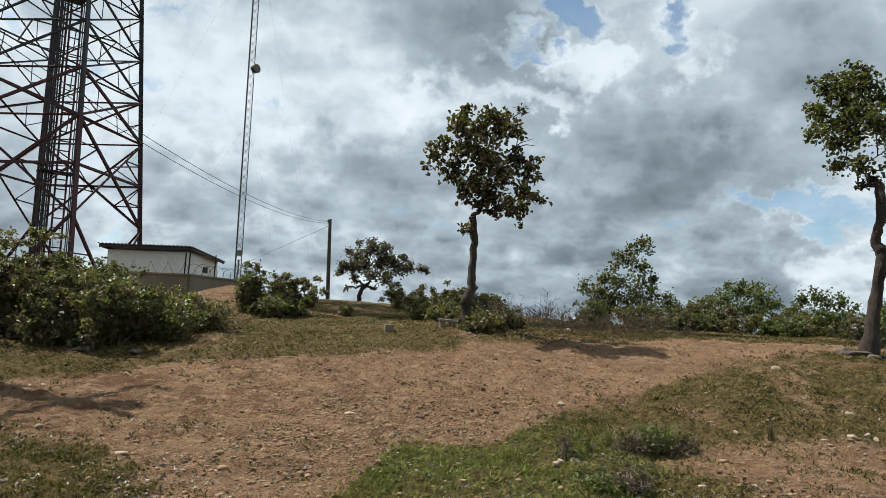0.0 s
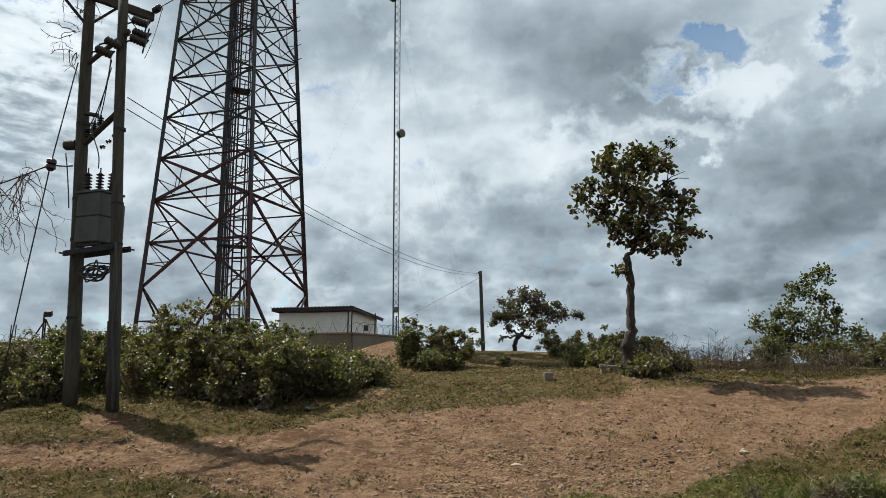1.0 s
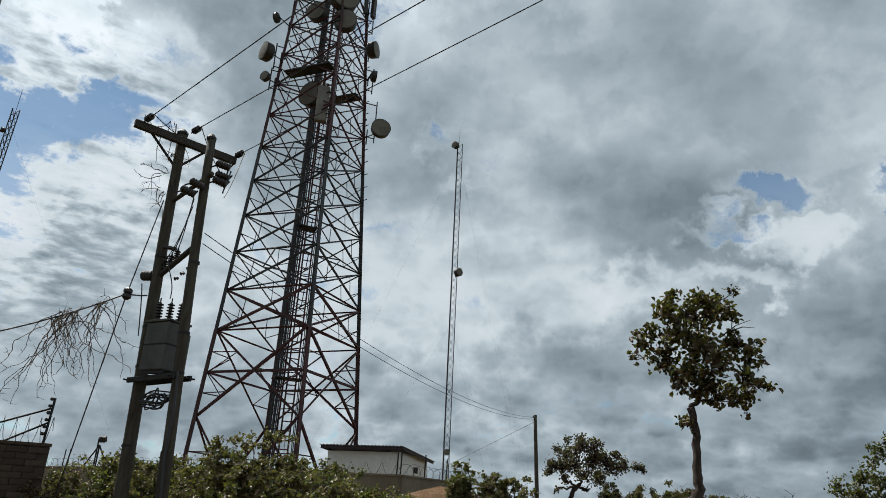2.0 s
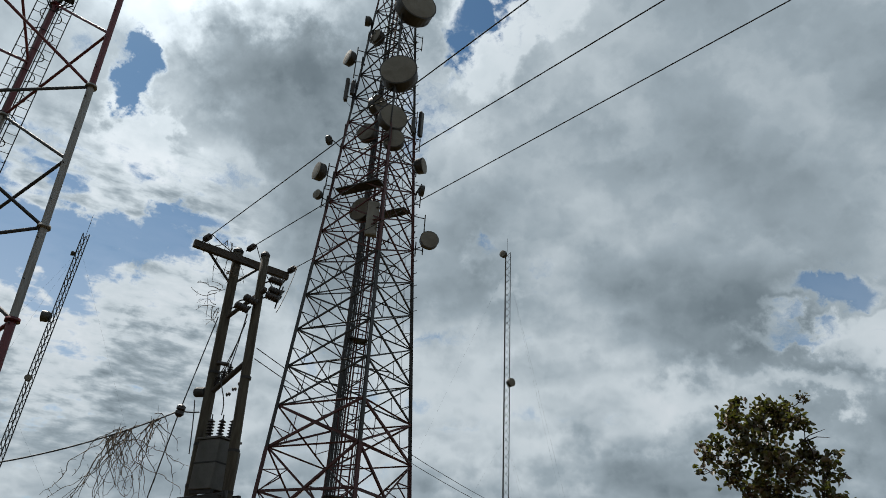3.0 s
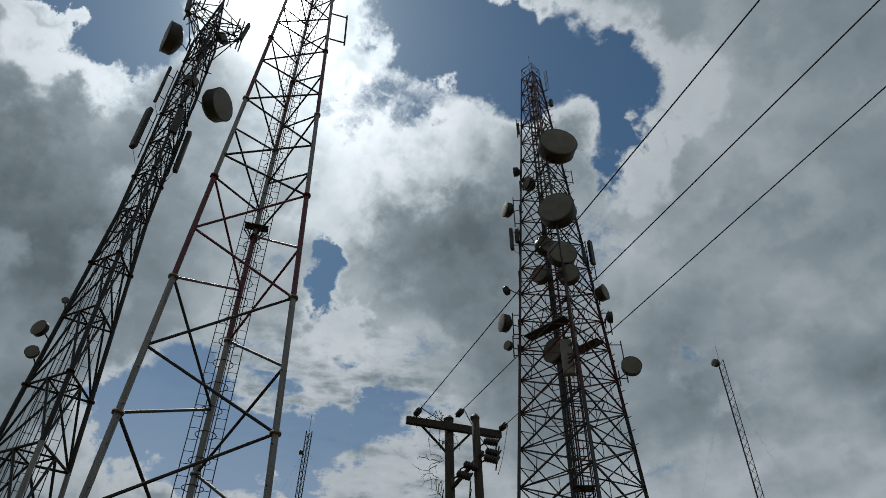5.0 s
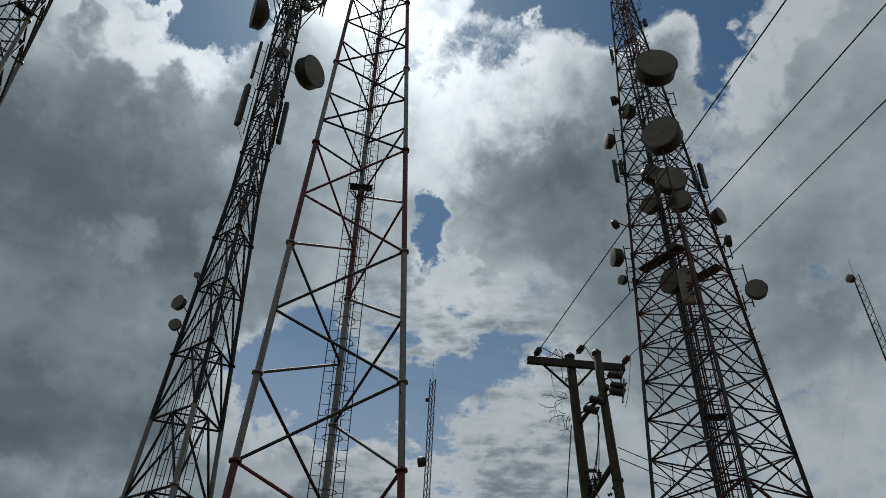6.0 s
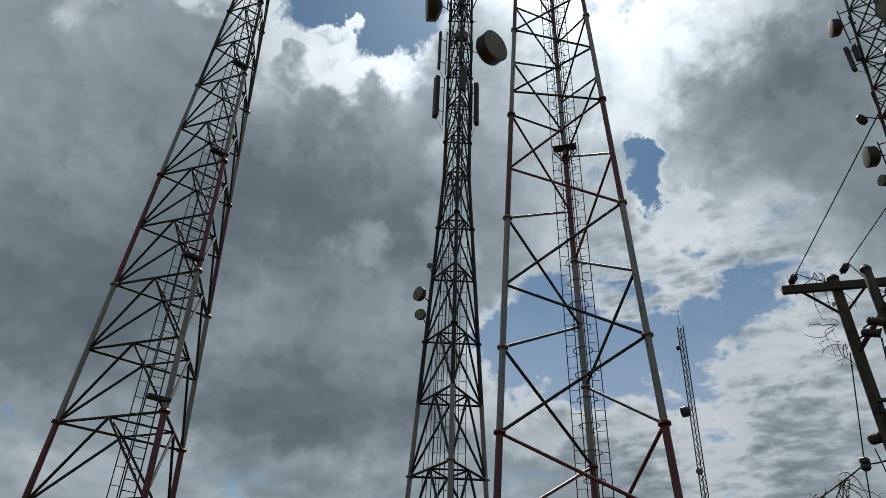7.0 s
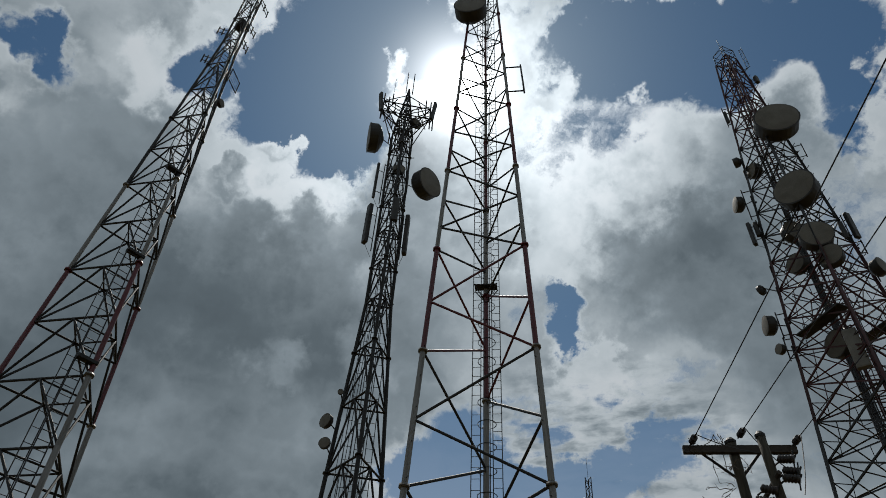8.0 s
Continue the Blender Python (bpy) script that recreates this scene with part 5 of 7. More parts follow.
def transformer():
    c = (LP_FOOT.lerp(LP_TOP, 0.42) + RP_FOOT.lerp(RP_TOP, 0.43)) / 2
    c = Vector((-10.62, 12.72, 4.72))
    d = RP_TOP - LP_TOP
    yaw = math.degrees(math.atan2(d.y, d.x)) + 12
    m = pose(c.x, c.y, c.z, 0, 0, yaw)
    t = thing("transformer", (c.x, c.y, 4.1), "dull grey oil-filled transformer on a platform between poles", "transformer")
    tank = part("tank", box(m, 0.66, 0.6, 1.08, 0.02), TANK, t)
    part("lid", box(m @ pose(0, 0, 0.565), 0.74, 0.68, 0.05, 0.01), TANK, tank)
    part("seam", box(m @ pose(0, 0, 0.03), 0.68, 0.62, 0.035, 0.005), DARK_STEEL, tank)
    for k in range(7):
        part("cooling_fin", box(m @ pose(-0.27 + 0.09 * k, 0.37, -0.02), 0.018, 0.14, 0.78, 0.004), TANK, tank)
    for s in (-1, 1):
        part("skid", box(m @ pose(0, s * 0.22, -0.58), 0.66, 0.08, 0.09, 0.01), DARK_STEEL, t)
    for k in range(3):
        b = m @ Vector((-0.22 + 0.22 * k, -0.14 + 0.1 * k, 0.58))
        part("high_bushing", lathe(way_pose(b, (0.05 * (k - 1), 0, 1)), [(0.05, 0), (0.05, 0.04)] + [(r, z + 0.04) for r, z in insulator_profile(6, 0.085, 0.07, 0.035)] + [(0.015, 0.48), (0.015, 0.58)], 14), PORCELAIN, t)
    for k in range(4):
        b = m @ Vector((-0.24 + 0.16 * k, 0.2, 0.58))
        part("low_bushing", lathe(way_pose(b, (0, 0, 1)), [(0.04, 0)] + insulator_profile(2, 0.06, 0.05, 0.03) + [(0.02, 0.14)], 12), PORCELAIN, t)
    a = m @ Vector((-0.02, -0.14, 1.14))
    spring = [a + Vector((0.06 * math.sin(5 * u), 0.05 * math.cos(5 * u), 0)) + Vector((-0.25, 0.1, 1.15)) * u for u in np.linspace(0, 1, 24)]
    part("lead_wire", tube(spring, 0.013, 5), CABLE, t)


ENDS, LINE = h_frame()
transformer()


def wire(name, pts, r, label, k=6):
    pts = [Vector(p) for p in pts]
    o = pts[0].copy()
    return single(name, tube([p - o for p in pts], r, k), CABLE, o, label, "cable")


for e, q in zip(ENDS, ((-0.46, 6.43), (1.02, 7.36), (2.30, 8.17))):
    far = e + (Vector((*q, 10.4)) - e) * 6
    wire("power_line", sag(e, far, 0.12, 40), 0.012, "bare overhead power line strung from a crossarm insulator")

POLE2 = (-9.1, 54.2)


def small_pole():
    z = gz(*POLE2)
    t = thing("utility_pole", (*POLE2, z), "plain dark wooden pole on the ridge", "utility pole")
    foot, head = Vector((*POLE2, z - 0.1)), Vector((POLE2[0] - 0.15, POLE2[1], 8.83))
    part("pole", tube([foot.lerp(head, f) for f in np.linspace(0, 1, 6)], [0.16, 0.155, 0.15, 0.14, 0.135, 0.13], 12), WOOD, t, smooth=True)
    part("spool_insulator", lathe(way_pose(head - Vector((0.12, 0.15, 0.25)), (0, 0, 1)), insulator_profile(2, 0.07, 0.08, 0.03), 10), PORCELAIN, t)
    return head


P2 = small_pole()
for dz, drop in ((0.0, 0.95), (-0.22, 1.0)):
    a = RP_FOOT.lerp(RP_TOP, 0.735) + Vector((0.1, 0.1, dz * 1.2))
    wire("service_line", sag(a, P2 - Vector((0.1, 0.1, 0.2 - dz * 0.6)), drop, 24), 0.011, "pair of slack service cables between poles")
wire("stay_wire", [P2 - Vector((0, 0, 0.5)), (-16.5, 52.0, gz(-16.5, 52.0) + 2.2)], 0.014, "thin stay wire from the ridge pole")

# guy wire with its insulator, and the slack line overgrown with dry vine
KNOT = Vector((-11.55, 12.25, 5.9))
GUY_TOP, GUY_FOOT = LP_FOOT.lerp(LP_TOP, 0.8) + Vector((-0.1, -0.15, 0)), Vector((-13.35, 13.2, gz(-13.35, 13.2)))
stay = thing("guy_wire", GUY_FOOT, "steel guy wire with an insulator, anchored beside the poles", "guy wire")
part("strand", tube([GUY_TOP, KNOT], 0.014, 6), CABLE, stay)
part("strand", tube([KNOT, GUY_FOOT], 0.014, 6), CABLE, stay)
part("stay_insulator", lathe(way_pose(KNOT - Vector((0, 0, 0.14)), (0.05, 0.05, 1)), [(0.05, 0), (0.1, 0.05), (0.1, 0.12), (0.06, 0.14), (0.1, 0.17), (0.1, 0.24), (0.05, 0.28)], 12), PORCELAIN, stay)
A0, A1 = LP_FOOT.lerp(LP_TOP, 0.55) + Vector((-0.12, -0.12, 0)), Vector((-15.2, 9.4, 4.0))
SLACK = sag(A0, KNOT, 0.02, 6) + sag(KNOT, A1, 0.25, 18)[1:]
wire("slack_line", SLACK, 0.018, "slack cable running off over the compound wall")


def dry_vine(roots, centre, strands, steps, fall, seed, label):
    """Dead creeper: long thin strands that curl back on themselves in bunches under their roots, with side twigs."""
    rnd = random.Random(seed)
    t = thing("dry_vine", centre, label, "vine")
    for root in roots:
        way = Vector((rnd.gauss(0, 0.7), rnd.gauss(0, 0.5), -0.5))
        for k in range(strands):
            p = Vector(root) + Vector((rnd.gauss(0, 0.07), rnd.gauss(0, 0.06), rnd.gauss(0, 0.04)))
            d = (way + Vector((rnd.gauss(0, 0.6), rnd.gauss(0, 0.5), rnd.gauss(0, 0.7)))).normalized()
            turn = Vector((rnd.gauss(0, 0.16), rnd.gauss(0, 0.16), rnd.gauss(0, 0.12)))
            pts, n = [p.copy()], rnd.randint(steps // 3, steps)
            bm = bmesh.new()
            for i in range(n):
                d = (d + turn + Vector((rnd.gauss(0, 0.3), rnd.gauss(0, 0.3), rnd.gauss(fall, 0.28)))).normalized()
                p = p + d * rnd.uniform(0.05, 0.1)
                pts.append(p.copy())
                if rnd.random() < 0.25:
                    q = p + Vector((rnd.gauss(0, 0.1), rnd.gauss(0, 0.1), rnd.gauss(0, 0.1)))
                    add_tube(bm, [p, p.lerp(q, 0.5) + Vector((0, 0, rnd.gauss(0, 0.02))), q], [0.006, 0.005, 0.003], 3, False)
            add_tube(bm, pts, [0.011 - 0.006 * i / n for i in range(n + 1)], 4)
            part("twig", bm, TWIG, t)


dry_vine([SLACK[7].lerp(SLACK[8], 0.6), SLACK[8], SLACK[9].lerp(SLACK[10], 0.7), SLACK[10], SLACK[10].lerp(SLACK[11], 0.5), SLACK[11]], (KNOT.x, KNOT.y, KNOT.z), 7, 32, -0.3, 11, "tangle of dead creeper hanging from a slack cable")
dry_vine([LP_FOOT.lerp(LP_TOP, f) + Vector((-0.2, -0.18, 0)) for f in (0.83, 0.88, 0.93, 0.99, 1.02)], LP_FOOT.lerp(LP_TOP, 0.9), 5, 15, -0.02, 12, "dead creeper twigs clinging to the pole head")


# ---- compound walls ----
def wall_run(name, a, b, h, mat, label, course=0.2, length=0.42, thick=0.2, sink=0.3):
    """A wall of courses: a core with blocks set a little proud of it."""
    a, b = Vector(a), Vector(b)
    d = b - a
    yaw = math.atan2(d.y, d.x)
    base = min(gz(a.x, a.y), gz(b.x, b.y)) - sink
    m = Matrix.Translation((a.x, a.y, 0)) @ Matrix.Rotation(yaw, 4, "Z")
    L = Vector((d.x, d.y)).length
    core = new(name, None)
    core.location = (a.x, a.y, base)
    tagged(core, label, "wall", kind="structure")
    part("core", box(m @ pose(L / 2, 0, (base + h) / 2), L, thick - 0.03, h - base, 0.0), mat, core)
    part("coping", box(m @ pose(L / 2, 0, h + 0.03), L + 0.06, thick + 0.06, 0.08, 0.012), mat, core)
    return core, m, L, base


def razor_coil(a, b, r, turns, label):
    a, b = Vector(a), Vector(b)
    n = turns * 14
    d = (b - a).normalized()
    s = Vector((-d.y, d.x, 0))
    pts = [a.lerp(b, i / n) + (s * math.cos(i * 2 * math.pi / 14) + Vector((0, 0, 1)) * math.sin(i * 2 * math.pi / 14)) * r * (1 + 0.08 * math.sin(i * 0.7)) - a for i in range(n + 1)]
    t = single("razor_wire", tube(pts, 0.008, 4), STEEL, a, label, "razor wire")
    return t


def fence_post(at, h, lean, label, insulators=True):
    t = thing("fence_post", at, label, "fence post", "posts on the compound walls")
    a, b = Vector(at), Vector(at) + Vector((lean[0], lean[1], h))
    bar("upright", a, b, 0.06, DARK_STEEL, t)
    for k in range(6 if insulators else 0):
        p = a.lerp(b, 0.22 + 0.15 * k)
        part("insulator", lathe(way_pose(p, (-0.8, -0.6, 0.1)), [(0.02, 0.02), (0.045, 0.04), (0.045, 0.09), (0.025, 0.11)], 8), RUBBER, t)
    return t


# brown block wall, its end near the poles
W1A, W1B = (-14.72, 14.22), (-21.5, 8.2)
W1 = wall_run("wall_west", W1A, W1B, 2.62, BLOCK, "dark brown block wall with razor wire on top")
# grey rendered wall of the big tower's compound
W2P = ((-9.2, 32.6), (-10.1, 27.2), (-16.5, 26.4), (-34.0, 33.0))
for n, a, b in zip(("north_east", "south", "south_west"), W2P, W2P[1:]):
    wall_run("wall_" + n, a, b, 2.78, RENDERED, "grey-brown rendered compound wall topped with razor wire", course=0.25)
for k, (a, b) in enumerate(zip(W2P, W2P[1:])):
    n = max(int((Vector(a) - Vector(b)).length / 0.6), 4)
    razor_coil((*a, 3.05), (*b, 3.05), 0.24, n, "coil of razor wire along the rendered wall")
razor_coil((*W1A, 2.98), (*W1B, 2.98), 0.34, 34, "coil of razor wire along the brown wall")
fence_post((-14.85, 14.1, 2.66), 1.15, (0.05, 0.0), "dark steel fence post with insulators above the brown wall")
bar_t = thing("fence_brace", (-15.9, 13.15, 2.66), "slanted steel braces of the wall-top fence", "brace")
bar("brace", (-16.4, 12.7, 2.66), (-14.85, 14.1, 3.55), 0.05, DARK_STEEL, bar_t)
bar("brace", (-15.5, 13.5, 2.66), (-14.83, 14.1, 3.2), 0.05, DARK_STEEL, bar_t)
for a, lab in (((-9.4, 31.3), "thin fence post above the rendered wall"), ((-9.75, 29.2), "thin fence post above the rendered wall"), ((-10.15, 26.9), "thin fence post above the rendered wall"), ((-32.1, 32.28), "thin fence post above the rendered wall"), ((-31.6, 32.1), "thin fence post above the rendered wall"), ((-10.12, 27.24), "thin fence post above the rendered wall")):
    fence_post((*a, 2.82), 0.95, (0.02, 0.0), lab, False)


def security_light():
    x, y = -28.65, 30.98
    t = thing("floodlight_stand", (x, y, 2.82), "small tripod floodlight stand on the compound wall", "floodlight")
    for dx in (-0.8, 0, 0.75):
        bar("leg", (x + dx, y, 2.82), (x, y, 3.95), 0.08, DARK_STEEL, t)
    bar("upright", (x - 0.12, y, 2.82), (x - 0.12, y, 4.3), 0.08, DARK_STEEL, t)
    part("lamp_head", box(pose(x + 0.14, y, 4.25, 20, 0, 20), 0.34, 0.26, 0.3, 0.03), RUBBER, t)


security_light()


def hut():
    x0, x1, y0, y1 = -15.4, -11.7, 31.3, 35.4
    g = gz(-13.5, 33) - 0.1
    eave = 4.02
    t = thing("equipment_hut", (x0, y0, g), "cream plastered equipment hut with a low iron roof", "hut")
    th = 0.18
    part("wall", box(pose((x0 + x1) / 2, y0 + th / 2, (g + eave) / 2), x1 - x0, th, eave - g, 0.01), PLASTER, t)
    part("wall", box(pose((x0 + x1) / 2, y1 - th / 2, (g + eave) / 2), x1 - x0, th, eave - g, 0.01), PLASTER, t)
    for x in (x0 + th / 2, x1 - th / 2):
        part("wall", box(pose(x, (y0 + y1) / 2, (g + eave) / 2), th, y1 - y0 - 2 * th - 0.004, eave - g, 0.0), PLASTER, t)
    # fascia boards and corrugated roof sloping to the back
    part("fascia", box(pose((x0 + x1) / 2, y0 - 0.32, eave + 0.14), x1 - x0 + 0.5, 0.04, 0.15, 0.004), FASCIA, t)
    part("fascia", box(pose(x1 + 0.24, (y0 + y1) / 2, eave - 0.0, -3.7), 0.04, y1 - y0 + 0.6, 0.14, 0.004), FASCIA, t)
    part("fascia", box(pose(x0 - 0.24, (y0 + y1) / 2, eave - 0.0, -3.7), 0.04, y1 - y0 + 0.6, 0.14, 0.004), FASCIA, t)
    bm = bmesh.new()
    n = 120
    xs = np.linspace(x0 - 0.3, x1 + 0.3, n + 1)
    rows = []
    for y, z in ((y0 - 0.42, eave + 0.24), (y1 + 0.42, eave - 0.08)):
        rows.append([bm.verts.new((x, y, z + 0.035 * math.sin(i * 2 * math.pi / 5))) for i, x in enumerate(xs)])
    for i in range(n):
        bm.faces.new((rows[0][i], rows[0][i + 1], rows[1][i + 1], rows[1][i]))
    bmesh.ops.solidify(bm, geom=bm.faces[:], thickness=0.012)
    part("roof", bm, ROOFING, t, "dull corrugated iron roof")
    door = part("vent", box(pose(x1 + 0.01, 33.6, 3.35), 0.05, 0.6, 0.28, 0.01), FASCIA, t)
    for k in range(4):
        part("slat", box(pose(x1 + 0.045, 33.6, 3.26 + 0.06 * k, 0, 35), 0.04, 0.54, 0.012), DARK_STEEL, door)


hut()


# ---- trees, bushes, grass ----
def leaf_mesh(name, pts, normals, sizes, mat, seed, fold=0.25, long=1.5):
    """Many folded leaves, each an island of its own."""
    r = np.random.RandomState(seed)
    n = len(pts)
    pts, normals, sizes = np.asarray(pts), np.asarray(normals), np.asarray(sizes)[:, None]
    t = r.normal(size=(n, 3))
    t -= normals * (t * normals).sum(1, keepdims=True)
    t /= np.linalg.norm(t, axis=1, keepdims=True) + 1e-9
    b = np.cross(normals, t)
    L, W, up = t * sizes * long * 0.5, b * sizes * 0.5, normals * sizes * fold
    v = np.stack([pts - L, pts - L * 0.35 + W * 0.9 + up, pts + L * 0.45 + W * 0.8 + up, pts + L - up * 0.4, pts + L * 0.45 - W * 0.8 + up, pts - L * 0.35 - W * 0.9 + up], 1).reshape(-1, 3)
    i = np.arange(n) * 6
    f = np.concatenate([np.stack([i, i + a, i + a + 1], 1) for a in (1, 2, 3, 4)])
    me = bpy.data.meshes.new(name)
    me.vertices.add(len(v))
    me.vertices.foreach_set("co", v.ravel().astype(np.float32))
    me.loops.add(len(f) * 3)
    me.loops.foreach_set("vertex_index", f.ravel().astype(np.int32))
    me.polygons.add(len(f))
    me.polygons.foreach_set("loop_start", (np.arange(len(f)) * 3).astype(np.int32))
    me.update(calc_edges=True)
    me.materials.append(mat)
    return me


def crown_points(tips, n, spread, seed, flat=0.8):
    """Leaf places in clumps about the twig tips."""
    r = np.random.RandomState(seed)
    tips = np.asarray([tuple(t) for t in tips])
    pick = tips[r.randint(0, len(tips), n)]
    off = r.normal(size=(n, 3)) * spread * np.array([1, 1, flat])
    nor = r.normal(size=(n, 3)) + np.array([0, 0, 0.7])
    nor /= np.linalg.norm(nor, axis=1, keepdims=True)
    return pick + off, nor, r.uniform(0.7, 1.3, n)


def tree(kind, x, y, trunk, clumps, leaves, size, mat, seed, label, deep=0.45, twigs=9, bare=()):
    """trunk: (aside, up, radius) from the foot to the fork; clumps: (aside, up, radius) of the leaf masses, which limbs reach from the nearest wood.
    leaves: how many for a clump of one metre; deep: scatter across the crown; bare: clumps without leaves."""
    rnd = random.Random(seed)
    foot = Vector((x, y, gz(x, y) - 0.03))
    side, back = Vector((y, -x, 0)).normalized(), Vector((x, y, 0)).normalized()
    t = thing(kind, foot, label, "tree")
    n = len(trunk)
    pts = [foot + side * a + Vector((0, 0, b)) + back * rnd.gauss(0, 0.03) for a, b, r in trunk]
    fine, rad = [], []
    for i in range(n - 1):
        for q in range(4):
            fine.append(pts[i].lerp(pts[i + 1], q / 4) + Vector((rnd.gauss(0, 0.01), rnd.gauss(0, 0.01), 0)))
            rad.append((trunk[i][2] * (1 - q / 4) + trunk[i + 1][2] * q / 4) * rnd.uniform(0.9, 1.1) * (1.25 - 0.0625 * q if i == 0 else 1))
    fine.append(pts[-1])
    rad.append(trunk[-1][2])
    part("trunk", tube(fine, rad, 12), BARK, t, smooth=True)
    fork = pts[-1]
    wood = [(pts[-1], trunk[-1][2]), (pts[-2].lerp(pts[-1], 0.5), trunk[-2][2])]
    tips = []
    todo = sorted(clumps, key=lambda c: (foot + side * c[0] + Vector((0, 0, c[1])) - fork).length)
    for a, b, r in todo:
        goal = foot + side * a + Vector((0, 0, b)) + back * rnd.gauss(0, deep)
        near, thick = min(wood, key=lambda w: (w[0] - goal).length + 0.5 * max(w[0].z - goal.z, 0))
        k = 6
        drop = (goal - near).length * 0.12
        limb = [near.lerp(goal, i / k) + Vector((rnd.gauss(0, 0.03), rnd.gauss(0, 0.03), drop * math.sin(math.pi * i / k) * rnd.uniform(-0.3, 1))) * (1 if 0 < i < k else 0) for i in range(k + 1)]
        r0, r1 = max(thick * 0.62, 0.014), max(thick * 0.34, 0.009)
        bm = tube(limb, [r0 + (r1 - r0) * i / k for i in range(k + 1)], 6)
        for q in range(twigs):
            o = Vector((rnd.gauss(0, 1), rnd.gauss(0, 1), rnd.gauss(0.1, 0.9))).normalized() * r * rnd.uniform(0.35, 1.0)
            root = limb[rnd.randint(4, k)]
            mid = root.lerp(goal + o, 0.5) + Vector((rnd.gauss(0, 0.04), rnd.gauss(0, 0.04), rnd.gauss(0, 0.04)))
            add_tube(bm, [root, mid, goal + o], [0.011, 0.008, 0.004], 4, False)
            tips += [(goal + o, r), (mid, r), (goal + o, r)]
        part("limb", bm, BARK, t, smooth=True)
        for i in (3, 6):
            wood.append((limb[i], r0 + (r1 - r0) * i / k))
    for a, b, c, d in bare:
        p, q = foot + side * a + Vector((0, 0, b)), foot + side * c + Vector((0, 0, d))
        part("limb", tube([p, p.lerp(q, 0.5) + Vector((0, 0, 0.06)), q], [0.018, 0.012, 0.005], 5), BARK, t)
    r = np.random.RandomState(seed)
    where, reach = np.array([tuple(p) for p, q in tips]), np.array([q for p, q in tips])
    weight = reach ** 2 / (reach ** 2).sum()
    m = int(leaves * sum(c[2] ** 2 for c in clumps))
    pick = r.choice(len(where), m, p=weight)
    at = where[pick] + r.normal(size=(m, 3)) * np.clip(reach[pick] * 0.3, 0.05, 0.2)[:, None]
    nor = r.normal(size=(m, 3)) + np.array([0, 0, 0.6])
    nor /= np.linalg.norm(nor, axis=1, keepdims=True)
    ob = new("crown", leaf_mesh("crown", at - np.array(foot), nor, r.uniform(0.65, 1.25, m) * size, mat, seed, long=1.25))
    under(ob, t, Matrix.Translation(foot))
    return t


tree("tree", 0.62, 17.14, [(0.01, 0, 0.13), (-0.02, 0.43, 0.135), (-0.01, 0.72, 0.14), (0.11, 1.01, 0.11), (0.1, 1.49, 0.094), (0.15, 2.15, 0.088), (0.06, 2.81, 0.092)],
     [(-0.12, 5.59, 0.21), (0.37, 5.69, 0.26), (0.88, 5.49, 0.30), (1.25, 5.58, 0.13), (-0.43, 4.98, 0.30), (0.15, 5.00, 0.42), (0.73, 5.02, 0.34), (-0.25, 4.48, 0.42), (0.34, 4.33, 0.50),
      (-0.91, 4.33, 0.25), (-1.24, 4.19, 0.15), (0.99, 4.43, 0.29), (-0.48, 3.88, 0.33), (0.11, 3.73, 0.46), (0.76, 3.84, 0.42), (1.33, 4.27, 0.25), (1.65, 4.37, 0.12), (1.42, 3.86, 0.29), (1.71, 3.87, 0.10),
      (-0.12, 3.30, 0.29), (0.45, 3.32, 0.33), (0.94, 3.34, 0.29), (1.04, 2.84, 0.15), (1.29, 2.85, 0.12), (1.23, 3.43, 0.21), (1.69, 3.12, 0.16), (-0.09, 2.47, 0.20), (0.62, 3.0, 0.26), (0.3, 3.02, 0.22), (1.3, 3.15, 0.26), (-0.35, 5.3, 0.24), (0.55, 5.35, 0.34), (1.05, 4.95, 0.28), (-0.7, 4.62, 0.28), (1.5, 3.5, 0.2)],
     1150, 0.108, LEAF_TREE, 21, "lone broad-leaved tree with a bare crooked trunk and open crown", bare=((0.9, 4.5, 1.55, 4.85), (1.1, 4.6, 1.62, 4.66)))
tree("tree", 9.34, 15.21, [(0.04, -0.03, 0.175), (0.11, 0.61, 0.145), (0.22, 1.38, 0.13), (0.29, 1.90, 0.12), (0.32, 2.26, 0.13), (0.19, 2.52, 0.11), (0.29, 2.94, 0.095), (0.33, 3.46, 0.095), (0.3, 3.78, 0.1)],
     [(-1.11, 5.78, 0.16), (-0.91, 5.86, 0.16), (-0.98, 6.10, 0.08), (-0.43, 6.30, 0.29), (-0.10, 6.42, 0.26), (0.08, 6.44, 0.19), (-0.67, 6.00, 0.29), (-0.34, 5.90, 0.38), (0.03, 6.01, 0.38), (-0.82, 5.57, 0.25), (-0.44, 5.41, 0.38), (-0.03, 5.47, 0.38),
      (0.29, 5.59, 0.32), (-0.87, 5.02, 0.25), (-0.50, 4.87, 0.31), (-0.12, 4.99, 0.38), (0.24, 4.95, 0.31), (-0.46, 4.26, 0.22), (-0.14, 4.07, 0.25), (-0.05, 3.75, 0.12), (0.13, 4.00, 0.25), (0.60, 5.82, 0.38), (0.59, 5.13, 0.38), (0.75, 4.48, 0.37), (0.94, 5.51, 0.32)],
     1900, 0.082, LEAF_GREEN, 22, "taller tree with a knotted forked trunk and green crown", bare=((0.3, 2.2, 0.1, 2.3), (0.32, 2.3, 0.6, 2.6)))
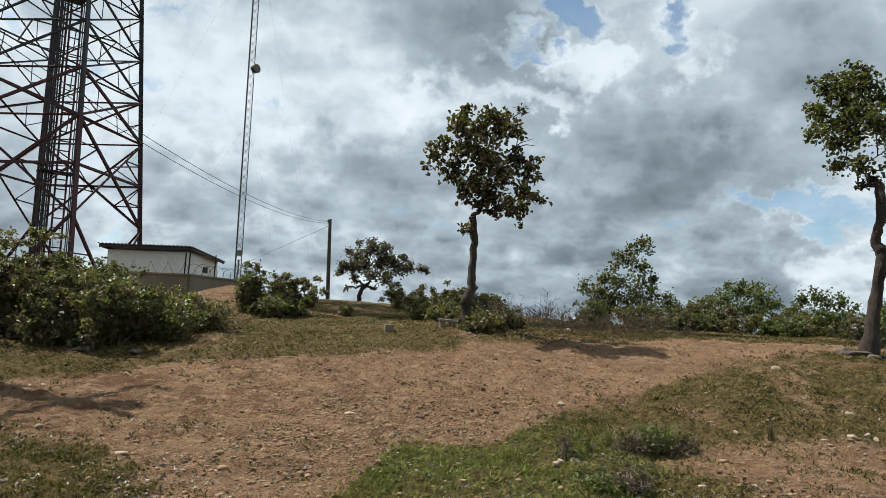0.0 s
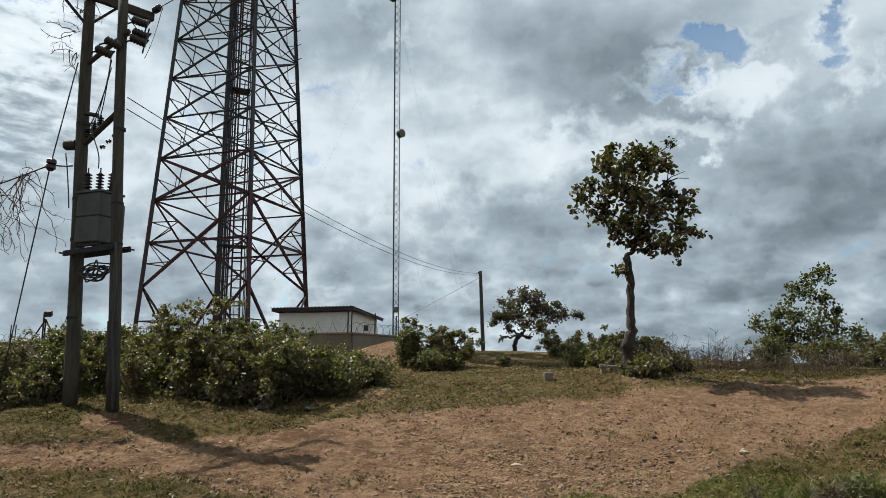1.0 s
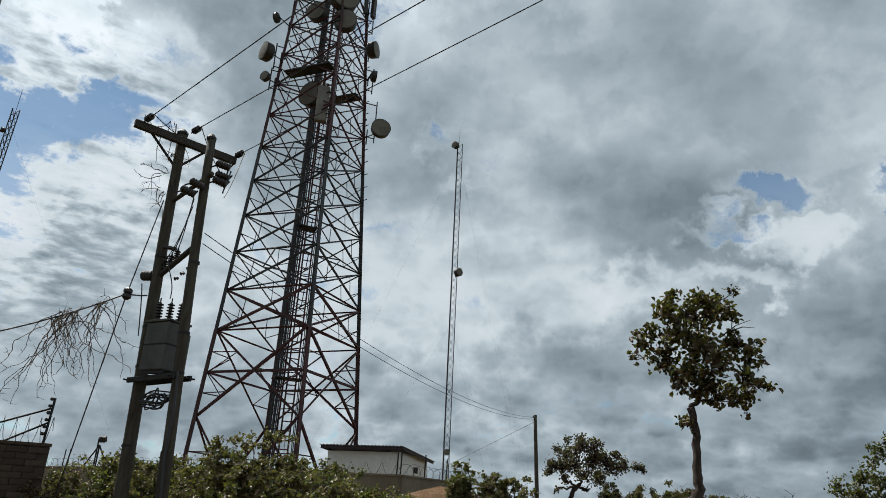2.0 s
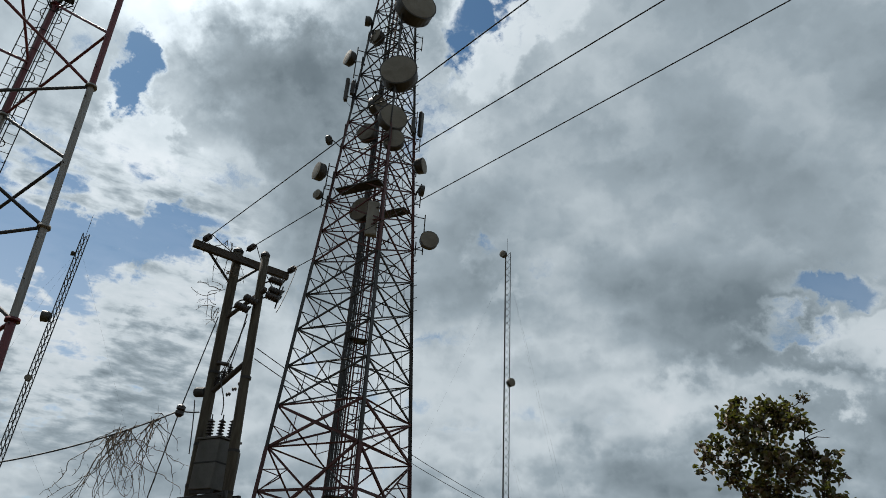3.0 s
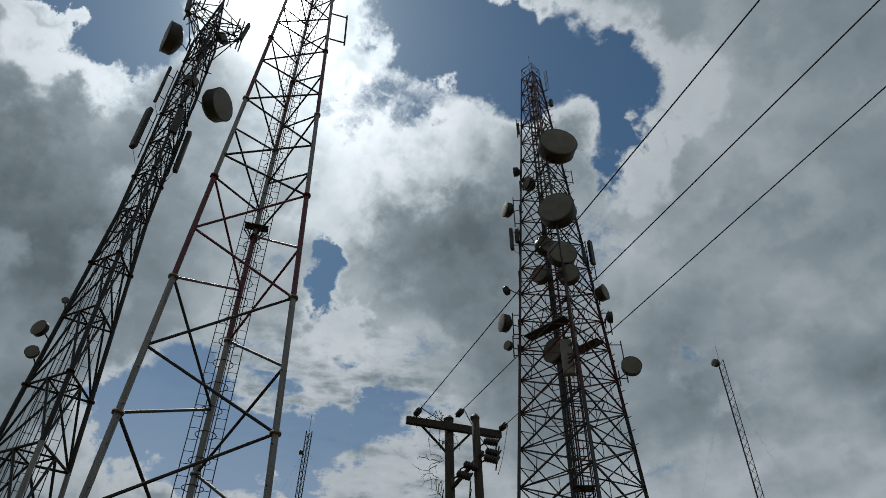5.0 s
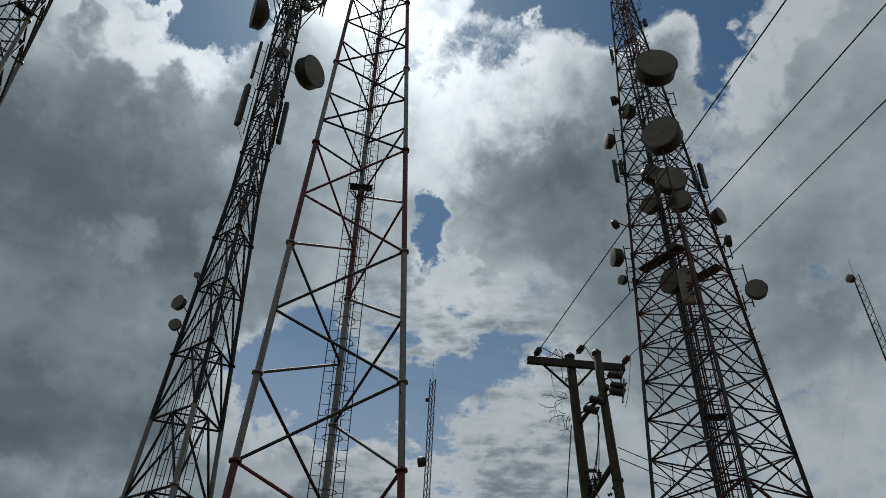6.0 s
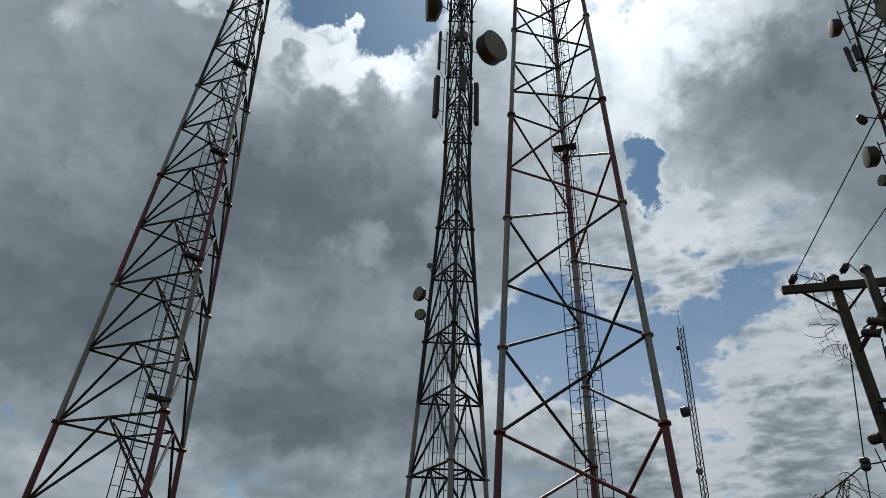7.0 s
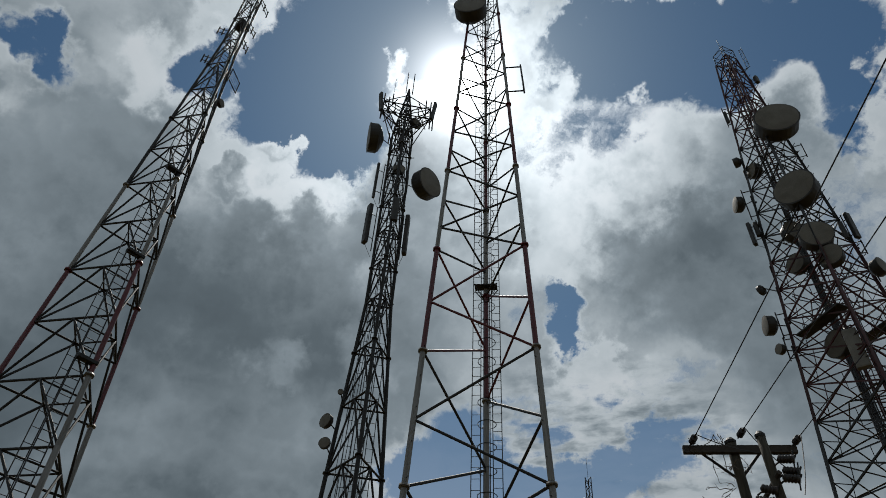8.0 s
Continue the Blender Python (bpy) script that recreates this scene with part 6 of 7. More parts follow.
tree("tree", -4.9, 40.0, [(0.04, -0.1, 0.13), (0.01, 0.42, 0.125), (0.16, 0.81, 0.12), (0.52, 1.15, 0.12)],
     [(-0.09, 3.49, 0.22), (-0.72, 3.13, 0.28), (0.57, 3.53, 0.28), (1.12, 3.56, 0.13), (-0.16, 2.82, 0.50), (0.60, 2.97, 0.55), (1.36, 3.12, 0.44), (-1.00, 2.12, 0.39), (-1.20, 1.78, 0.28), (-0.45, 2.04, 0.50), (0.30, 2.30, 0.55), (1.18, 2.34, 0.55),
      (1.93, 2.71, 0.50), (2.59, 2.74, 0.33), (-0.31, 1.39, 0.28), (0.67, 1.54, 0.50), (1.54, 1.69, 0.55), (2.29, 2.06, 0.50), (2.95, 2.31, 0.39), (3.51, 2.12, 0.28), (3.85, 1.97, 0.22), (-0.76, 0.77, 0.15), (0.81, 0.89, 0.17)],
     1500, 0.11, LEAF_DRY, 23, "low spreading tree with purplish sparse leaves on the ridge", deep=0.7)
tree("tree", 6.9, 29.0, [(0.03, -0.1, 0.1), (0.05, 0.3, 0.09), (0.15, 0.7, 0.08), (0.3, 1.1, 0.07)],
     [(1.39, 3.23, 0.36), (0.90, 3.18, 0.27), (1.73, 3.11, 0.18), (0.48, 2.91, 0.27), (0.99, 2.57, 0.40), (0.32, 2.47, 0.27), (1.40, 2.41, 0.31), (-0.09, 1.94, 0.40), (-0.85, 1.53, 0.36), (0.58, 1.87, 0.45), (1.33, 1.81, 0.40), (1.90, 1.91, 0.25),
      (-0.34, 1.33, 0.45), (0.34, 1.18, 0.53), (1.09, 1.20, 0.54), (1.74, 1.48, 0.36), (-0.58, 0.80, 0.36), (0.10, 0.57, 0.45), (0.85, 0.51, 0.45), (1.50, 0.79, 0.36)],
     1100, 0.1, LEAF_GREEN, 31, "leaning open-crowned tree on the far edge of the hilltop", deep=0.6)
tree("tree", 9.2, 28.5, [(0.1, -0.1, 0.06), (0.1, 0.2, 0.05), (0.15, 0.5, 0.045)],
     [(0.13, 1.18, 0.45), (0.45, 0.85, 0.45), (-0.19, 0.83, 0.45), (0.77, 0.70, 0.27), (0.21, 0.42, 0.36), (-0.35, 0.40, 0.36), (0.77, 0.28, 0.36)],
     1100, 0.085, LEAF_FAR, 33, "small grey-green tree on the far edge of the hilltop", deep=0.4)
tree("tree", 12.3, 30.0, [(0.31, -0.1, 0.09), (0.3, 0.3, 0.08), (0.35, 0.75, 0.075)],
     [(-0.64, 1.44, 0.39), (-0.06, 1.64, 0.48), (0.52, 1.92, 0.48), (1.01, 1.84, 0.49), (0.11, 2.18, 0.19), (0.68, 2.23, 0.19), (1.33, 1.59, 0.49), (1.65, 1.33, 0.39), (-0.98, 1.16, 0.39), (-0.47, 0.91, 0.48), (0.19, 1.11, 0.58), (0.92, 1.13, 0.48),
      (1.41, 0.98, 0.39), (1.96, 1.34, 0.24), (-0.81, 0.45, 0.39), (-0.30, 0.38, 0.39), (1.80, 0.73, 0.29)],
     1300, 0.09, LEAF_FAR, 32, "broad umbrella-shaped green tree on the hilltop edge", deep=0.6)
for x, y, seed in ((16.5, 29.5, 34), (20.6, 30.5, 35), (24.0, 29.0, 37)):
    tree("tree", x, y, [(0.0, -0.1, 0.08), (0.05, 0.2, 0.07), (-0.1, 0.5, 0.065)],
         [(-1.44, 1.33, 0.46), (-1.08, 1.74, 0.40), (-0.53, 1.86, 0.40), (-0.01, 1.57, 0.46), (0.51, 1.68, 0.35), (0.94, 1.50, 0.23), (-1.54, 0.71, 0.46), (-0.90, 0.94, 0.58), (-0.19, 0.86, 0.58), (0.42, 0.99, 0.46), (1.01, 0.91, 0.46), (-1.27, 0.11, 0.46), (-0.55, 0.05, 0.46), (0.15, 0.18, 0.46), (0.66, 0.21, 0.46)],
         1300, 0.09, LEAF_FAR, seed, "bushy bright green tree on the hilltop edge", deep=0.6)


def bush(x, y, w, h, n, mat, seed, label, size=0.058, kind="bush", stems=9, deep=None, group="bushes round the clearing"):
    """Stems from one root, leaves in clumps about their twigs."""
    rnd = random.Random(seed)
    g = gz(x, y)
    foot = Vector((x, y, g - 0.03))
    t = thing(kind, foot, label, "bush", group)
    tips = []
    bm = bmesh.new()
    for k in range(stems):
        a = rnd.uniform(0, 6.28)
        f = rnd.uniform(0.15, 1.0)
        o = Vector((math.cos(a) * w * 0.5 * f, math.sin(a) * (deep or w) * 0.5 * f, 0))
        root = foot + o * 0.45
        tall = h * rnd.uniform(0.6, 1.0) * (1.05 - 0.4 * f) * (1.05 if k % 5 == 4 else 1.0)
        pts = [root.lerp(root + o * 0.6 + Vector((0, 0, tall)), i / 5) + Vector((rnd.gauss(0, 0.04), rnd.gauss(0, 0.04), 0)) for i in range(6)]
        thin = min(1.0, 0.15 + 0.6 * w)
        add_tube(bm, pts, [q * thin for q in (0.02, 0.018, 0.015, 0.012, 0.009, 0.006)], 4)
        for i in range(1, 6):
            for s in range(3):
                q = pts[i] + Vector((rnd.gauss(0, 0.16 * w / 1.5), rnd.gauss(0, 0.16 * w / 1.5), rnd.gauss(0.02, min(0.09, 0.09 * w))))
                q.z = max(q.z, foot.z + 0.05)
                if rnd.random() < 0.5:
                    tips.append(q)
                add_tube(bm, [pts[i], q], [0.007 * thin, 0.004 * thin], 3, False)
    part("brushwood", bm, TWIG, t)
    p, nr, s = crown_points(tips, int(n * 1.5 * min((0.07 / size) ** 1.6, 3)), min(0.07, 0.09 * w), seed)
    ob = new("foliage", leaf_mesh("foliage", p - np.array(foot), nr, s * size, mat, seed))
    under(ob, t, Matrix.Translation(foot))
    return t


def hedge():
    rnd = random.Random(77)
    rows = []
    # thicket along the compound: x, y, width, height
    front = [(-8.2, 15.3, 1.8, 2.3), (-7.4, 15.6, 1.7, 2.0), (-9.1, 15.7, 1.9, 2.3), (-14.3, 14.75, 1.5, 2.05), (-13.5, 14.7, 1.5, 2.0), (-13.0, 14.1, 1.2, 1.3), (-12.6, 14.9, 1.5, 1.75), (-13.9, 15.6, 1.9, 1.9), (-12.9, 15.9, 1.8, 1.75), (-12.0, 15.5, 1.9, 1.7), (-12.3, 14.6, 1.3, 1.2), (-11.1, 15.4, 1.9, 2.0)]
    rest = [(-10.2, 15.1, 2.0, 2.3), (-9.4, 14.8, 1.8, 2.15), (-8.6, 14.5, 2.0, 2.25), (-9.2, 13.9, 1.3, 1.2), (-7.8, 14.6, 1.9, 1.95), (-7.1, 14.9, 1.8, 1.65), (-8.0, 13.8, 1.3, 1.0), (-6.6, 15.6, 1.7, 1.35), (-7.2, 14.1, 1.2, 0.9), (-6.2, 16.4, 1.6, 1.2), (-5.9, 15.5, 1.1, 1.0), (-5.7, 16.9, 1.2, 1.1), (-10.4, 14.1, 1.2, 1.2)]
    for x, y, w, h in front + rest:
        rows.append((x + rnd.gauss(0, 0.1), y + rnd.gauss(0, 0.1), w, h))
    for k, (x, y, w, h) in enumerate(rows):
        mat = (LEAF_BUSH, LEAF_BUSH_PALE, LEAF_BUSH)[k % 3]
        tall = "tall" if h > 1.6 else "low"
        tone = "pale-leaved" if mat is LEAF_BUSH_PALE else "dark-leaved"
        bush(x, y, w, h * (0.72 + 0.3 * ((k * 7) % 5) / 4), int(1050 * w * h / 2.4), mat, 200 + k, "%s %s thicket bush beside the compound wall" % (tall, tone), stems=12)
    # pair of bushes on the rise, and the ridge scrub
    for k, (x, y, w, h, mat, lab) in enumerate((
            (-6.3, 22.8, 1.1, 1.6, LEAF_BUSH_PALE, "upright bush on the earth mound"), (-5.6, 23.2, 1.2, 1.2, LEAF_BUSH, "low bush on the earth mound"), (-4.8, 23.0, 1.5, 1.6, LEAF_BUSH, "rounded bush on the earth mound"), (-5.4, 22.3, 1.5, 0.8, LEAF_BUSH_PALE, "low pale scrub on the earth mound"),
            (-1.6, 30.0, 2.4, 1.1, LEAF_BUSH, "low scrub along the ridge"), (0.2, 29.0, 2.4, 1.3, LEAF_BUSH, "low scrub along the ridge"), (-0.3, 24.0, 1.8, 0.9, LEAF_BUSH_PALE, "low scrub along the ridge"), (1.6, 27.5, 2.2, 1.1, LEAF_BUSH, "low scrub along the ridge"),
            (0.2, 19.2, 1.2, 0.6, LEAF_BUSH, "scrub behind the lone tree"), (1.1, 17.3, 1.1, 0.32, LEAF_BUSH, "scrub at the foot of the lone tree"), (1.7, 17.9, 1.2, 0.4, STRAW, "scrub at the foot of the lone tree"), (0.9, 16.7, 0.7, 0.35, LEAF_BUSH, "small plant at the foot of the lone tree"),
            (7.4, 26.5, 2.0, 1.0, LEAF_BUSH, "low scrub at the hilltop edge"), (9.0, 26.0, 2.2, 1.0, LEAF_BUSH_PALE, "low scrub at the hilltop edge"), (11.2, 27.0, 2.2, 1.0, LEAF_BUSH, "low scrub at the hilltop edge"), (13.5, 27.0, 2.4, 1.0, LEAF_BUSH, "low scrub at the hilltop edge"), (15.8, 26.5, 2.4, 1.0, LEAF_BUSH, "low scrub at the hilltop edge"),
            (17.8, 26.5, 2.4, 1.1, LEAF_BUSH_PALE, "low scrub at the hilltop edge"), (5.6, 25.5, 1.8, 0.9, LEAF_BUSH_PALE, "low scrub at the hilltop edge"), (10.1, 27.5, 2.0, 1.3, LEAF_BUSH, "low scrub at the hilltop edge"), (12.6, 26.0, 2.0, 1.1, LEAF_FAR, "low scrub at the hilltop edge"), (15.0, 28.0, 2.4, 1.4, LEAF_FAR, "low scrub at the hilltop edge"), (12.0, 17.8, 1.6, 1.3, LEAF_FAR, "green bush beside the knotted tree"), (-3.4, 24.6, 0.6, 0.4, LEAF_BUSH, "small plant on the path over the rise"))):
        bush(x, y, w, h, int(1000 * w * h / 1.5) + 250, mat, 300 + k, lab, 0.068, stems=11)
    # plants beside the track
    bush(2.75, 8.75, 0.45, 0.4, 90, LEAF_FAR, 401, "small green shrub beside the track", 0.036, stems=12)
    bush(2.45, 8.65, 0.6, 0.3, 40, STRAW, 402, "dry thin shrub beside the track", 0.035, stems=16)
    bush(3.15, 8.85, 0.5, 0.28, 40, STRAW, 403, "dry thin shrub beside the track", 0.035, stems=14)
    bush(1.62, 6.75, 0.28, 0.26, 50, LEAF_FAR, 404, "small green shrub beside the track", 0.034, stems=9)
    bush(1.95, 6.9, 0.5, 0.24, 40, STRAW, 405, "dry thin shrub beside the track", 0.03, stems=14)
    bush(1.5, 8.1, 0.3, 0.4, 16, STRAW, 406, "dry thin weeds beside the track", 0.03, stems=8)


hedge()


def grass_clump(x, y, w, h, n, mat, seed, label):
    """Long arching blades from one root."""
    r = np.random.RandomState(seed)
    foot = Vector((x, y, gz(x, y) + float(crumb(x, y)) - 0.01))
    verts, faces = [], []
    for k in range(n):
        a, lean, tall = r.uniform(0, 6.28), r.uniform(0.05, 0.5) * w, h * r.uniform(0.55, 1.1)
        o = np.array([math.cos(a), math.sin(a), 0.0])
        side = np.array([-o[1], o[0], 0.0]) * r.uniform(0.006, 0.013)
        root = o * r.uniform(0, 0.18) * w
        for i in range(5):
            f = i / 4
            p = root + o * lean * f * f + np.array([0, 0, tall * (f - 0.25 * f ** 3)])
            verts += [p - side * (1 - f * 0.9), p + side * (1 - f * 0.9)]
        b = k * 10
        faces += [(b + 2 * i, b + 2 * i + 1, b + 2 * i + 3, b + 2 * i + 2) for i in range(4)]
    ob = new("grass_clump", link_mesh("grass_clump", verts, faces, mat, True))
    ob.location = foot
    return tagged(ob, label, "grass", "grass clumps beside the track")


for k, (x, y, w, h, n) in enumerate(((2.45, 8.85, 0.5, 0.36, 110), (2.68, 8.95, 0.45, 0.42, 110), (2.95, 8.9, 0.5, 0.45, 120), (3.25, 9.05, 0.4, 0.32, 80), (2.25, 9.0, 0.35, 0.28, 60), (1.6, 6.72, 0.25, 0.28, 50))):
    grass_clump(x, y, w, h, n, LEAF_FAR if k % 2 else LEAF_BUSH_PALE, 60 + k, "clump of long green grass blades beside the track")
for k, (x, y, h) in enumerate(((1.55, 8.35, 0.42), (1.9, 8.5, 0.3), (4.6, 9.6, 0.35), (6.3, 8.4, 0.3))):
    grass_clump(x, y, 0.35, h, 26, STRAW, 80 + k, "thin clump of dry brown grass stalks")


def weeds():
    """Dry stalks on the crest, right of the lone tree."""
    rnd = random.Random(9)
    bm = bmesh.new()
    for k in range(520):
        x, y = rnd.uniform(1.2, 6.2), rnd.uniform(17.8, 20.5)
        z = gz(x, y)
        h = rnd.uniform(0.3, 0.8) * (1.25 if rnd.random() < 0.12 else 0.8)
        top = Vector((x + rnd.gauss(0, 0.12), y + rnd.gauss(0, 0.1), z + h))
        add_tube(bm, [(x, y, z), Vector((x, y, z)).lerp(top, 0.5) + Vector((rnd.gauss(0, 0.03), 0, 0)), top], [0.005, 0.004, 0.003], 3, False)
        for s in range(rnd.randint(1, 5)):
            p = Vector((x, y, z)).lerp(top, rnd.uniform(0.4, 1))
            add_tube(bm, [p, p + Vector((rnd.gauss(0, 0.1), rnd.gauss(0, 0.08), rnd.uniform(0.02, 0.14)))], [0.004, 0.007], 3, False)
    me = bpy.data.meshes.new("dry_weeds")
    bm.to_mesh(me)
    bm.free()
    me.materials.append(STRAW)
    tagged(new("dry_weeds", me), "dry brown weed stalks along the crest", "weeds", kind="stuff")


weeds()


def grass():
    r = np.random.RandomState(8)
    n = 700000
    d = 5.0 + 25 * r.rand(n) ** 1.9
    a = np.radians(r.uniform(-40, 56, n))
    x, y = -np.sin(a) * d, np.cos(a) * d
    b = wear(x, y)
    tuft = 0.55 * patchy(x, y, 0.5, 21) + 0.45 * patchy(x, y, 0.17, 22)
    keep = r.rand(n) < np.clip(1.0 - 1.7 * b, 0.002, 1) * np.clip((tuft - 0.3) * 3, 0.08, 1)
    x, y, b, tuft = x[keep], y[keep], b[keep], tuft[keep]
    h = r.uniform(0.012, 0.038, len(x)) * (0.45 + 2.6 * np.clip(tuft - 0.42, 0, 0.5)) * (1 + 1.2 * (r.rand(len(x)) < 0.03))
    # tussocks: bunches of longer blades, thick in the grass and few on the track
    m, blades = 14000, 18
    d = 5.0 + 22 * r.rand(m) ** 1.4
    a = np.radians(r.uniform(-40, 56, m))
    cx, cy = -np.sin(a) * d, np.cos(a) * d
    ok = r.rand(m) < np.clip(1.05 - 1.1 * wear(cx, cy), 0.015, 1)
    cx, cy = cx[ok], cy[ok]
    size = r.gamma(3.0, 0.33, len(cx)).clip(0.3, 2.2)
    spread = 0.05 * size[:, None] * (1 + 0.03 * np.hypot(cx, cy)[:, None])
    x = np.append(x, (cx[:, None] + r.normal(0, 1, (len(cx), blades)) * spread).ravel())
    y = np.append(y, (cy[:, None] + r.normal(0, 1, (len(cx), blades)) * spread).ravel())
    h = np.append(h, (size[:, None] * r.uniform(0.012, 0.042, (len(cx), blades))).ravel())
    n = len(x)
    z = height(x, y) + crumb(x, y) - 0.006
    w = r.uniform(0.005, 0.013, n) * (1 + np.hypot(x, y) * 0.05)
    t = r.uniform(0, 6.28, n)
    lean = r.normal(0, 0.8, (n, 2)) * h[:, None]
    p = np.stack([x, y, z], 1)
    s = np.stack([np.cos(t), np.sin(t), np.zeros(n)], 1) * w[:, None]
    top = p + np.concatenate([lean, h[:, None]], 1)
    v = np.stack([p - s, p + s, top], 1).reshape(-1, 3)
    me = bpy.data.meshes.new("grass")
    me.vertices.add(n * 3)
    me.vertices.foreach_set("co", v.ravel().astype(np.float32))
    me.loops.add(n * 3)
    me.loops.foreach_set("vertex_index", np.arange(n * 3, dtype=np.int32))
    me.polygons.add(n)
    me.polygons.foreach_set("loop_start", np.arange(n, dtype=np.int32) * 3)
    me.update(calc_edges=True)
    me.materials.append(GRASS)
    tagged(new("grass", me), "short thin grass, green and straw-coloured", "grass", kind="stuff")


grass()


# ---- stones ----
def stone_mesh(seed, k=2):
    rnd = random.Random(seed)
    bm = bmesh.new()
    bmesh.ops.create_icosphere(bm, subdivisions=k, radius=1.0)
    o = Vector((rnd.uniform(0, 50), 0, 0))
    for v in bm.verts:
        v.co *= 1 + 0.45 * noise.noise(v.co * 0.9 + o) + 0.15 * noise.noise(v.co * 2.5 + o)
        v.co.z = max(v.co.z, -0.45)
    return bm


def rock(x, y, sx, sy, sz, seed, label, mat=ROCK, yaw=0):
    bm = stone_mesh(seed)
    bmesh.ops.transform(bm, matrix=Matrix.Rotation(yaw, 4, "Z") @ Matrix.Diagonal((sx, sy, sz, 1)), verts=bm.verts)
    return single("stone", bm, mat, (x, y, gz(x, y) + float(crumb(x, y)) + sz * 0.15), label, "stone", "stones on the ground")


for k, (x, y, sx, sy, sz) in enumerate(((1.61, 7.98, 0.085, 0.07, 0.055), (1.36, 7.8, 0.05, 0.04, 0.035), (1.42, 7.86, 0.045, 0.035, 0.03), (5.79, 9.74, 0.08, 0.06, 0.045), (6.21, 10.11, 0.07, 0.05, 0.045), (6.13, 9.78, 0.05, 0.045, 0.05), (6.61, 11.21, 0.08, 0.05, 0.03), (1.99, 11.22, 0.09, 0.06, 0.045),
                                        (6.56, 13.6, 0.11, 0.08, 0.07), (2.74, 7.17, 0.05, 0.04, 0.03), (3.39, 18.51, 0.12, 0.08, 0.08), (4.32, 10.14, 0.06, 0.04, 0.025), (5.3, 9.58, 0.05, 0.04, 0.02), (-3.39, 7.65, 0.09, 0.05, 0.02), (-3.16, 9.32, 0.04, 0.03, 0.025), (-6.36, 11.26, 0.05, 0.04, 0.03), (-1.23, 10.1, 0.09, 0.05, 0.02))):
    rock(x, y, sx, sy, sz, 500 + k, "pale rough stone lying on the earth", yaw=k)
for k, (x, y, sx, sy, sz) in enumerate(((9.05, 15.05, 0.26, 0.18, 0.1), (9.25, 14.85, 0.2, 0.15, 0.07), (9.7, 14.95, 0.3, 0.16, 0.06), (8.9, 15.3, 0.18, 0.16, 0.14), (-7.1, 13.75, 0.2, 0.13, 0.06), (-6.2, 14.15, 0.28, 0.14, 0.07))):
    rock(x, y, sx, sy, sz, 540 + k, "flat grey-brown boulder half sunk in the ground", SLATE, k)
single("concrete_block", box(pose(0, 0, 0.08, 0, 0, 12), 0.21, 0.2, 0.2, 0.02), CONCRETE, (-1.24, 16.6, gz(-1.24, 16.6)), "small weathered concrete marker block in the grass", "block")
bench = thing("stone_slab_seat", (0.15, 17.05, gz(0.15, 17.05)), "flat stone slab resting on two stones", "bench")
part("slab", box(pose(0.15, 17.05, gz(0.15, 17.05) + 0.17, 2, 3, 5), 0.42, 0.2, 0.06, 0.015), CONCRETE, bench)
for dx in (-0.13, 0.12):
    part("support", box(pose(0.15 + dx, 17.05, gz(0.15, 17.05) + 0.05, 0, 0, 20), 0.12, 0.15, 0.2, 0.02), CONCRETE, bench)


def pebbles():
    r = np.random.RandomState(4)
    base = stone_mesh(900, 1)
    bv = np.array([tuple(v.co) for v in base.verts])
    bf = np.array([[v.index for v in f.verts] for f in base.faces])
    base.free()
    n = 30000
    d = 5.2 + 14 * r.rand(n) ** 1.5
    a = np.radians(r.uniform(-40, 45, n))
    x, y = -np.sin(a) * d, np.cos(a) * d
    # a gravelly patch in the track
    x[:6000], y[:6000] = r.normal(-1.0, 1.1, 6000), r.normal(9.6, 0.9, 6000)
    keep = r.rand(n) < wear(x, y) * 0.9 + 0.1
    x, y = x[keep], y[keep]
    n = len(x)
    s = r.gamma(1.2, 0.0056, n) + 0.003
    sc = np.stack([s * r.uniform(0.8, 1.5, n), s * r.uniform(0.7, 1.2, n), s * r.uniform(0.4, 0.8, n)], 1)
    t = r.uniform(0, 6.28, n)
    c, q = np.cos(t)[:, None], np.sin(t)[:, None]
    v = bv[None] * sc[:, None]
    v = np.stack([v[..., 0] * c - v[..., 1] * q, v[..., 0] * q + v[..., 1] * c, v[..., 2]], -1)
    v += np.stack([x, y, height(x, y) + crumb(x, y) + sc[:, 2] * 0.2], 1)[:, None]
    f = (bf[None] + (np.arange(n) * len(bv))[:, None, None]).reshape(-1, 3)
    me = bpy.data.meshes.new("pebbles")
    me.vertices.add(n * len(bv))
    me.vertices.foreach_set("co", v.ravel().astype(np.float32))
    me.loops.add(len(f) * 3)
    me.loops.foreach_set("vertex_index", f.ravel().astype(np.int32))
    me.polygons.add(len(f))
    me.polygons.foreach_set("loop_start", np.arange(len(f), dtype=np.int32) * 3)
    me.update(calc_edges=True)
    me.materials.append(GRAVEL)
    tagged(new("pebbles", me), "loose gravel and pebbles scattered over the track", "gravel", kind="stuff")


pebbles()


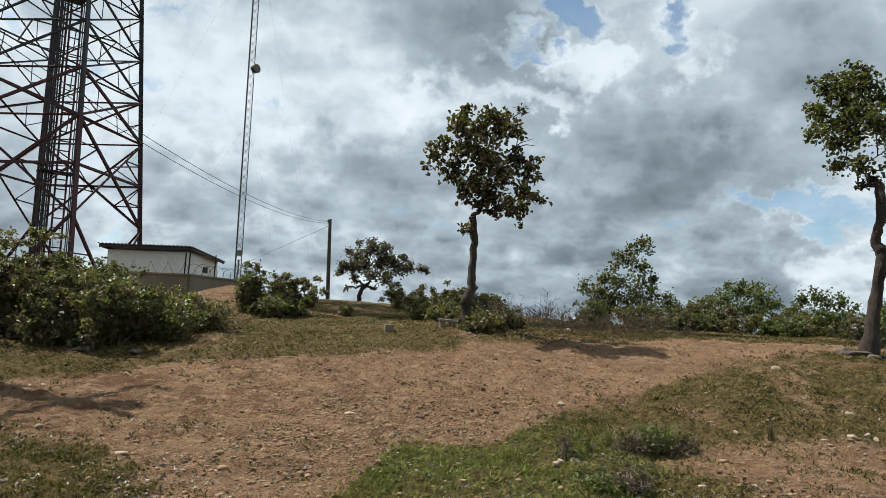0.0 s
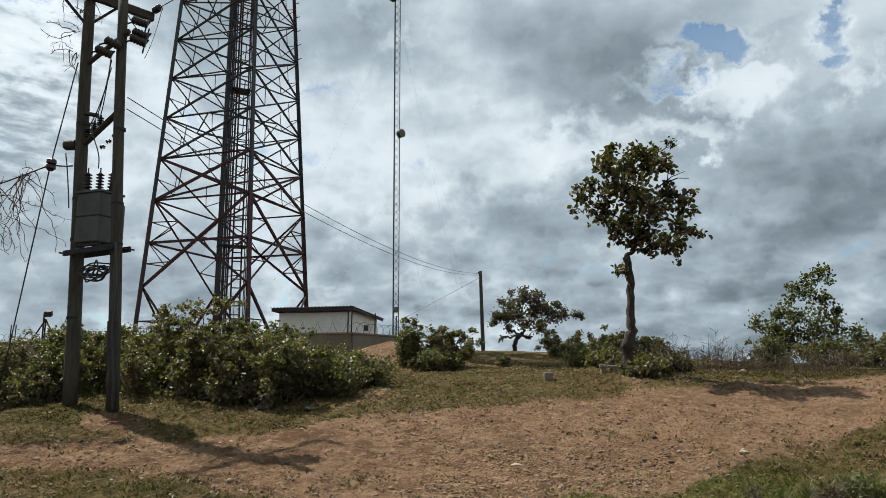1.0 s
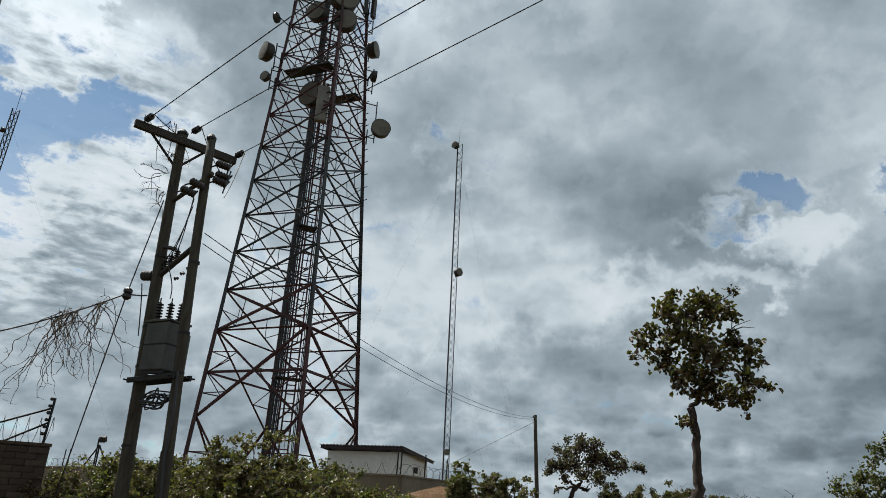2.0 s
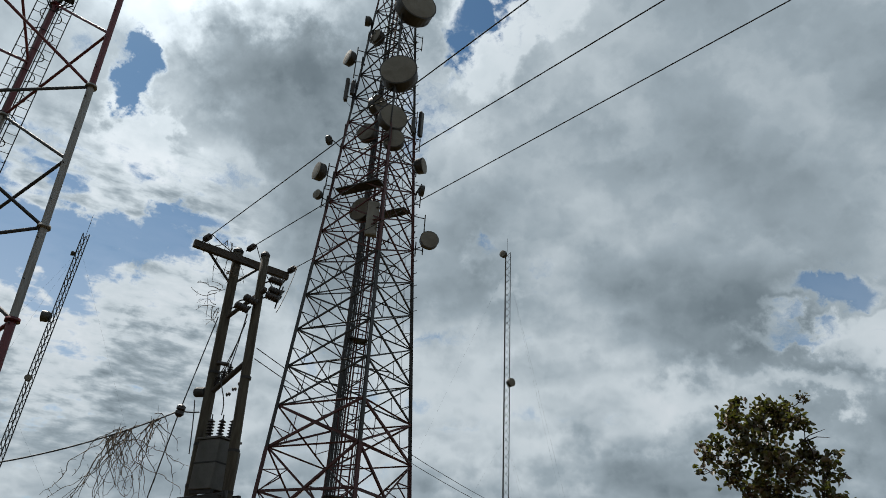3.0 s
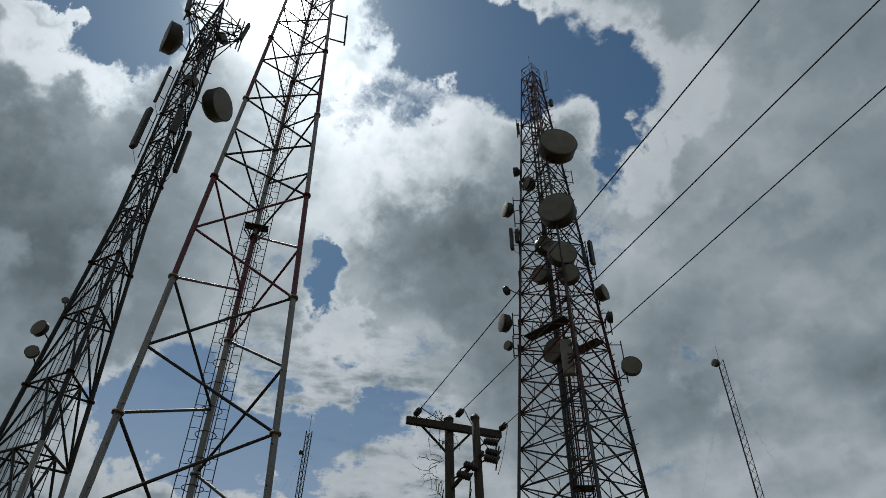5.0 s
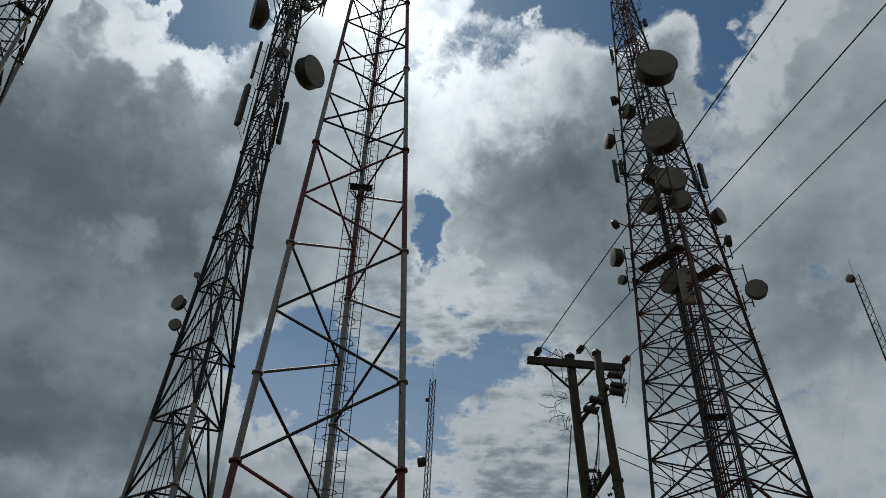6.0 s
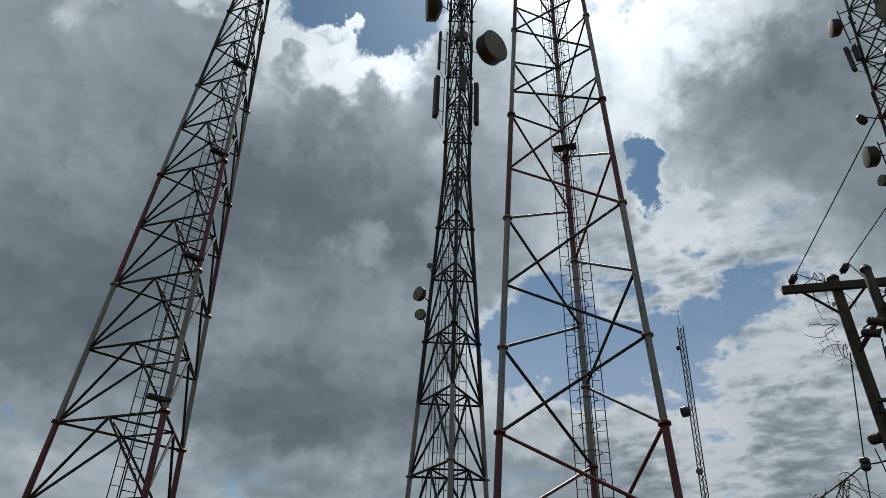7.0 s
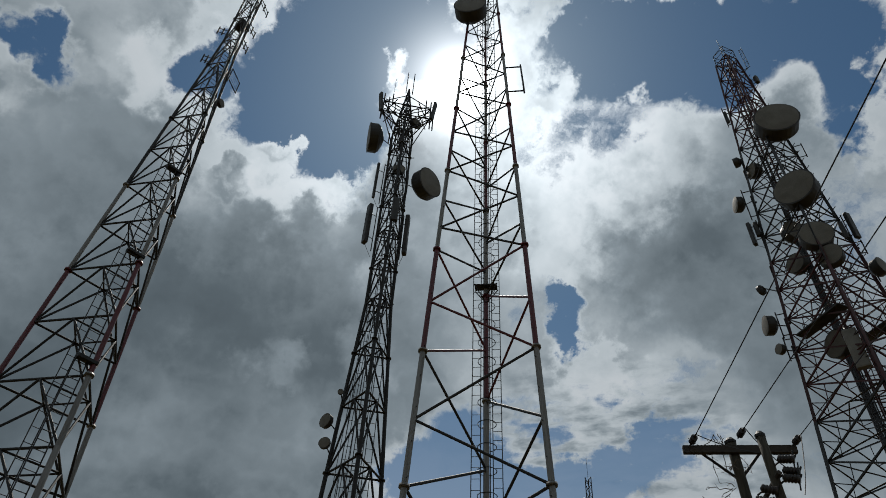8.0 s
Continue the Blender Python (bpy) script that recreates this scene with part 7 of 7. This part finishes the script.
def clods():
    """Crumbled earth and larger stones in drifts over the worn track."""
    r = np.random.RandomState(14)
    base = stone_mesh(910, 1)
    bv = np.array([tuple(v.co) for v in base.verts])
    bf = np.array([[v.index for v in f.verts] for f in base.faces])
    base.free()
    for name, mat, n, mean, label in (("clods", CLOD, 42000, 0.008, "dark crumbled clods of earth over the track"), ("pale_gravel", ROCK, 5000, 0.0095, "pale broken stone scattered over the track")):
        d = 5.0 + 16 * r.rand(n) ** 1.3
        a = np.radians(r.uniform(-40, 45, n))
        x, y = -np.sin(a) * d, np.cos(a) * d
        drift = 0.45 * patchy(x * 0.6, y, 2.2, 33) + 0.3 * patchy(x * 0.6, y, 0.7, 31) + 0.25 * patchy(x, y, 0.25, 32)
        keep = r.rand(n) < np.clip((drift - 0.46) * 7, 0.02, 1) * np.clip(wear(x, y) * 1.2, 0.25, 1)
        stony = np.exp(-((x + 2.0) / 3.0) ** 2 - ((y - 8.2) / 2.3) ** 2) + np.exp(-((x - 0.6) / 1.3) ** 2 - ((y - 11.2) / 0.7) ** 2) + np.exp(-((x - 5.0) / 2.5) ** 2 - ((y - 8.0) / 1.5) ** 2)
        keep &= r.rand(n) < np.clip(0.3 + stony, 0, 1)
        x, y = x[keep], y[keep]
        m = len(x)
        s = (r.gamma(1.6, mean / 1.6, m) + 0.004).clip(0, 0.06) * (0.7 + 0.03 * np.hypot(x, y))
        sc = np.stack([s * r.uniform(0.8, 1.5, m), s * r.uniform(0.7, 1.2, m), s * r.uniform(0.45, 0.8, m)], 1)
        t = r.uniform(0, 6.28, m)
        c, q = np.cos(t)[:, None], np.sin(t)[:, None]
        v = bv[None] * sc[:, None]
        v = np.stack([v[..., 0] * c - v[..., 1] * q, v[..., 0] * q + v[..., 1] * c, v[..., 2]], -1)
        v += np.stack([x, y, height(x, y) + crumb(x, y) + sc[:, 2] * 0.25], 1)[:, None]
        f = (bf[None] + (np.arange(m) * len(bv))[:, None, None]).reshape(-1, 3)
        me = bpy.data.meshes.new(name)
        me.vertices.add(m * len(bv))
        me.vertices.foreach_set("co", v.ravel().astype(np.float32))
        me.loops.add(len(f) * 3)
        me.loops.foreach_set("vertex_index", f.ravel().astype(np.int32))
        me.polygons.add(len(f))
        me.polygons.foreach_set("loop_start", np.arange(len(f), dtype=np.int32) * 3)
        me.update(calc_edges=True)
        me.materials.append(mat)
        tagged(new(name, me), label, "gravel", kind="stuff")


clods()


def litter():
    """Dead leaves and flattened straw in drifts, thickest at the edges of the track."""
    r = np.random.RandomState(15)
    n = 60000
    d = 5.0 + 20 * r.rand(n) ** 1.5
    a = np.radians(r.uniform(-40, 56, n))
    x, y = -np.sin(a) * d, np.cos(a) * d
    drift = 0.5 * patchy(x * 0.5, y, 0.55, 41) + 0.5 * patchy(x, y, 0.2, 42)
    b = wear(x, y)
    keep = r.rand(n) < np.clip((drift - 0.47) * 5, 0.02, 1) * (0.35 + 2.2 * b * (1 - b))
    x, y = x[keep], y[keep]
    m = len(x)
    nor = r.normal(size=(m, 3)) * 0.45 + np.array([0, 0, 1.0])
    nor /= np.linalg.norm(nor, axis=1, keepdims=True)
    at = np.stack([x, y, height(x, y) + crumb(x, y) + 0.012], 1)
    ob = new("leaf_litter", leaf_mesh("leaf_litter", at, nor, r.uniform(0.015, 0.04, m) * (0.7 + 0.03 * np.hypot(x, y)), LITTER, 15, 0.2, 1.8))
    tagged(ob, "dead brown leaves and straw lying on the earth", "leaf litter", kind="stuff")


litter()


# ---- parked car ----
def car():
    """Only its front corner shows; it is built whole."""
    o = Vector((-7.17, 6.41, gz(-7.17, 6.41) + 0.03))
    yaw = -0.7
    M = pose(o.x, o.y, o.z, 0, 0, yaw) @ Matrix.Diagonal((1, 1, 1.1, 1))
    t = thing("car", o, "white car parked beside the track, bonnet towards the clearing", "car")

    def loft(name, sections, mat, parent, label="", smooth=True):
        """sections: along x; each a half outline (y, z), mirrored."""
        bm = bmesh.new()
        rows = []
        for x, half in sections:
            full = [(y, z) for y, z in half] + [(-y, z) for y, z in half[::-1]]
            rows.append([bm.verts.new(M @ Vector((x, y, z))) for y, z in full])
        k = len(rows[0])
        for a, b in zip(rows, rows[1:]):
            for j in range(k):
                bm.faces.new((a[j], a[(j + 1) % k], b[(j + 1) % k], b[j]))
        bm.faces.new(rows[0][::-1])
        bm.faces.new(rows[-1])
        bmesh.ops.recalc_face_normals(bm, faces=bm.faces[:])
        edges = [e for e in bm.edges if e.calc_face_angle(0) > 0.5]
        bmesh.ops.bevel(bm, geom=edges, offset=0.02, segments=2, affect="EDGES", profile=0.6)
        return part(name, bm, mat, parent, label, smooth)

    # car's x runs from the nose (0) backwards (negative)
    def prof(w, belt, hood):
        return [(w * 0.86, 0.24), (w, 0.42), (w * 1.0, belt - 0.14), (w * 0.95, belt), (w * 0.72, hood), (w * 0.3, hood + 0.025)]

    loft("body", [(-0.02, prof(0.66, 0.66, 0.71)), (-0.18, prof(0.76, 0.76, 0.82)), (-0.6, prof(0.82, 0.87, 0.94)), (-1.1, prof(0.83, 0.92, 1.0)), (-2.2, prof(0.83, 0.92, 0.96)), (-3.6, prof(0.82, 0.90, 0.93)), (-4.1, prof(0.76, 0.86, 0.88)), (-4.2, prof(0.7, 0.7, 0.72))], CAR_PAINT, t)
    cab = [(-1.05, [(0.72, 0.92), (0.70, 0.94), (0.4, 0.95)]), (-1.75, [(0.70, 0.92), (0.60, 1.36), (0.4, 1.40)]), (-2.9, [(0.70, 0.92), (0.60, 1.38), (0.4, 1.42)]), (-3.75, [(0.70, 0.92), (0.66, 0.98), (0.4, 1.0)])]
    loft("cabin_glass", cab, GLASS, t)
    part("roof", box(M @ pose(-2.3, 0, 1.41), 1.25, 1.12, 0.05, 0.02), CAR_PAINT, t)
    part("front_bumper", box(M @ pose(0.03, 0, 0.40), 0.22, 1.36, 0.24, 0.05), CAR_PAINT, t)
    part("bumper_skirt", box(M @ pose(0.02, 0, 0.25), 0.2, 1.42, 0.12, 0.03), RUBBER, t)
    grille = part("grille", box(M @ pose(-0.005, 0, 0.62), 0.08, 0.8, 0.15, 0.015), RUBBER, t)
    for k in range(3):
        part("grille_bar", box(M @ pose(0.04, 0, 0.575 + 0.045 * k), 0.012, 0.76, 0.01), RUBBER, grille)
    part("badge", lathe(M @ pose(0.042, 0, 0.62, 0, 90), [(0.05, 0), (0.05, 0.012), (0.04, 0.018)], 16), CHROME, grille)
    for s in (-1, 1):
        lamp_body = part("headlight", box(M @ pose(-0.1, s * 0.54, 0.63, 0, -14, s * -14), 0.17, 0.3, 0.15, 0.045), LENS, t)
        part("indicator", box(M @ pose(-0.17, s * 0.675, 0.63, 0, -14, s * -35), 0.16, 0.1, 0.14, 0.03), LENS, lamp_body)
        part("mirror", box(M @ pose(-1.35, s * 0.9, 0.98), 0.12, 0.18, 0.12, 0.03), CAR_PAINT, t)
    plate = part("number_plate", box(M @ pose(0.145, 0, 0.42), 0.012, 0.5, 0.11, 0.004), PLATE, t)
    for k in range(5):
        part("plate_bar", box(M @ pose(0.153, -0.16 + 0.08 * k, 0.42), 0.004, 0.045, 0.065), RUBBER, plate)
    for x in (-0.75, -3.3):
        for s in (-1, 1):
            m = M @ pose(x, s * 0.76, 0.29, -90 * s)
            w = part("wheel", lathe(m, [(0.17, -0.09), (0.26, -0.1), (0.29, -0.06), (0.29, 0.05), (0.26, 0.09), (0.18, 0.09)], 28), RUBBER, t)
            part("rim", lathe(m, [(0.18, 0.05), (0.185, 0.085), (0.12, 0.08), (0.05, 0.095), (0.02, 0.1)], 20), CHROME, w)


car()


# ---- masonry pieces ----
def blocks(core, m, L, base, top, course, length, depth, mat, limit):
    """Courses of blocks on the clearing's side of a wall, each an object on a shared mesh."""
    rnd = random.Random(41)
    me = bpy.data.meshes.new("block")
    bm = box(Matrix.Identity(4), length - 0.01, depth, course - 0.012, 0.005)
    bm.to_mesh(me)
    bm.free()
    me.materials.append(mat)
    made, rows = 0, int((top - base) / course)
    for r in range(rows):
        z = top - course * (r + 0.5)
        shift = (r % 2) * length / 2
        for k in range(int(L / length)):
            if made >= limit:
                return
            x = k * length + shift + length / 2
            if x + length / 2 > L:
                continue
            ob = new("block", me)
            under(ob, core, m @ pose(x, 0.095 + rnd.uniform(-0.006, 0.006), z) if m is not None else Matrix.Identity(4))
            made += 1




blocks(W1[0], W1[1], min(W1[2], 5.0), W1[3], 2.58, 0.15, 0.46, 0.05, BLOCK, 300)
